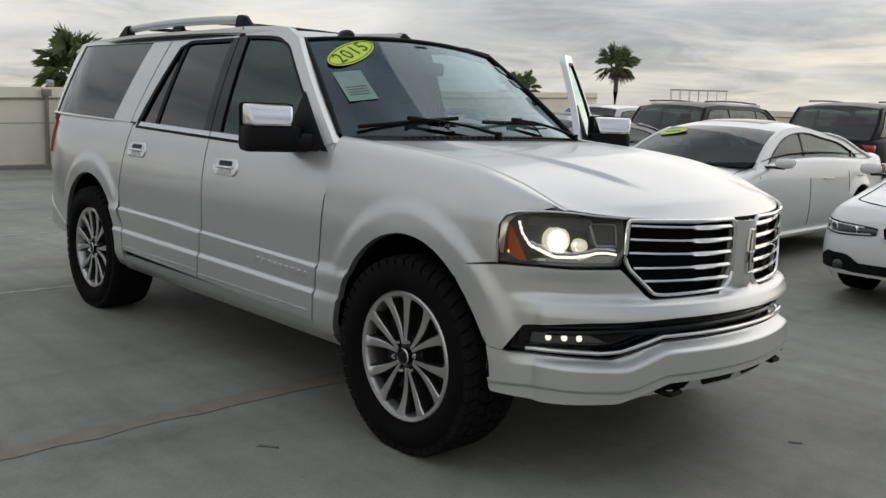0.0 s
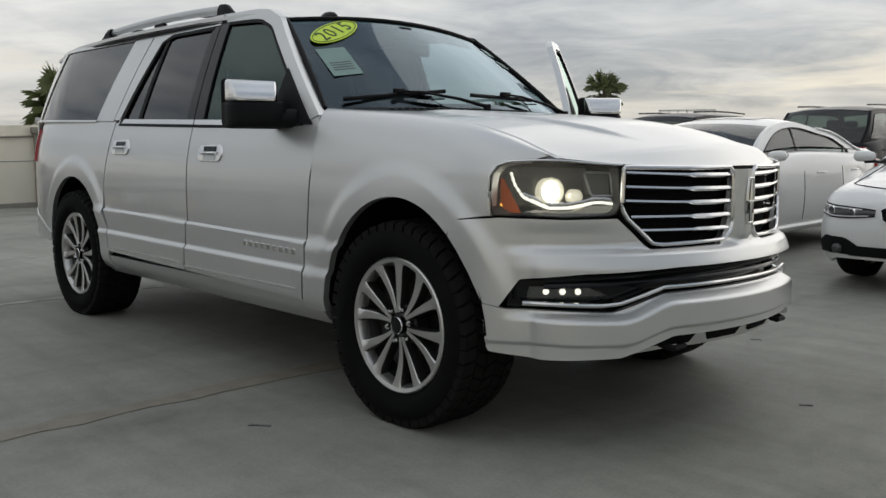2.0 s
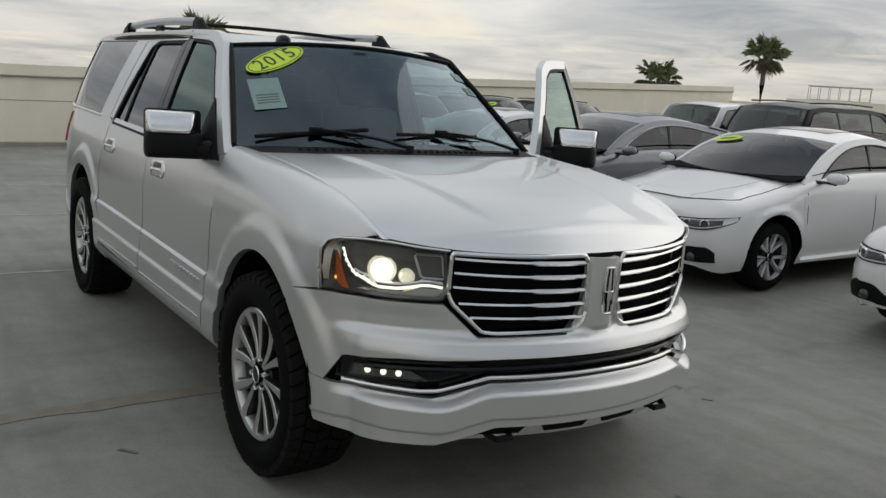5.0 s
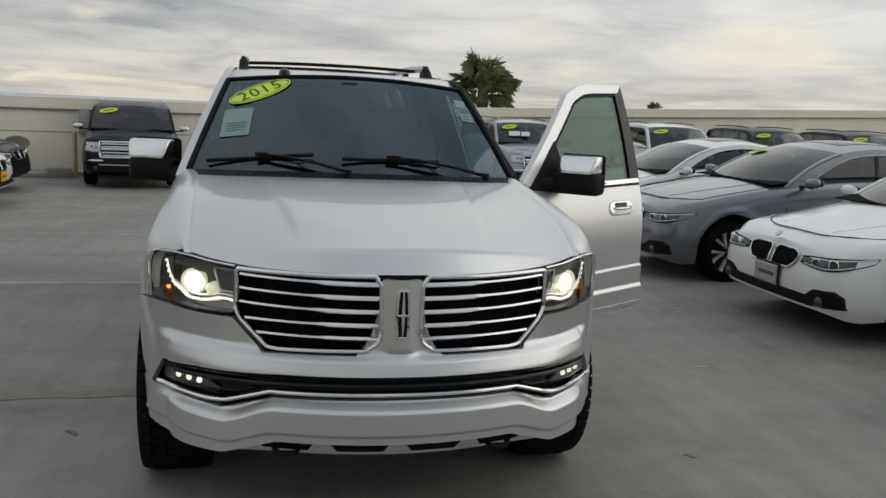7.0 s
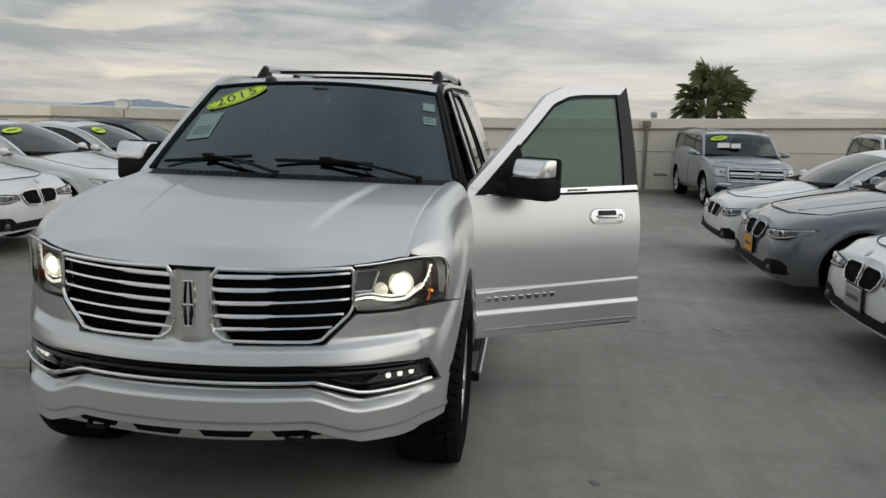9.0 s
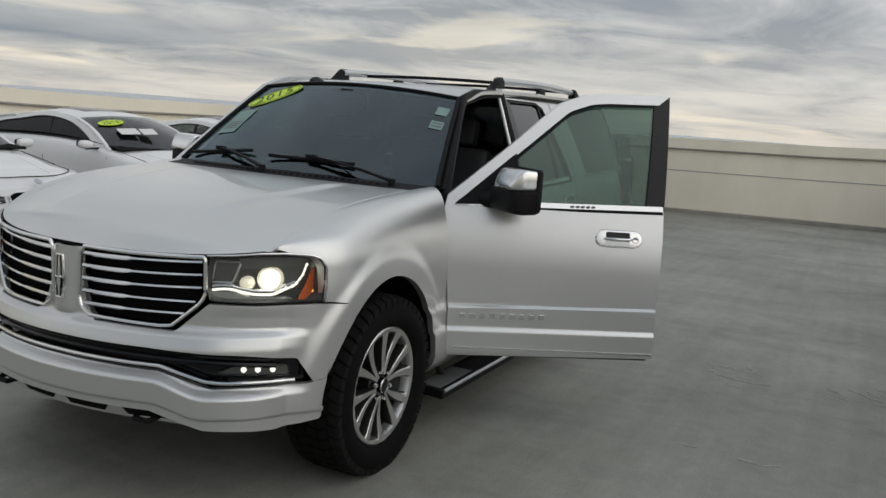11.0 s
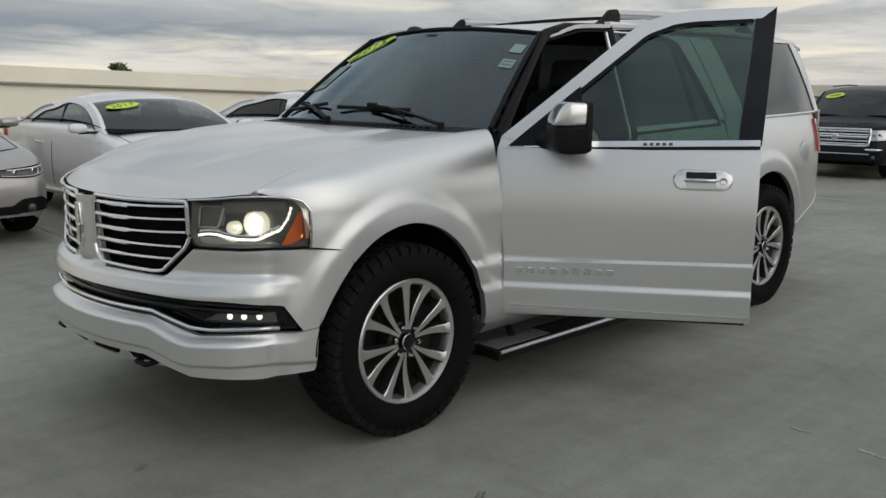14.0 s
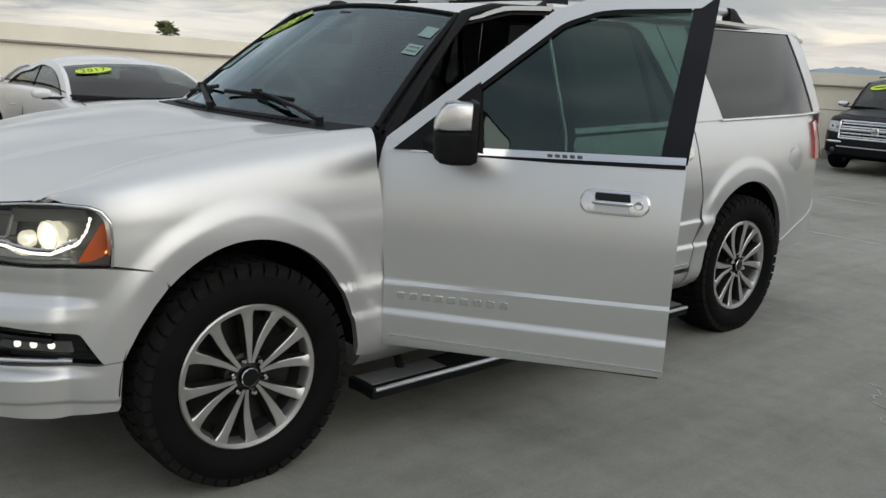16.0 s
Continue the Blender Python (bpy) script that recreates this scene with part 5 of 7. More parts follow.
# ---- the roof deck, its parapet and what lies beyond ----
def concrete():
    m = bpy.data.materials.new("worn_sealed_concrete")
    m.use_nodes = True
    nodes, links = m.node_tree.nodes, m.node_tree.links
    p = nodes["Principled BSDF"]
    tc = nodes.new("ShaderNodeTexCoord")

    def noise_of(scale, detail=6, rough=0.6, stretch=None, distort=0.0):
        n = nodes.new("ShaderNodeTexNoise")
        n.inputs["Scale"].default_value, n.inputs["Detail"].default_value = scale, detail
        n.inputs["Roughness"].default_value, n.inputs["Distortion"].default_value = rough, distort
        if stretch:
            mp = nodes.new("ShaderNodeMapping")
            mp.inputs["Scale"].default_value, mp.inputs["Rotation"].default_value = stretch, (0, 0, 0.5)
            links.new(tc.outputs["Object"], mp.inputs[0]), links.new(mp.outputs[0], n.inputs[0])
        else:
            links.new(tc.outputs["Object"], n.inputs[0])
        return n.outputs[0]

    def ramp_of(src, stops):
        r = nodes.new("ShaderNodeValToRGB")
        e = r.color_ramp.elements
        while len(e) < len(stops):
            e.new(0.5)
        for el, (pos, v) in zip(e, stops):
            el.position, el.color = pos, (*v, 1) if isinstance(v, tuple) else (v, v, v, 1)
        links.new(src, r.inputs[0])
        return r.outputs[0]

    def mult(a, b, fac=1.0):
        n = nodes.new("ShaderNodeMix")
        n.data_type, n.blend_type = "RGBA", "MULTIPLY"
        n.inputs[0].default_value = fac
        links.new(a, n.inputs[6]), links.new(b, n.inputs[7])
        return n.outputs[2]

    base = ramp_of(noise_of(0.35, 6, 0.6, None, 0.6), [(0.3, (0.218, 0.216, 0.187)), (0.5, (0.262, 0.260, 0.228)), (0.72, (0.310, 0.308, 0.274))])
    patches = ramp_of(noise_of(1.3, 8, 0.65, (1, 0.45, 1), 0.4), [(0.32, 0.74), (0.46, 0.95), (0.72, 1.12)])
    grain = mult(ramp_of(noise_of(70, 4, 0.7), [(0.3, 0.88), (0.7, 1.10)]), ramp_of(noise_of(7, 7, 0.7, None, 0.5), [(0.32, 0.90), (0.5, 1.0), (0.68, 1.07)]))
    streak = ramp_of(noise_of(3.2, 6, 0.6, (0.15, 2.0, 1), 0.2), [(0.3, 0.90), (0.65, 1.06)])
    col = mult(mult(mult(base, patches), grain), streak)
    links.new(col, p.inputs["Base Color"])
    rr = nodes.new("ShaderNodeMapRange")
    rr.inputs[1].default_value, rr.inputs[2].default_value = 0.3, 0.7
    rr.inputs[3].default_value, rr.inputs[4].default_value = 0.52, 0.75
    links.new(noise_of(0.8, 6, 0.6), rr.inputs[0]), links.new(rr.outputs[0], p.inputs["Roughness"])
    p.inputs["Specular IOR Level"].default_value = 0.28
    bp = nodes.new("ShaderNodeBump")
    bp.inputs["Strength"].default_value, bp.inputs["Distance"].default_value = 0.12, 0.004
    links.new(noise_of(45, 6, 0.7), bp.inputs["Height"]), links.new(bp.outputs[0], p.inputs["Normal"])
    return m


CONCRETE = concrete()
STUCCO = pbr("cream_painted_wall", (0.91, 0.845, 0.705), 0.75, var=0.07, scale=1.2, bump=0.35, bscale=90, stretch=(1, 1, 0.5))
STUCCO_DARK = pbr("grimy_kerb_concrete", (0.33, 0.31, 0.27), 0.85, var=0.2, scale=3, bump=0.4, bscale=60)
PIPE = pbr("painted_conduit", (0.27, 0.25, 0.21), 0.6, var=0.1, scale=10)
STAIN = pbr("rusty_joint_sealant", (0.232, 0.208, 0.168), 0.8, var=0.2, scale=9)
CRACK = pbr("dark_crack_filler", (0.17, 0.17, 0.16), 0.8, var=0.3, scale=12)
FAINT = pbr("faded_bay_paint", (0.36, 0.36, 0.33), 0.7, var=0.25, scale=9)
LINEPAINT = pbr("worn_white_line", (0.50, 0.50, 0.47), 0.7, var=0.2, scale=14)
# distance haze is put into this pale colour so the land meets the sky
TOWN = pbr("haze_tinted_land", (0.58, 0.60, 0.61), 0.9, var=0.3, scale=0.05)
FROND = pbr("palm_frond", (0.15, 0.18, 0.07), 0.55, var=0.3, scale=3)
DRYFROND = pbr("dry_palm_skirt", (0.13, 0.095, 0.05), 0.8, var=0.3, scale=6)
BARK = pbr("palm_trunk", (0.13, 0.105, 0.08), 0.9, var=0.3, scale=9, bump=0.5, bscale=30)
# blue haze of distance painted into the hills' own colour
HILL = pbr("haze_tinted_hills", (0.40, 0.47, 0.54), 1.0, var=0.1, scale=0.01)
YELLOWPOST = pbr("tan_painted_post", (0.48, 0.38, 0.20), 0.6, var=0.12, scale=12)

deck_bm = bmesh.new()
bmesh.ops.create_grid(deck_bm, x_segments=128, y_segments=70, size=0.5)
bmesh.ops.scale(deck_bm, vec=(64, 70, 1), verts=deck_bm.verts)
bmesh.ops.translate(deck_bm, vec=(4, 12, 0), verts=deck_bm.verts)
def deck_z(x, y=0.0):
    """The deck falls gently towards the back wall and rises under the open-door row."""
    return -0.018 * max(-3.5 - x, 0.0) + 0.02 * min(max(y - 4.0, 0.0), 9.0) * sm((x + 13.0) / 5.0)


for v in deck_bm.verts:
    v.co.z = deck_z(v.co.x, v.co.y)
deck = tagged(part("ground", deck_bm, CONCRETE, None), "grey sealed concrete roof deck with stains", "ground", kind="structure")
town_bm = bmesh.new()
bmesh.ops.create_grid(town_bm, x_segments=2, y_segments=2, size=2000)
bmesh.ops.translate(town_bm, vec=(0, 0, -9), verts=town_bm.verts)
tagged(part("backdrop_plain", town_bm, TOWN, None), "hazy flat land far below the deck", "ground", kind="structure")


def streak_on_deck(name, points, width, material, label, jag=0.0):
    """A thin irregular band lying on the deck."""
    rng = random.Random(len(points) * 7 + int(abs(points[0][0]) * 100))
    pts = resample(points, 60)
    rows = [[], []]
    for i, (x, y) in enumerate(pts):
        d = pts[min(i + 1, 60)] - pts[max(i - 1, 0)]
        d = d / np.linalg.norm(d)
        n = np.array([-d[1], d[0]])
        w = width * (0.6 + 0.8 * rng.random()) / 2
        o = n * jag * (rng.random() - 0.5)
        rows[0].append(Vector((*(np.array([x, y]) + o + n * w), 0.004 + deck_z(x))))
        rows[1].append(Vector((*(np.array([x, y]) + o - n * w), 0.004 + deck_z(x))))
    return tagged(part(name, shell(rows, [[q - Vector((0, 0, 0.003)) for q in r] for r in rows]), material, None), label, "floor mark", kind="structure")


streak_on_deck("joint_line", [(-0.90, -9.5), (-0.93, -2.5), (-0.98, -0.77), (-0.99, 0.4)], 0.14, STAIN, "brownish sealed joint across the deck", 0.02)
for x, y0, y1 in ((-4.05, -3.6, 0.0), (-7.3, -3.4, 0.2), (-10.4, -3.3, 0.3), (3.4, -9.0, -4.4)):
    streak_on_deck("bay_line", [(x, y0), (x - 0.05, y1)], 0.055, FAINT, "worn pale bay line on the deck", 0.01)
rng_marks = random.Random(4)
for x, y, a, n in ((-2.95, 2.95, 0.2, 7), (-3.12, 3.15, 0.5, 5), (-3.1, 2.2, -0.1, 5), (-2.95, 2.0, 0.8, 4), (-1.2, 2.25, 1.2, 3), (-2.75, 2.3, 0.6, 4)):
    for k in range(n):
        px, py = x + rng_marks.uniform(-0.16, 0.16), y + rng_marks.uniform(-0.2, 0.2)
        b = a + rng_marks.uniform(-0.5, 0.5)
        l = rng_marks.uniform(0.04, 0.16)
        streak_on_deck("scuff_mark", [(px, py), (px + l * math.cos(b) * 0.5, py + l * math.sin(b)), (px + l * math.cos(b + 0.5), py + l * math.sin(b + 0.5) * 1.6)], 0.005, LINEPAINT, "pale scuff scratched into the concrete", 0.01)
for pts in ([(1.0, 0.5), (1.05, 0.53)], [(0.2, 1.6), (0.25, 1.63)], [(-0.4, -1.42), (-0.33, -1.36)]):
    streak_on_deck("stain_mark", pts, 0.018, CRACK, "dark stain on the concrete", 0.01)


# parapet: top rises gently towards +y
BACK = lambda y: -18.7 - 0.22 * y
BACK_TOP = lambda y: 1.50 + (0.035 * y if y > 0 else 0.002 * y)
corner_y = -10.5
side_end = 34.0


KERB_DROP = 0.27


def parapet(name, line, label):
    """line: (x, y, top) points; builds a wall with a cap band, base kerb and conduit."""
    pts = [Vector((x, y, 0)) for x, y, _ in line]
    out = Vector((0, 0, 1)).cross(pts[-1] - pts[0]).normalized()
    pts = [p + out * 0.22 for p in pts]
    def strip(z0, z1, off, thick):
        front = [[p + out * off + Vector((0, 0, z(t) if callable(z) else z)) for p, (_, _, t) in zip(pts, line)] for z in (z0, z1)]
        back = [[p - out * thick for p in row] for row in front]
        return shell(front, back)
    wall = part(name, strip(lambda t: -0.5, lambda t: t - 0.24, 0.0, 0.22), STUCCO, None)
    tagged(wall, label, "wall", kind="structure")
    part("wall_cap", strip(lambda t: t - 0.238, lambda t: t, 0.03, 0.30), STUCCO, wall)
    part("kerb", strip(lambda t: -0.5, lambda t: 0.09 - KERB_DROP, 0.22, 0.22), STUCCO_DARK, wall)
    part("conduit", tube([p + out * 0.045 + Vector((0, 0, t - 0.262)) for p, (_, _, t) in zip(pts, line)], 0.022, 8), PIPE, wall)
    part("score_line", strip(lambda t: t * 0.48, lambda t: t * 0.48 + 0.018, 0.006, 0.01), STUCCO_DARK, wall)
    return wall


wall_back = parapet("wall_back", [(BACK(y), y, BACK_TOP(y)) for y in np.linspace(34, corner_y, 12)], "cream painted parapet wall with a cap and conduit")
KERB_DROP = 0.1
wall_side = parapet("wall_side", [(x, corner_y, BACK_TOP(corner_y) + 0.005 * (x - BACK(corner_y)) + 0.03 * max(x + 8.0, 0.0)) for x in np.linspace(BACK(corner_y), 14, 14)], "cream painted parapet wall with a cap and conduit")
parapet("wall_far", [(x, 34.0, 2.0) for x in np.linspace(14, BACK(34), 6)], "cream painted parapet wall across the deck")
parapet("wall_front", [(14, y, 1.6) for y in np.linspace(corner_y, 34, 6)], "cream painted parapet wall behind the cars")


# ---- parked cars ----
KINDS = dict(
    sedan=dict(L=4.62, w=0.905, h=1.42, wb=2.81, fo=0.80, belt=0.96, hood=0.87, nose=0.75, deck=1.03, ws0=1.22, ws1=1.98, r1=3.05, r0=4.10, R=0.325, roofw=0.60, sill=0.24),
    coupe=dict(L=4.45, w=0.89, h=1.37, wb=2.69, fo=0.79, belt=0.95, hood=0.86, nose=0.74, deck=1.03, ws0=1.28, ws1=2.02, r1=2.95, r0=3.88, R=0.325, roofw=0.58, sill=0.24),
    big=dict(L=4.90, w=0.93, h=1.46, wb=2.97, fo=0.76, belt=1.00, hood=0.91, nose=0.79, deck=1.06, ws0=1.35, ws1=2.12, r1=3.3, r0=4.25, R=0.335, roofw=0.62, sill=0.24),
    suv=dict(L=4.75, w=0.92, h=1.64, wb=2.72, fo=0.82, belt=1.08, hood=1.03, nose=0.96, deck=1.10, ws0=1.22, ws1=1.79, r1=4.42, r0=4.66, R=0.365, roofw=0.69, sill=0.31),
    cross=dict(L=4.65, w=0.93, h=1.68, wb=2.81, fo=0.82, belt=1.08, hood=0.98, nose=0.84, deck=1.10, ws0=1.22, ws1=1.90, r1=4.15, r0=4.50, R=0.36, roofw=0.66, sill=0.28))


def parked_car(name, kind, paint, m, label, tag_text="", grille="kidney", plate=None, tag=True, rails=False, privacy=False, group="parked cars", papers=False, dark_rims=False, round_tag=False, rear_plate=None):
    """A parked car whose nose is at local x = 0 and points along +x; its length runs to -x."""
    k = dict(KINDS[kind])
    car = thing(name, label, "car", group, m=m)
    L, w, fa, ra, R = k["L"], k["w"], -k["fo"], -k["fo"] - k["wb"], k["R"]
    tall = kind in ("suv", "cross")
    arch_r = R + 0.055
    plan = smooth_table([(0.0, w * 0.77), (-0.05, w * 0.86), (-0.2, w * 0.945), (-0.6, w * 0.985), (-L * 0.45, w), (-L + 0.8, w * 0.985), (-L + 0.25, w * 0.92), (-L + 0.08, w * 0.84), (-L, w * 0.72)])
    top = smooth_table([(0.0, k["nose"] - 0.03), (-0.05, k["nose"] + 0.015), (-0.35, k["hood"] - 0.03), (-0.8, k["hood"] + 0.035), (-k["ws0"], k["belt"] + 0.03), (-k["r0"] + 0.1, k["deck"]), (-L + 0.12, k["deck"] - 0.02), (-L, k["deck"] - 0.14)])
    low = smooth_table([(0.0, k["sill"] + 0.02), (-0.12, k["sill"] - 0.03), (-0.5, k["sill"] - 0.02), (-L + 0.6, k["sill"]), (-L + 0.1, k["sill"] + 0.04), (-L, k["sill"] + 0.16)])

    def bottom(x):
        z = low(x)
        for h in (fa, ra):
            d = abs(x - h)
            if d < arch_r:
                z = max(z, R + math.sqrt(arch_r**2 - d * d) * 1.02)
        return z

    xs = sorted(set(np.linspace(0, -L, 40).tolist() + [h + arch_r * c for h in (fa, ra) for c in np.cos(np.linspace(0, math.pi, 17)).tolist()] + [h + arch_r * 1.004 * c for h in (fa, ra) for c in (1, -1)]), reverse=True)
    fr = [0, 0.08, 0.2, 0.34, 0.5, 0.62, 0.72, 0.80, 0.87, 0.93, 0.97, 1.0]
    def section(x, s, off=0.0):
        zb, zt, pw = bottom(x), top(x), plan(x)
        out = []
        zsh = zt - 0.10
        zc = k["sill"] + 0.42 * (zt - k["sill"])
        for f in fr[:8]:
            z = zb + (zsh - zb) * f / 0.80
            bulge = 1 - 0.09 * ((z - zc) / 0.5) ** 2 - 0.05 * max((k["sill"] + 0.08 - z) / 0.1, 0)
            y = pw * bulge
            for h in (fa, ra):
                e = math.hypot(x - h, z - R) / arch_r
                y += 0.018 * sm((1.22 - e) / 0.1)
            y += 0.010 * sm((z - (zsh - 0.10)) / 0.02) * sm((zsh - 0.02 - z) / 0.05)
            out.append((x, s * y, z))
        ysh = abs(out[-1][1])
        for a in (25, 50, 72):
            out.append((x, s * (ysh - 0.13 + 0.13 * math.cos(radians(a))), zsh + 0.08 * math.sin(radians(a))))
        crown = 0.035
        for yy in (0.72, 0.45, 0.2, 0.0):
            y = (ysh - 0.13) * yy
            out.append((x, s * y, zt - 0.02 + crown * (1 - yy * yy) * (1 if x > -k["ws0"] else 0.4)))
        return [Vector(q) for q in out]

    def lean(p):
        """The nose draws back above the bumper and tucks under below it."""
        f = sm((p.x + 0.9) / 0.9)
        p.x -= f * (0.10 * max((p.z - 0.48) / 0.27, 0) ** 1.6 + 0.05 * max((0.40 - p.z) / 0.2, 0) ** 1.5) * (1.0 if not tall else 0.45)
        return p

    def end_rows(x, out):
        ring = section(x, 1) + section(x, -1)[::-1][1:]
        return [[lean(Vector((x + out * (1 - f * f), q.y * f, q.z))) for q in ring] for f in (0.0, 0.3, 0.6, 0.85)]

    rows_all = [[lean(q) for q in section(x, 1) + section(x, -1)[::-1][1:]] for x in xs]
    bm = shell(end_rows(xs[0], 0.02) + rows_all + end_rows(xs[-1], -0.02)[::-1])
    bmesh.ops.dissolve_degenerate(bm, dist=1e-5, edges=bm.edges)
    bmesh.ops.recalc_face_normals(bm, faces=bm.faces)
    body = part("body", bm, paint, car, sharp=0.7)
    part("underbody", box((L - 0.5, w * 1.35, 0.35), (-L / 2, 0, 0.42)), DARK, car)
    def flank(x, z):
        zt = top(x)
        zc = k["sill"] + 0.42 * (zt - k["sill"])
        return plan(x) * (1 - 0.09 * ((z - zc) / 0.5) ** 2) + 0.0015
    lines = (k["ws0"] + 0.02, k["ws0"] + (1.28 if kind == "coupe" else 1.10)) + (() if kind == "coupe" else (k["ws0"] + 2.05,))
    for s in (1, -1):
        for q in lines:
            part("door_seam", tube([(-q + 0.02 * math.sin(z * 3), s * flank(-q, z), z) for z in np.linspace(k["sill"] + 0.10, k["belt"] - 0.07, 8)], 0.0032, 4), DARK, car)
        part("sill_trim", tube([(x, s * (flank(x, k["sill"] + 0.05) - 0.012), k["sill"] + 0.03) for x in np.linspace(fa - arch_r - 0.02, ra + arch_r + 0.02, 10)], 0.03, 6), GLOSSBLACK if tall else paint, car)
    # hood shut line over the nose and back along both shoulders
    def hood_at(x, y):
        ysh = abs(section(x, 1)[7].y) - 0.13
        yy = min(abs(y) / ysh, 1.0)
        return lean(Vector((x, y, top(x) - 0.019 + 0.035 * (1 - yy * yy))))
    edge_y = lambda x: (abs(section(x, 1)[7].y) - 0.13) * 0.985
    nose_x = -0.085 if not tall else -0.05
    seam = [hood_at(nose_x - 0.30 * abs(q) ** 4, q * edge_y(-0.38)) for q in np.linspace(-1, 1, 29)]
    part("hood_seam", tube(seam, 0.0045, 4), DARK, car)
    for s in (1, -1):
        part("hood_seam", tube([hood_at(x, s * edge_y(x)) for x in np.linspace(nose_x - 0.30, -k["ws0"] + 0.10, 14)], 0.004, 4), DARK, car)
        part("hood_crease", tube([hood_at(x, s * (0.30 + 0.22 * (-x / k["ws0"]))) + Vector((0, 0, -0.003)) for x in np.linspace(nose_x - 0.08, -k["ws0"] + 0.16, 14)], 0.006, 6), paint, car)
    # greenhouse: one arched edge line carries the sides, the screens and the roof
    zb, zr = k["belt"] - 0.01, k["h"]
    A0, A1, C1, C0 = -k["ws0"], -k["ws1"], -k["r1"], -k["r0"]
    bw = lambda x: plan(x) - 0.115
    rw = k["roofw"]
    ztop = zr - 0.055
    rise = ztop - zb
    if tall:
        edge = [(A0, zb), (A0 + (A1 - A0) * 0.5, zb + rise * 0.54), (A1, ztop - 0.035), (A1 - 0.22, ztop - 0.006), ((A1 + C1) / 2, ztop + 0.01), (C1 + 0.15, ztop - 0.02), (C1, ztop - 0.05), ((C1 + C0) / 2, zb + rise * 0.48), (C0, zb)]
    else:
        edge = [(A0, zb), (A0 + (A1 - A0) * 0.5, zb + rise * 0.55), (A1, ztop - 0.05), (A1 - 0.28, ztop - 0.008), (A1 - 0.55, ztop), (C1 + 0.1, ztop - 0.06), (C1 - (C1 - C0) * 0.35, zb + rise * 0.68), (C1 - (C1 - C0) * 0.7, zb + rise * 0.36), (C0, zb + 0.06)]
    edge_z = smooth_table(edge)
    curve = lambda x0, x1, n: [(x, edge_z(x)) for x in np.linspace(x0, x1, n)]
    def cab(x, z, s, off=0.0):
        u = (z - zb) / (zr - 0.05 - zb)
        return x, s * ((bw(x) + 0.015) * (1 - u) + (rw + 0.03) * u + 0.06 * u * (1 - u) + off), z
    W0, W1 = A0 - 0.24, C0 + (0.42 if not tall else 0.20)
    sill_z = lambda x: zb + 0.022 + 0.03 * (A0 - x) / (A0 - C0)
    def window_top(n):
        """The upper edge of the side glass: the roof edge drawn in, meeting the sill at both ends."""
        pts = []
        for t in np.linspace(0, 1, n):
            x = W0 + (W1 - W0) * t
            back = (A0 + 0.0 - x) / (A0 - W0) if x > W0 else 1
            lift = edge_z(x + 0.13 * (1 - sm(t * 2.2)) - 0.13 * sm((t - 0.55) / 0.45)) - 0.062
            pts.append((x, max(min(lift, ztop - 0.055), sill_z(x) + 0.004)))
        pts[0], pts[-1] = (W0, sill_z(W0)), (W1, sill_z(W1))
        return pts
    for s in (1, -1):
        frame_in = window_top(40)
        part("cabin_side", skin(coons(frame_in, curve(A0, C0, 60), [frame_in[0], (A0, zb)], [frame_in[-1], (C0, edge_z(C0))], 44, 3), lambda x, z, s=s: cab(x, z, s), (0, -s * 0.025, 0)), paint, car)
        part("waist_panel", skin(coons([(A0, zb - 0.05), (C0, zb - 0.05)], [(A0, zb), (W0, sill_z(W0)), (W1, sill_z(W1)), (C0, zb + 0.01)], nu=30, nv=2), lambda x, z, s=s: cab(x, z, s), (0, -s * 0.03, 0)), paint, car)
        g = coons([(W0, sill_z(W0)), (W1, sill_z(W1))], frame_in, nu=40, nv=5)
        win = part("side_window", skin(g, lambda x, z, s=s: cab(x, z, s, -0.006), (0, -s * 0.006, 0)), GLOSSBLACK if privacy else PANE, car, "dark tinted side windows")
        win.visible_shadow = False
        for q in ((0.50,) if kind == "coupe" else (0.40, 0.80) if not tall else (0.33, 0.64)):
            x0 = A0 + (C0 - A0) * q
            zt_q = np.interp(-x0, [-p[0] for p in frame_in], [p[1] for p in frame_in])
            part("window_post", tube([cab(x0 + 0.02, sill_z(x0), s, -0.002), cab(x0 - 0.03, float(zt_q), s, -0.002)], 0.030, 6, 0.4, up_axis=(0, 1, 0)), GLOSSBLACK, win)
        rim_pts = [(x, z) for x, z in resample([(W0, sill_z(W0)), (W1, sill_z(W1))], 16)] + frame_in[::-1][1:-1]
        part("window_line", tube([cab(x, z, s, 0.004) for x, z in rim_pts], 0.0075, 5, closed=True), (SATIN if not tall else GLOSSBLACK) if paint is not WHITE else GLOSSBLACK, win)
        mx = A0 - 0.22
        my = bw(mx) + 0.10
        mr = part("door_mirror", tube([(mx + 0.02, s * (my + d), zb + 0.075 + 0.02 * d) for d in (0.03, 0.045, 0.09, 0.15, 0.195, 0.215, 0.222)], [0.014, 0.038, 0.050, 0.053, 0.046, 0.030, 0.008], 14, 1.0), CHROME if grille == "bars" else paint, car)
        part("mirror_foot", tube([(mx, s * (bw(mx) - 0.01), zb + 0.025), (mx + 0.01, s * (my + 0.02), zb + 0.03), (mx + 0.02, s * (my + 0.12), zb + 0.03)], [0.035, 0.03, 0.032], 8, 0.5), GLOSSBLACK, mr)
        part("mirror_face", tube([(mx - 0.028, s * (my + d), zb + 0.078 + 0.02 * d) for d in (0.035, 0.05, 0.09, 0.15, 0.19, 0.205)], [0.01, 0.032, 0.044, 0.047, 0.038, 0.018], 12, 0.95), GLOSSBLACK, mr)
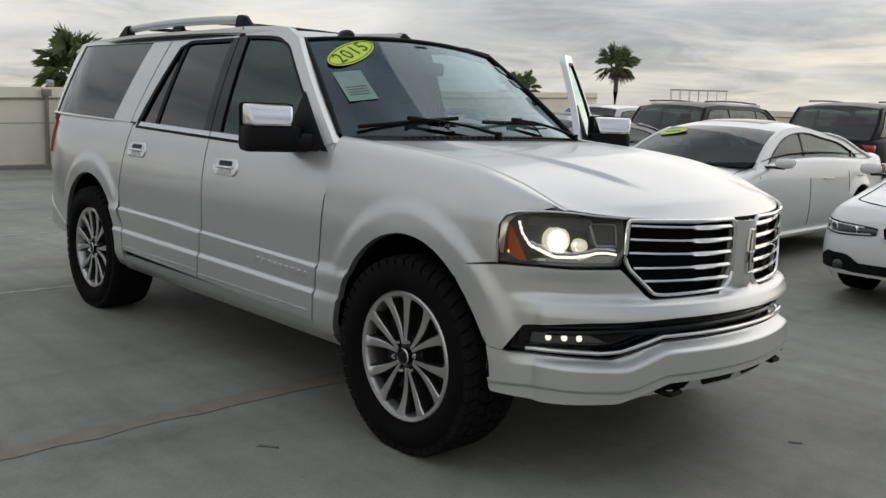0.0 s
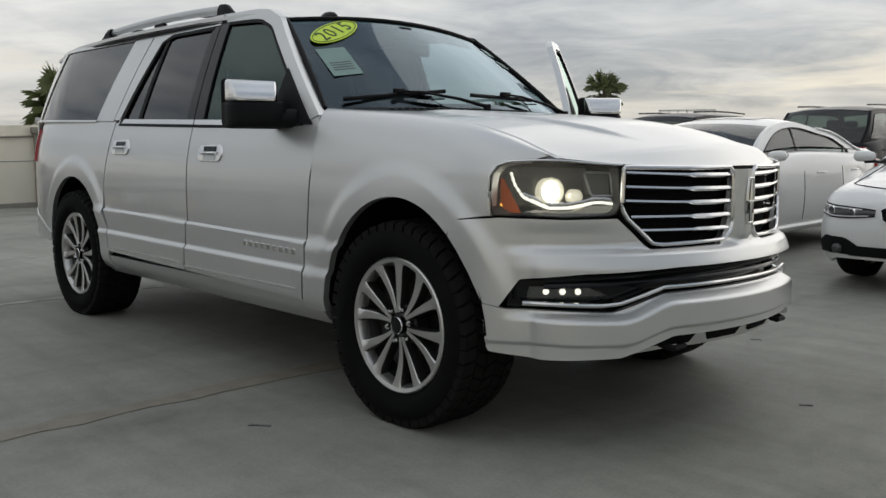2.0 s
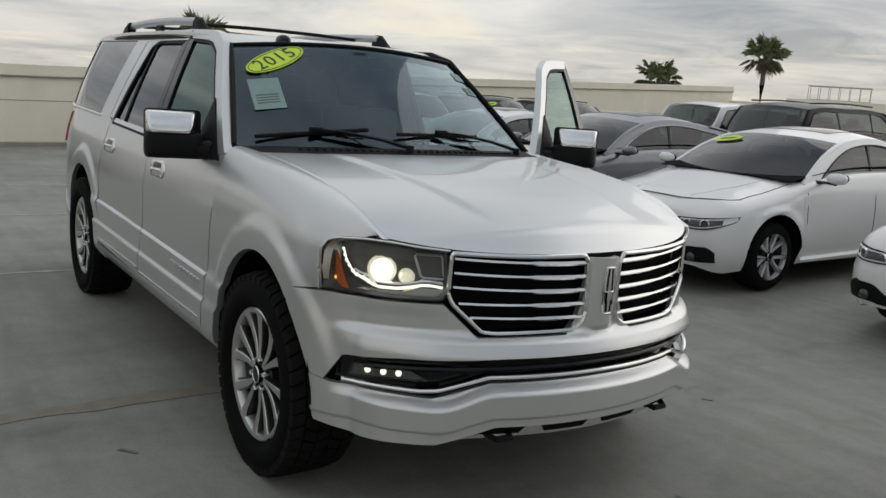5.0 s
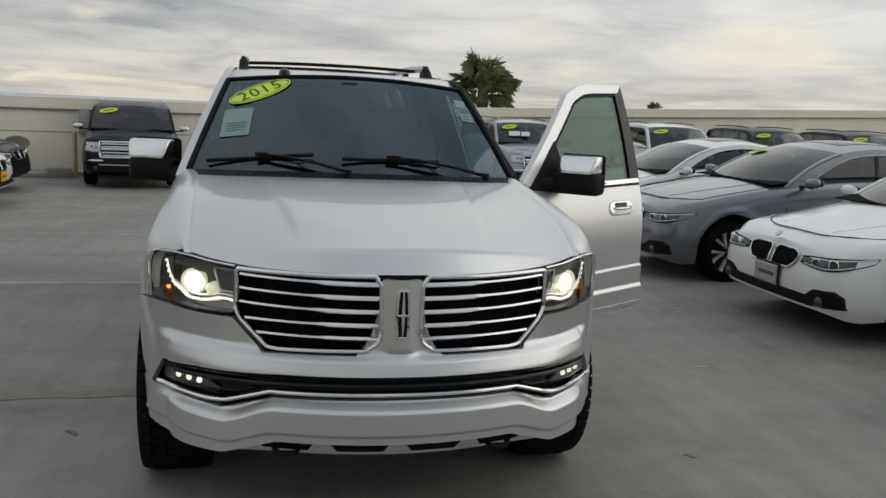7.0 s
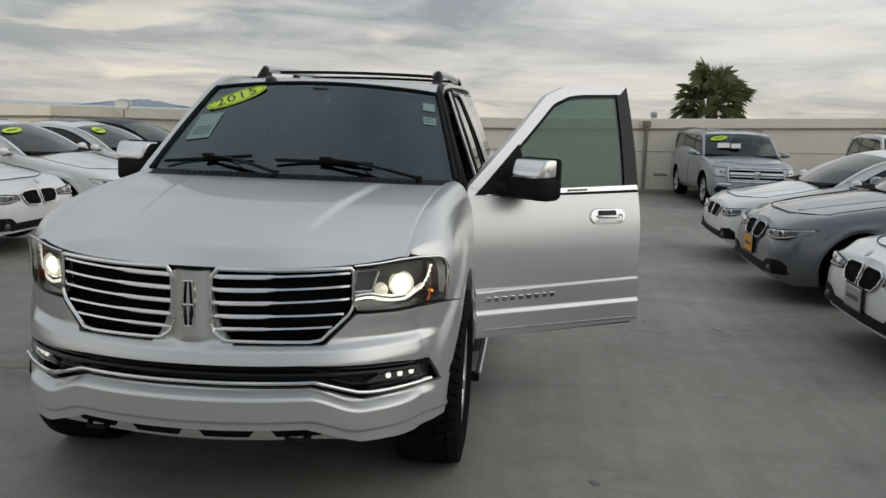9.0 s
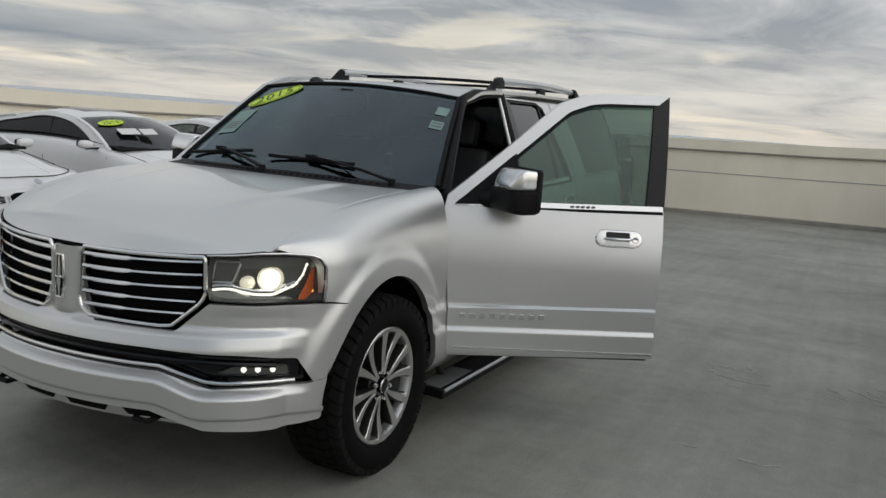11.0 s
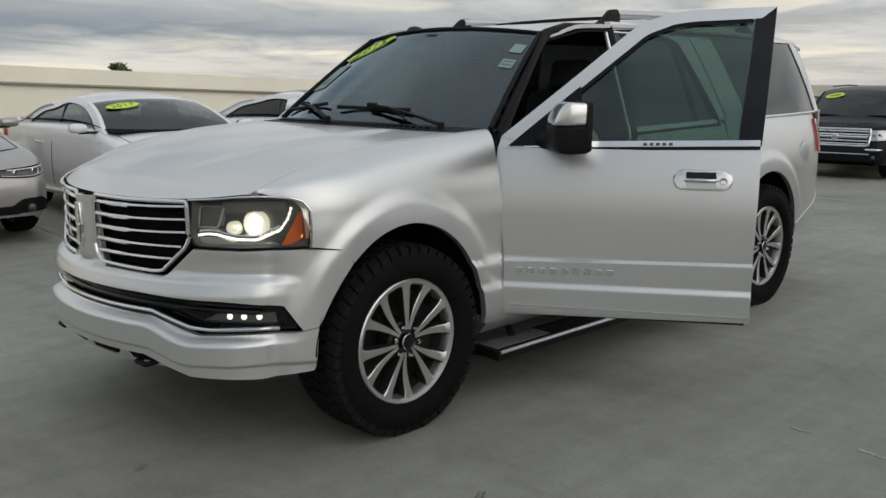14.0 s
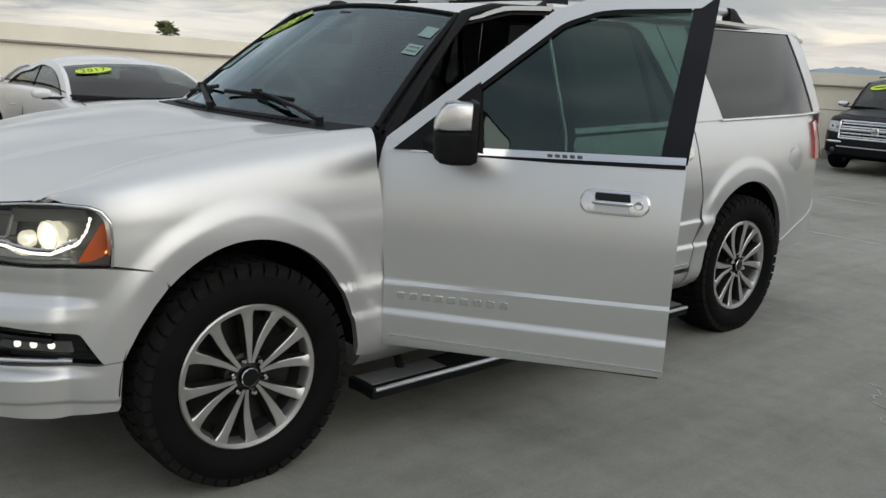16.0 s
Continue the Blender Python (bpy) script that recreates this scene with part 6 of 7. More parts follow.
        for q in (0.52, 0.83) if kind != "coupe" else (0.62,):
            hx = A0 + (C0 - A0) * q
            part("door_handle", tube([(hx + d, s * (flank(hx + d, zb - 0.13) + (0.022 if abs(d) < 0.08 else 0.0)), zb - 0.13) for d in (-0.11, -0.08, -0.04, 0, 0.04, 0.08, 0.11)], 0.011, 6), paint, car)

    def screen_grid(x_of, n, bow, crown):
        """Rows across the cabin whose ends lie on the edge line."""
        rows = []
        for t in np.linspace(0, 1, n):
            x = x_of(t)
            z = edge_z(x)
            y = cab(x, z, 1)[1] - 0.004
            rows.append([Vector((x + bow(t) * (1 - u * u), y * u, z + crown(t) * (1 - abs(u) ** 2.4))) for u in np.linspace(-1, 1, 17)])
        return rows
    drop = Vector((0, 0, 0.012))
    rows = screen_grid(lambda t: A0 - 0.01 + (A1 - A0 + 0.02) * t, 10, lambda t: 0.20 - 0.06 * t, lambda t: -0.01 + 0.055 * t)
    ws_part = part("windshield", shell(rows, [[q - drop for q in r] for r in rows]), PANE, car, "windshield with a year sticker" if tag else "")
    ws_part.visible_shadow = False
    for s in (0, -1):
        part("screen_pillar", tube([r[s] + Vector((0, 0, 0.0)) for r in rows], 0.026, 8, 0.6), paint, car)
    rows = screen_grid(lambda t: A1 + 0.01 + (C1 - A1 + 0.0) * t, 16, lambda t: 0.14 - 0.24 * t, lambda t: 0.045 + 0.018 * math.sin(math.pi * t))
    part("roof", shell(rows, [[q - drop * 2 for q in r] for r in rows]), paint, car)
    rows = screen_grid(lambda t: C1 + 0.005 + (C0 - C1 - 0.01) * t, 9, lambda t: -0.10 - 0.06 * t, lambda t: 0.045 - 0.05 * t)
    part("rear_window", shell(rows, [[q - drop for q in r] for r in rows]), PANE, car).visible_shadow = False
    for s in (0, -1):
        part("rear_pillar", tube([r[s] for r in rows], 0.03, 8, 0.6), paint, car)
    rows = [[Vector((x, u * (bw(x) - 0.01), top(x) + 0.016 + 0.012 * (1 - u * u))) for u in np.linspace(-1, 1, 9)] for x in np.linspace(A0 + 0.12, C0 + 0.02, 20)]
    part("cabin_floor", shell(rows, [[q - drop * 0.6 for q in r] for r in rows]), DARK, car)
    dash_b = box((0.34, w * 1.35, 0.07), (A0 - 0.20, 0, zb + 0.035), 0.03)
    part("dashboard", dash_b, LEATHER, car)
    for x in (A1 - 0.34, A1 - 1.15):
        for y in (0.36, -0.36):
            if x - 0.2 > C1 - 0.25:
                part("seat", merge(box((0.12, 0.46, 0.30), (x, y, zb + 0.14), 0.05), box((0.09, 0.24, 0.13), (x - 0.03, y, zb + 0.34), 0.04)), LEATHER, car)
    if kind in ("sedan", "big") and paint is not BLACKCAR:
        def roof_at(u, x):
            t = (A1 + 0.01 - x) / (A1 - C1)
            z = edge_z(x)
            return x + (0.14 - 0.24 * t) * (1 - u * u), (cab(x, z, 1)[1] - 0.004) * u, z + (0.045 + 0.018 * math.sin(math.pi * t)) * (1 - abs(u) ** 2.4) + 0.004
        part("sunroof", skin([[(u, x) for u in np.linspace(-0.62, 0.62, 9)] for x in np.linspace(A1 - 0.22, A1 - 0.85, 8)], roof_at, (0, 0, -0.004)), GLOSSBLACK, car)
    if rear_plate:
        part("rear_plate", box((0.012, 0.36, 0.17), (-L - 0.012, 0.0, k["deck"] - 0.22), 0.004, segments=1), rear_plate, car, "orange dealer plate with unreadable marks")
        part("plate_bar", box((0.004, 0.24, 0.035), (-L - 0.021, 0, k["deck"] - 0.22), 0), TRIMGREY, car)
    if rails:
        for s in (1, -1):
            rl = part("roof_rail", tube([(x, s * (rw - 0.06), zr + 0.015 + 0.025 * math.sin(math.pi * t)) for t, x in zip(np.linspace(0, 1, 10), np.linspace(A1 - 0.2, C1 + 0.15, 10))], 0.016, 6), GLOSSBLACK, car)
    # front end
    def face(y, z, off=0.0):
        """A place on the nose: the outermost body at that breadth and height."""
        lo_x, hi_x = -1.2, 0.0
        for _ in range(22):
            mid_x = (lo_x + hi_x) / 2
            zt = top(mid_x) - 0.02
            zsh = zt - 0.08
            wid = plan(mid_x) * (1 - 0.09 * ((z - (k["sill"] + 0.42 * (zt - k["sill"]))) / 0.5) ** 2)
            inside = abs(y) < wid and low(mid_x) < z < zt
            if inside:
                lo_x = mid_x
            else:
                hi_x = mid_x
        bulge = 0.02 * max(1 - (y / (w * 0.70)) ** 2, 0.0) if lo_x > -0.01 else 0.0
        return lean(Vector((lo_x, y, z))) + Vector((off + bulge, 0, 0))
    zn = k["nose"]
    if grille == "kidney":
        for s in (1, -1):
            loop = [(s * y, z) for y, z in ((0.024, zn - 0.20), (0.028, zn - 0.085), (0.055, zn - 0.062), (0.27, zn - 0.066), (0.335, zn - 0.092), (0.32, zn - 0.16), (0.26, zn - 0.208), (0.07, zn - 0.218))]
            ring = [Vector(face(y, z, 0.020)) for y, z in resample(loop + [loop[0]], 32)[:-1]]
            mid_k = sum(ring, Vector()) / len(ring)
            gk = part("kidney_grille", shell([ring, [q.lerp(mid_k, 0.10) - Vector((0.006, 0, 0)) for q in ring], [mid_k + (q - mid_k) * 0.5 + Vector((0.002, 0, 0)) for q in ring], [mid_k + (q - mid_k) * 0.02 + Vector((0.004, 0, 0)) for q in ring]], closed_u=True), DARK, car, "black twin grille")
            part("grille_ring", tube(ring, 0.0055, 6, closed=True), CHROME, gk)
            for q in range(7):
                yy = s * (0.06 + 0.037 * q)
                part("grille_slat", tube([face(yy, zn - 0.205 + 0.006 * q, 0.017), face(yy, zn - 0.075, 0.017)], 0.004, 5), DARK, gk)
        bd = lathe([(0.038, 0.0), (0.036, 0.006), (0.0, 0.009)], 20, "z")
        bmesh.ops.rotate(bd, cent=(0, 0, 0), matrix=Matrix.Rotation(radians(35), 3, "Y"), verts=bd.verts)
        part("badge", bd, SATIN, car).location = (-0.045, 0, top(-0.045) + 0.012)
    else:
        span = 0.56
        rows = [[face(y, z, 0.02) for y in np.linspace(-span, span, 13)] for z in np.linspace(zn - 0.33, zn - 0.07, 5)]
        gk = part("grille", shell(rows, [[q - Vector((0.05, 0, 0)) for q in r] for r in rows]), GLOSSBLACK, car, "wide chrome barred grille")
        for z in np.linspace(zn - 0.31, zn - 0.09, 5 if grille == "bars" else 4):
            part("grille_bar", tube([face(y, z, 0.03) for y in np.linspace(-span, span, 11)], 0.017, 6, 0.8), CHROME, gk)
        rim_l = [(-span - 0.02, zn - 0.345), (-span - 0.03, zn - 0.05), (span + 0.03, zn - 0.05), (span + 0.02, zn - 0.345)]
        part("grille_frame", tube([face(y, z, 0.028) for y, z in resample(rim_l + [rim_l[0]], 40)[:-1]], 0.018, 6, closed=True), CHROME, gk, "chrome grille frame")
        part("grille_band", tube([face(y, zn - 0.19, 0.036) for y in np.linspace(-span, span, 11)], 0.026, 6, 0.9), CHROME, gk)
        part("skid_strip", tube([face(y, k["sill"] + 0.16, 0.022) for y in np.linspace(-0.6, 0.6, 11)], 0.012, 6), SATIN, car)
        for s in (1, -1):
            part("fog_trim", tube([face(s * y, k["sill"] + 0.24, 0.018) for y in np.linspace(0.52, 0.80, 8)], [0.008] + [0.022] * 5 + [0.014, 0.006], 6), CHROME, car, "chrome fog lamp trim")
        part("grille_emblem", lathe([(0.085, 0.0), (0.085, 0.012), (0.07, 0.016), (0.0, 0.018)] if grille == "star" else [(0.07, 0.0), (0.06, 0.012), (0.0, 0.014)], 20, "x"), CHROME, gk).location = face(0, zn - 0.2, 0.045)
    for s in (1, -1):
        y0, y1 = (0.38, w * 0.955) if grille == "kidney" else (0.60, w * 0.93)
        zc = zn - 0.118 if grille == "kidney" else zn - 0.16
        hh = 0.060 if grille == "kidney" else 0.09
        def lamp_at(t, v, off):
            """A place on the lamp: t runs from the grille to the flank, v from the lower edge to the upper."""
            y = y0 + (y1 - y0) * (1 - (1 - t) ** 1.8)
            up_z = zc + hh * (0.30 + 0.85 * t ** 0.8)
            if grille != "kidney":
                return face(s * (y0 + (y1 - y0) * t), zc - 0.10 + 0.02 * t + (0.20 - 0.02 * t) * v, off)
            dn_z = zc - hh * (0.50 + 0.45 * math.sin(math.pi * min(t * 1.1, 1)) - 1.05 * t ** 2.2)
            return face(s * y, dn_z + (up_z - dn_z) * v, off)
        ts = np.linspace(0, 1, 16)
        rows = [[lamp_at(t, v, 0.006 + 0.010 * math.sin(math.pi * v)) for t in ts] for v in (0, 0.25, 0.5, 0.75, 1)]
        hl = part("headlight", shell(rows, [[q - Vector((0.05, 0, 0)) for q in r] for r in rows]), LAMPGLASS if grille == "kidney" else SATIN, car, "clear headlight unit with twin round lamps")
        loop = [lamp_at(t, 0, 0.010) for t in ts] + [lamp_at(t, 1, 0.010) for t in ts[::-1]]
        part("lamp_seam", tube(loop, 0.005, 5, closed=True), DARK, hl)
        part("lamp_brow", tube([lamp_at(t, 0.86, 0.016) for t in np.linspace(0.12, 0.93, 12)], 0.007, 6), ALLOY, hl, "bright strip along the lamp top")
        part("lamp_floor", tube([lamp_at(t, 0.12, 0.014) for t in np.linspace(0.05, 0.75, 12)], 0.006, 6), SATIN, hl)
        for t, r in ((0.22, 0.036), (0.50, 0.043)):
            c = lamp_at(t, 0.46, 0.014)
            turn = Matrix.Rotation(s * 0.45, 3, "Z")
            bm = lathe([(r, -0.02), (r, 0.004), (r * 0.86, 0.008), (r * 0.74, 0.002), (r * 0.70, -0.012)], 20, "x")
            bmesh.ops.rotate(bm, cent=(0, 0, 0), matrix=turn, verts=bm.verts)
            bmesh.ops.translate(bm, vec=c, verts=bm.verts)
            ring_p = part("lamp_ring", bm, CHROME, hl)
            bm = lathe([(r * 0.72, -0.012), (r * 0.5, 0.0), (0.0, 0.006)], 16, "x")
            bmesh.ops.rotate(bm, cent=(0, 0, 0), matrix=turn, verts=bm.verts)
            bmesh.ops.translate(bm, vec=c, verts=bm.verts)
            part("lamp_lens", bm, LAMPGREY, ring_p)
        zi = k["sill"] + 0.10
        rows = []
        for v in (0.0, 0.3, 0.7, 1.0):
            rows.append([])
            for t in np.linspace(0, 1, 14):
                y = 0.44 + (w * 0.90 - 0.44) * t
                tall_f = 0.45 + 0.55 * sm(t / 0.45) - 0.35 * sm((t - 0.86) / 0.14)
                rows[-1].append(face(s * y, zi - 0.055 + 0.02 * t + 0.135 * tall_f * v, 0.010))
        fg = part("fog_recess", shell(rows, [[q - Vector((0.04, 0, 0)) for q in r] for r in rows]), BLACK, car)
        bm = bmesh.new()
        bmesh.ops.create_uvsphere(bm, u_segments=12, v_segments=8, radius=0.045)
        bmesh.ops.translate(bm, vec=face(s * w * 0.72, zi, -0.005), verts=bm.verts)
        part("fog_lamp", bm, LAMPGREY, fg)
        part("side_marker", box((0.07, 0.012, 0.09), (-0.40, s * (plan(-0.40) * 0.975), k["sill"] + 0.32), 0.004, Matrix.Rotation(0.35, 4, "Y"), 1), AMBER, car)
        if kind not in ("suv",):
            part("tail_light", box((0.12, 0.34, 0.11), (-L + 0.10, s * w * 0.70, k["deck"] - 0.17), 0.02), REDLENS, car)
        else:
            part("tail_light", box((0.08, 0.12, 0.42), (-L + 0.08, s * w * 0.80, k["belt"] + 0.05), 0.02), REDLENS, car)
    rows = [[face(y, z, 0.012) for y in np.linspace(-0.56, 0.56, 13)] for z in (k["sill"] + 0.045, k["sill"] + 0.085, k["sill"] + 0.125)]
    part("lower_intake", shell(rows, [[q - Vector((0.05, 0, 0)) for q in r] for r in rows]), BLACK, car)
    if plate:
        part("front_plate", box((0.012, 0.31, 0.155), face(0, zn - 0.30, 0.025), 0.004, segments=1), plate, car, "dealer plate with unreadable marks")
        part("plate_bar", box((0.004, 0.22, 0.03), face(0, zn - 0.30, 0.033), 0), TRIMGREY, car)
        part("plate_frame", box((0.012, 0.345, 0.19), face(0, zn - 0.30, 0.018), 0.004, segments=1), GLOSSBLACK, car)
    for h in (fa, ra):
        for s in (1, -1):
            wheel_parts(car, (h, s * (w - 0.035), R), s, R, 0.22, R - 0.068, 5, POCKET if dark_rims else ALLOY, POCKET, blocks=False, twin=True, n=36, spin=0.4 * s + h)
            rows = [[Vector((h + arch_r * math.cos(a), s * y, R + arch_r * math.sin(a))) for a in np.linspace(0.1, math.pi - 0.1, 18)] for y in (w * 0.5, w - 0.02)]
            part("wheel_arch_liner", shell(rows), DARK, car)
    # windshield tag
    if tag:
        def ws_at(u, t):
            x = A0 - 0.01 + (A1 - A0 + 0.02) * t
            return Vector((x + (0.20 - 0.06 * t) * (1 - u * u), (cab(x, edge_z(x), 1)[1] - 0.004) * u, edge_z(x) + (-0.01 + 0.055 * t) * (1 - abs(u) ** 2.4)))
        p = ws_at(-0.60, 0.72)
        axx = (ws_at(-0.52, 0.72) - ws_at(-0.68, 0.72)).normalized()
        ay = ws_at(-0.60, 0.82) - ws_at(-0.60, 0.62)
        ay = (ay - axx * ay.dot(axx)).normalized()
        mm = Matrix((axx, ay, axx.cross(ay))).transposed().to_4x4()
        mm = Matrix.Translation(p + axx.cross(ay) * 0.014) @ mm @ Matrix.Rotation(radians(10), 4, "Z")
        st = part("year_sticker", flat_oval(0.13 if round_tag else 0.185, 0.11 if round_tag else 0.072, mm, 28), STICKER, car, "yellow-green year sticker")
        if tag_text:
            for q, ch in enumerate(tag_text):
                lettering("digit", ch, 0.115, mm @ Matrix.Translation((-0.099 + 0.066 * q, 0, 0.003)), INK, st, 0.0006)
        else:
            part("print_bar", sheet(0.2, 0.03, mm @ Matrix.Translation((0, 0, 0.003))), INK, st)
        if papers:
            pm2 = mm @ Matrix.Translation((0.06, -0.27, 0.004)) @ Matrix.Rotation(radians(-10), 4, "Z")
            part("price_sheet", sheet(0.26, 0.16, pm2), WHITEPAPER, car)
            part("price_sheet", sheet(0.20, 0.16, pm2 @ Matrix.Translation((0.26, -0.02, 0.001))), WHITEPAPER, car)
    return car


PANE = glass("parked_car_glass", (0.29, 0.36, 0.34), gloss=0.01, base=0.07, power=4.6)
ALLOY = pbr("silver_alloy_wheel", (0.72, 0.72, 0.73), 0.38, 0.5, 0.3, var=0.06, scale=14)
LAMPGLASS = pbr("dark_headlight_bucket", (0.045, 0.047, 0.05), 0.22, 0.3, 0.6, var=0.3, scale=18)


def at(x, y, heading, z=0.0):
    s = math.sin(radians(heading))
    back_y = y - 3.6 * s
    tilt = math.degrees(math.atan2(deck_z(x, y - 0.8 * s) - deck_z(x, back_y), 2.8))
    z0 = deck_z(x, y - 0.8 * s) + math.tan(radians(tilt)) * 0.8
    return pose(x, y, z0, 0, 0, heading) @ Matrix.Rotation(radians(-tilt), 4, "Y")


# row facing the open door side
parked_car("sedan_car", "sedan", WHITE, at(0.40, 3.85, -90), "white sedan with dark lower bumper, parked nose out", grille="kidney")
parked_car("sedan_car", "sedan", WHITE, at(-2.40, 3.68, -90), "white four-door coupe with a plate on its nose", tag_text="", plate=SATIN)
parked_car("sedan_car", "big", GREYCAR, at(-5.05, 3.56, -90), "grey metallic sedan with an orange dealer plate", plate=ORANGE)
parked_car("sedan_car", "sedan", WHITE, at(-7.75, 3.70, -90), "white sedan with a sunroof beside the grey one", tag=False)
# row behind it, tails this way
parked_car("crossover_car", "cross", BLACKCAR, at(-3.95, 16.3, 90), "black crossover with roof rails and an orange plate", rails=True, tag=False, rear_plate=ORANGE)
parked_car("crossover_car", "cross", BLACKCAR, at(-6.75, 15.5, 90), "black crossover with roof rails, seen from behind", rails=True, tag=False)
parked_car("crossover_car", "cross", WHITE, at(-9.5, 16.6, 90), "white crossover seen from behind", rails=False, tag=False)
# along the back wall
parked_car("suv_car", "suv", SILVERBLUE, at(-15.0, 6.0, 3), "pale blue silver sport utility vehicle by the wall", grille="star", rails=True, papers=True)
parked_car("suv_car", "cross", WHITE, at(-14.6, 9.6, -4), "white sport utility vehicle by the wall", grille="star", rails=True)
parked_car("suv_car", "cross", BLACKCAR, at(-14.6, 12.4, -4), "black crossover with roof rack by the wall", rails=True)
parked_car("suv_car", "cross", BLACKCAR, at(-14.6, 15.2, -4), "black crossover by the wall", rails=True)
parked_car("suv_car", "suv", BLACKCAR, at(-13.9, -2.82, 7), "black full-size sport utility vehicle with chrome grille", grille="bars", rails=True)
# row on the far side
parked_car("sedan_car", "big", CHAMPAGNE, at(0.15, -4.85, 90), "champagne silver sedan parked nose out", tag=False)
parked_car("coupe_car", "coupe", WHITE, at(-2.30, -4.10, 90), "white coupe with a year sticker", tag_text="2017")
parked_car("sedan_car", "sedan", WHITE, at(-5.15, -4.15, 90), "white sedan with a year sticker and price sheets", tag_text="2016", papers=True, privacy=True, dark_rims=True)
parked_car("sedan_car", "sedan", WHITE, at(-7.85, -4.2, 90), "white sedan with an orange dealer plate", plate=ORANGE, tag=True)
parked_car("sedan_car", "sedan", WHITE, at(-10.5, -4.3, 90), "white sedan with a round green tag", plate=ORANGE, round_tag=True)
parked_car("sedan_car", "big", BLACKCAR, at(-13.2, -4.66, 90), "black sedan at the end of the row", tag=False)


# ---- palms beyond the wall ----
def palm(m, crown, trunk, label, fronds=46, seed=1):
    rng = random.Random(seed)
    tree = thing("palm_tree", label, "tree", "palms beyond the wall", m=m)
    part("trunk", tube([(0.05 * math.sin(q * 2), 0, z) for q, z in zip(np.linspace(0, 1, 9), np.linspace(-trunk, 0, 9))], [0.26 - 0.08 * q for q in np.linspace(0, 1, 9)], 10), BARK, tree)
    verts, faces = [], []
    dv, df = [], []
    for k in range(fronds):
        az = rng.random() * 2 * math.pi
        el = radians(rng.uniform(-50, 80))
        dry = el < radians(-28)
        stem = crown * rng.uniform(0.45, 0.6)
        d = Vector((math.cos(az) * math.cos(el), math.sin(az) * math.cos(el), math.sin(el)))
        hub = d * stem - Vector((0, 0, 0.06 * crown))
        side = d.cross(Vector((0, 0, 1)))
        side = side.normalized() if side.length > 1e-3 else Vector((1, 0, 0))
        up_v = side.cross(d)
        V, F = (dv, df) if dry else (verts, faces)
        b = len(V)
        V += [tuple(side * 0.02), tuple(-side * 0.02), tuple(hub - side * 0.012), tuple(hub + side * 0.012)]
        F.append((b, b + 1, b + 2, b + 3))
        leaf = crown * rng.uniform(0.42, 0.58)
        for j in range(23):
            a = radians(-125 + 250 * j / 22)
            ray = d * math.cos(a) + side * math.sin(a) + up_v * rng.uniform(-0.12, 0.12)
            tip = hub + ray * leaf * (0.75 + 0.25 * math.cos(a)) - Vector((0, 0, leaf * rng.uniform(0.10, 0.42)))
            mid = hub.lerp(hub + ray * leaf, 0.55) - Vector((0, 0, leaf * 0.03))
            wv = ray.cross(up_v).normalized() * leaf * 0.023
            b = len(V)
            V += [tuple(hub), tuple(mid + wv), tuple(tip), tuple(mid - wv + up_v * leaf * 0.03)]
            F += [(b, b + 1, b + 2), (b, b + 2, b + 3)]
    for name, V, F, material in (("crown", verts, faces, FROND), ("dry_skirt", dv, df, DRYFROND)):
        me = bpy.data.meshes.new(name)
        me.from_pydata(V, [], F)
        me.materials.append(material)
        new(name, me).parent = tree
    return tree


palm(pose(-24.2, 6.75, 2.35), 1.35, 11, "tall fan palm with a full green crown", 44, 3)
palm(pose(-40.3, 55, 5.75), 1.8, 18, "fan palm rising behind the parked cars", 44, 5)
palm(pose(-47, 51, 3.6), 2.0, 16, "fan palm half hidden by the wall", 40, 6)
palm(pose(-90, 39.4, 2.6), 0.95, 16, "small distant fan palm", 30, 7)
palm(pose(-90, 43.9, 2.6), 1.0, 16, "small distant fan palm", 30, 8)
palm(pose(-24, -54, 2.0), 0.9, 16, "distant fan palm beyond the side wall", 34, 9)
palm(pose(-13, -60, 4.0), 1.4, 16, "distant fan palm beyond the side wall", 34, 10)
palm(pose(-9, -62, 3.7), 1.3, 16, "distant fan palm beyond the side wall", 34, 11)


# ---- things by and beyond the wall ----
STEEL = pbr("galvanised_steel", (0.40, 0.40, 0.39), 0.5, 0.7, var=0.15, scale=12)
DISH = pbr("grey_dish_paint", (0.62, 0.60, 0.56), 0.5, var=0.1, scale=8)


def satellite_dish(m, lab, tilt):
    d = thing("satellite_dish", lab, "antenna", m=m)
    bm = lathe([(0.0, 0.0), (0.15, 0.015), (0.28, 0.05), (0.36, 0.085), (0.365, 0.09)], 24, "x")
    bmesh.ops.rotate(bm, cent=(0, 0, 0), matrix=Matrix.Rotation(radians(tilt), 3, "Y"), verts=bm.verts)
    bmesh.ops.translate(bm, vec=(0, 0, 0.75), verts=bm.verts)
    part("reflector", bm, DISH, d, "grey dish reflector")
    a = Matrix.Rotation(radians(tilt), 3, "Y")
    tip = a @ Vector((0.55, 0, -0.05)) + Vector((0, 0, 0.75))
    part("feed_arm", tube([a @ Vector((0.02, 0, -0.34)) + Vector((0, 0, 0.75)), tip], 0.016, 6), STEEL, d)
    part("feed_horn", box((0.10, 0.12, 0.10), tip, 0.02), DISH, d)
    part("mast", tube([(-0.08, 0, -0.6), (-0.08, 0, 0.35), (-0.02, 0, 0.70)], 0.03, 8), STEEL, d)
    return d


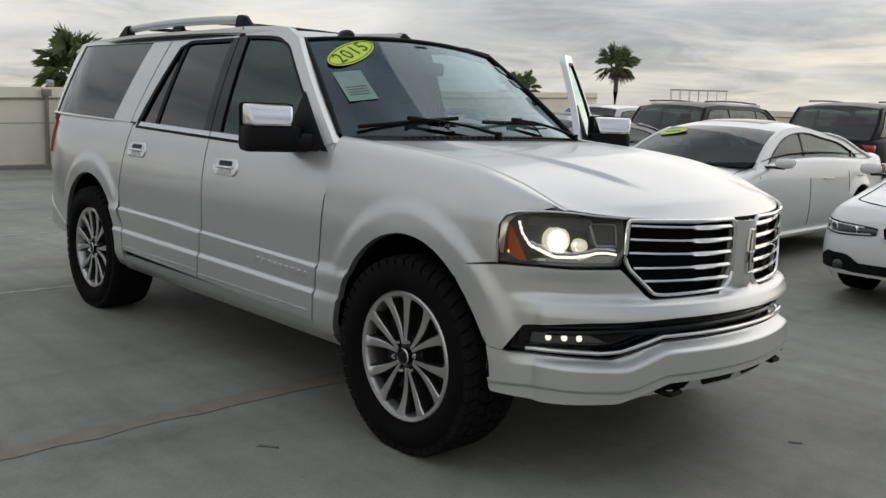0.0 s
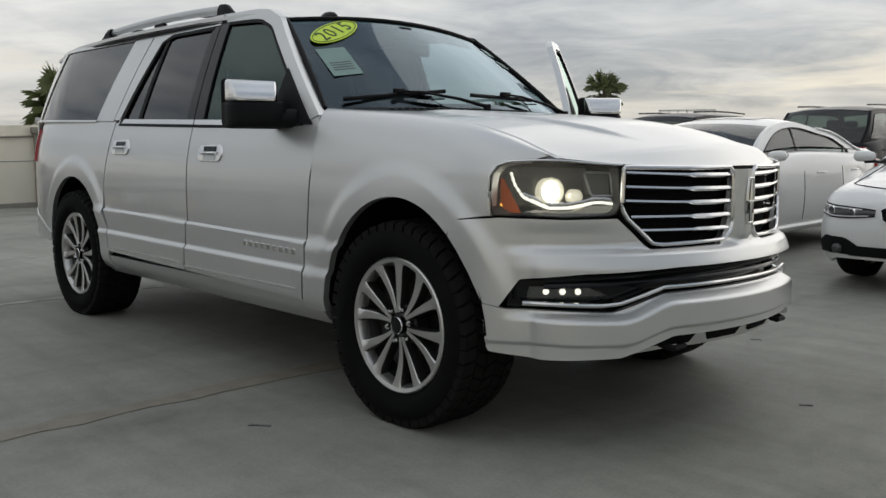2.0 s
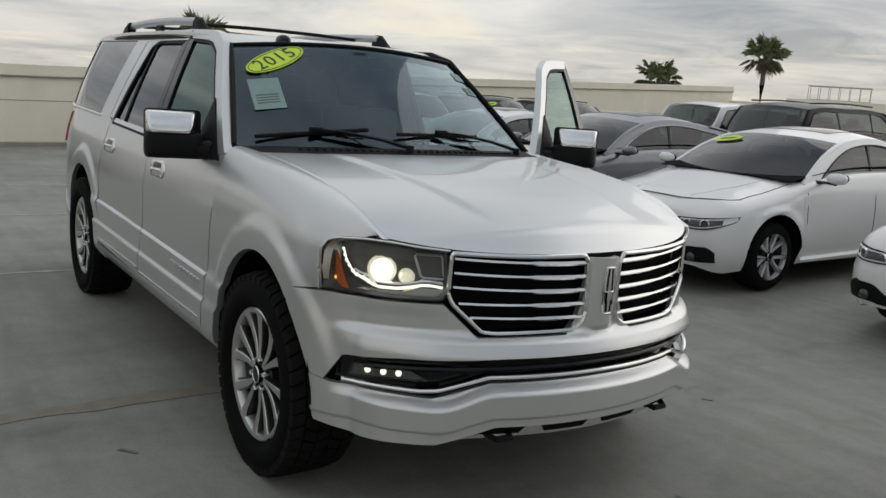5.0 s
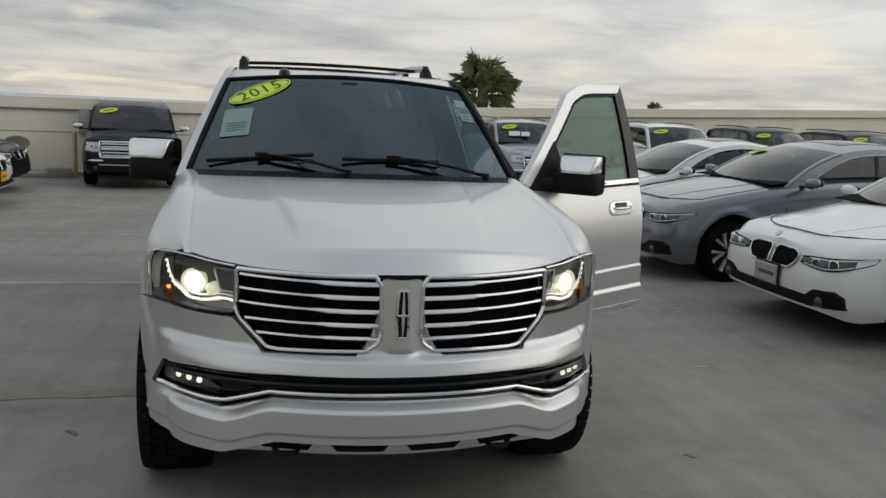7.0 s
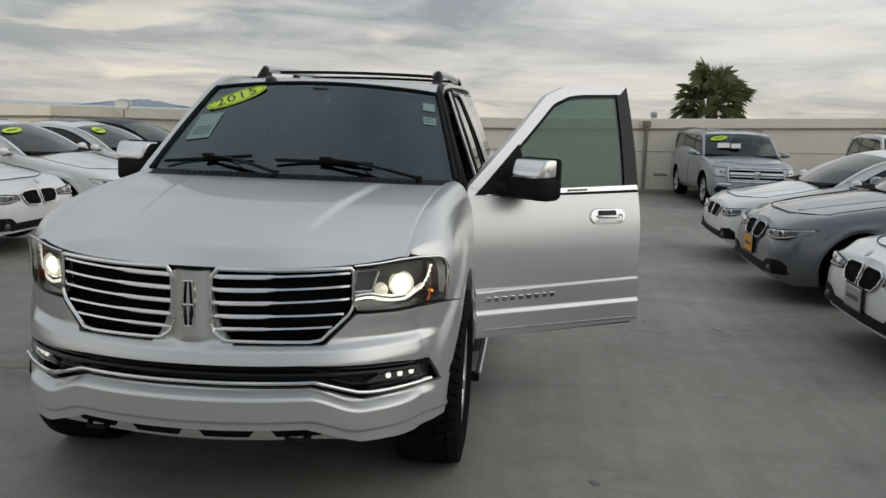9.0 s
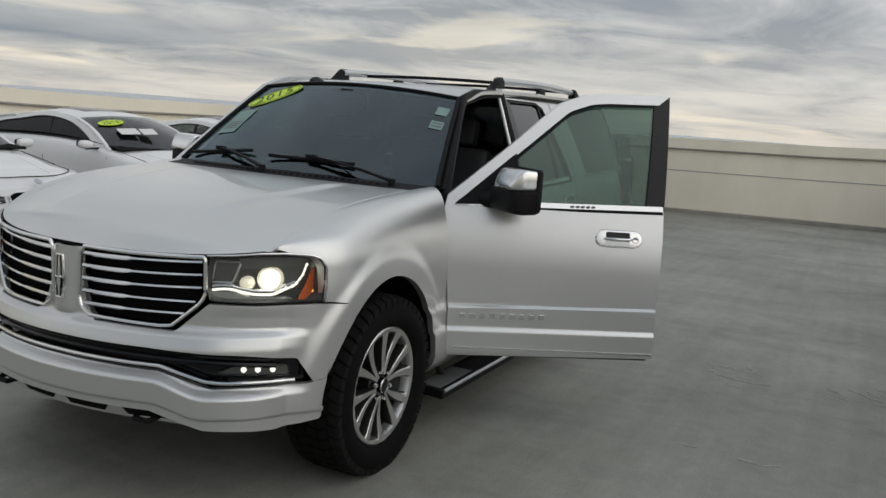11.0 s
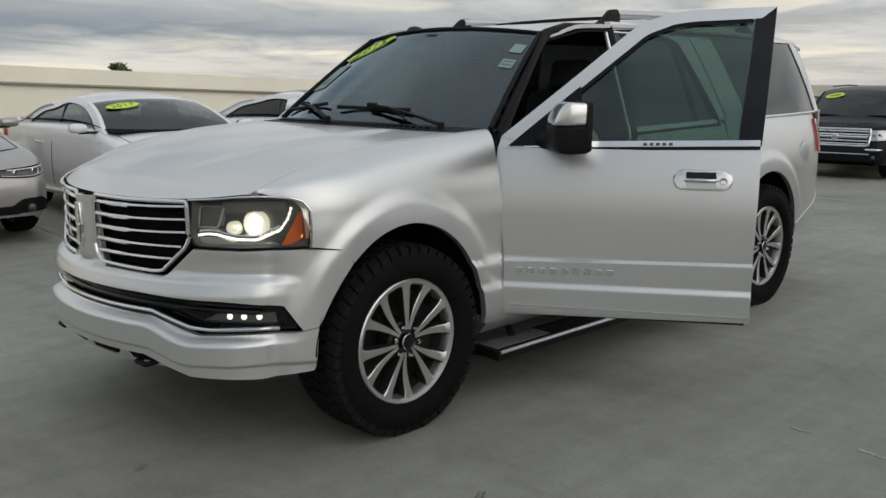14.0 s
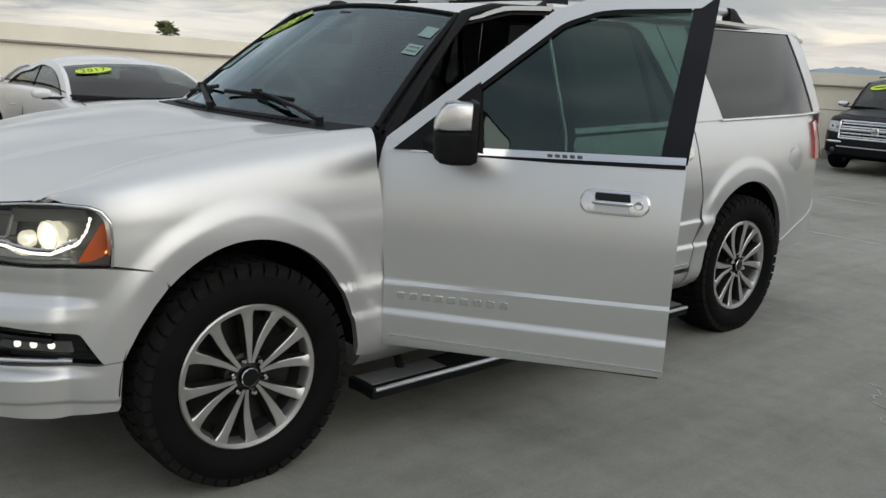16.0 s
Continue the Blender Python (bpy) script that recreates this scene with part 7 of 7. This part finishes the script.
satellite_dish(pose(BACK(-8.7) + 0.1, -8.7, 1.0, 0, 0, 60) @ Matrix.Diagonal((0.62, 0.62, 0.62, 1)), "grey satellite dish on a mast at the wall", -25)
satellite_dish(pose(BACK(-5.6) + 0.55, -5.6, 0.0, 0, 0, 10) @ Matrix.Diagonal((0.7, 0.7, 0.7, 1)), "broken grey dish leaning by the wall", 50)
post = thing("bollard", "tan painted steel post standing by the wall", "post", m=pose(BACK(-4.4) + 0.9, -4.4, deck_z(-16.6)))
part("post_body", tube([(0, 0, 0), (0, 0, 0.98)], 0.05, 14), YELLOWPOST, post)
part("post_cap", lathe([(0.05, 0.98), (0.043, 1.005), (0.02, 1.02), (0.0, 1.025)], 14, "z"), YELLOWPOST, post)
post2 = thing("bollard", "tan painted post beyond the dish", "post", m=pose(BACK(-8.6) + 0.2, -8.6, 1.0))
part("post_body", tube([(0, 0, -0.2), (0, 0, 0.42)], 0.06, 12), YELLOWPOST, post2)
pad = thing("concrete_pad", "low broken concrete pad at the foot of the wall", "rubble", m=pose(BACK(-5.2) + 0.8, -5.2, deck_z(-17) - 0.01, 0, 0, 15))
for px, py, sx, sy, h in ((0, 0, 0.9, 1.5, 0.13), (0.25, 0.45, 0.5, 0.5, 0.24), (-0.2, -0.5, 0.45, 0.5, 0.28)):
    part("slab", box((sx, sy, h), (px, py, h / 2), 0.03), STUCCO_DARK, pad)
junction = thing("junction_box", "grey electrical box fixed to the wall", "box", m=pose(BACK(-4.29) + 0.23, -4.29, 0.965))
part("box_body", box((0.10, 0.25, 0.56), (0.05, 0, 0), 0.01), PIPE, junction)
part("box_door", box((0.008, 0.22, 0.52), (0.103, 0, 0), 0.003), STEEL, junction)
down = thing("downpipe", "painted downpipe with elbow on the wall", "pipe", m=pose(BACK(4.2) + 0.31, 4.2, 0))
part("pipe", tube([(0, 0, -0.25), (0, 0, 1.58)], 0.05, 10), PIPE, down)
part("hopper", box((0.16, 0.2, 0.16), (0.02, 0, 1.52), 0.02), PIPE, down)
part("stub", tube([(0.02, 0.25, 0.22), (0.05, 0.6, 0.22)], 0.035, 8), PIPE, down)
flood = thing("flood_light", "small flood light on the wall top", "lamp", m=pose(BACK(4.4), 4.4, BACK_TOP(4.4)))
part("lamp_head", box((0.14, 0.16, 0.12), (0.06, 0, 0.10), 0.02, Matrix.Rotation(0.5, 4, "Y")), STEEL, flood)
part("lamp_stem", tube([(0, 0, -0.02), (0, 0, 0.08)], 0.02, 8), STEEL, flood)
cage = thing("roof_cage", "pipe railing cage on a distant roof", "railing", m=pose(-17.1, 29.2, 2.12, 0, 0, 30))
for x in np.linspace(-1.1, 1.1, 7):
    part("upright", tube([(x, 0, 0), (x, 0, 0.58)], 0.012, 5), STEEL, cage)
    part("upright", tube([(x, 1.0, 0), (x, 1.0, 0.56)], 0.012, 5), STEEL, cage)
for y in (0.0, 1.0):
    for z in (0.05, 0.57):
        part("rail", tube([(-1.15, y, z), (1.15, y, z)], 0.018, 6), STEEL, cage)
plant = thing("rooftop_unit", "low cream rooftop plant room far across the deck", "building", m=pose(-17.1, 29.8, 0, 0, 0, 30))
part("unit_wall", box((4.2, 2.4, 2.2), (0, 0, 1.05), 0.02), STUCCO, plant)
hills = bmesh.new()
rng_h = random.Random(5)
ridge = []
for q in range(41):
    a = radians(198 + 11 * q / 40)
    h = -18 + 22 * math.exp(-((q - 24) / 10) ** 2) * (0.92 + 0.16 * rng_h.random())
    ridge.append((1600 * math.cos(a), 1600 * math.sin(a), h))
rows = [[Vector((x, y, -20)) for x, y, h in ridge], [Vector((x, y, h * 0.6)) for x, y, h in ridge], [Vector((x, y, h)) for x, y, h in ridge], [Vector((x * 1.1, y * 1.1, -20)) for x, y, h in ridge]]
hills.free()
tagged(part("backdrop_hills", shell(rows), HILL, None), "hazy blue hills on the horizon", "hills", kind="structure")
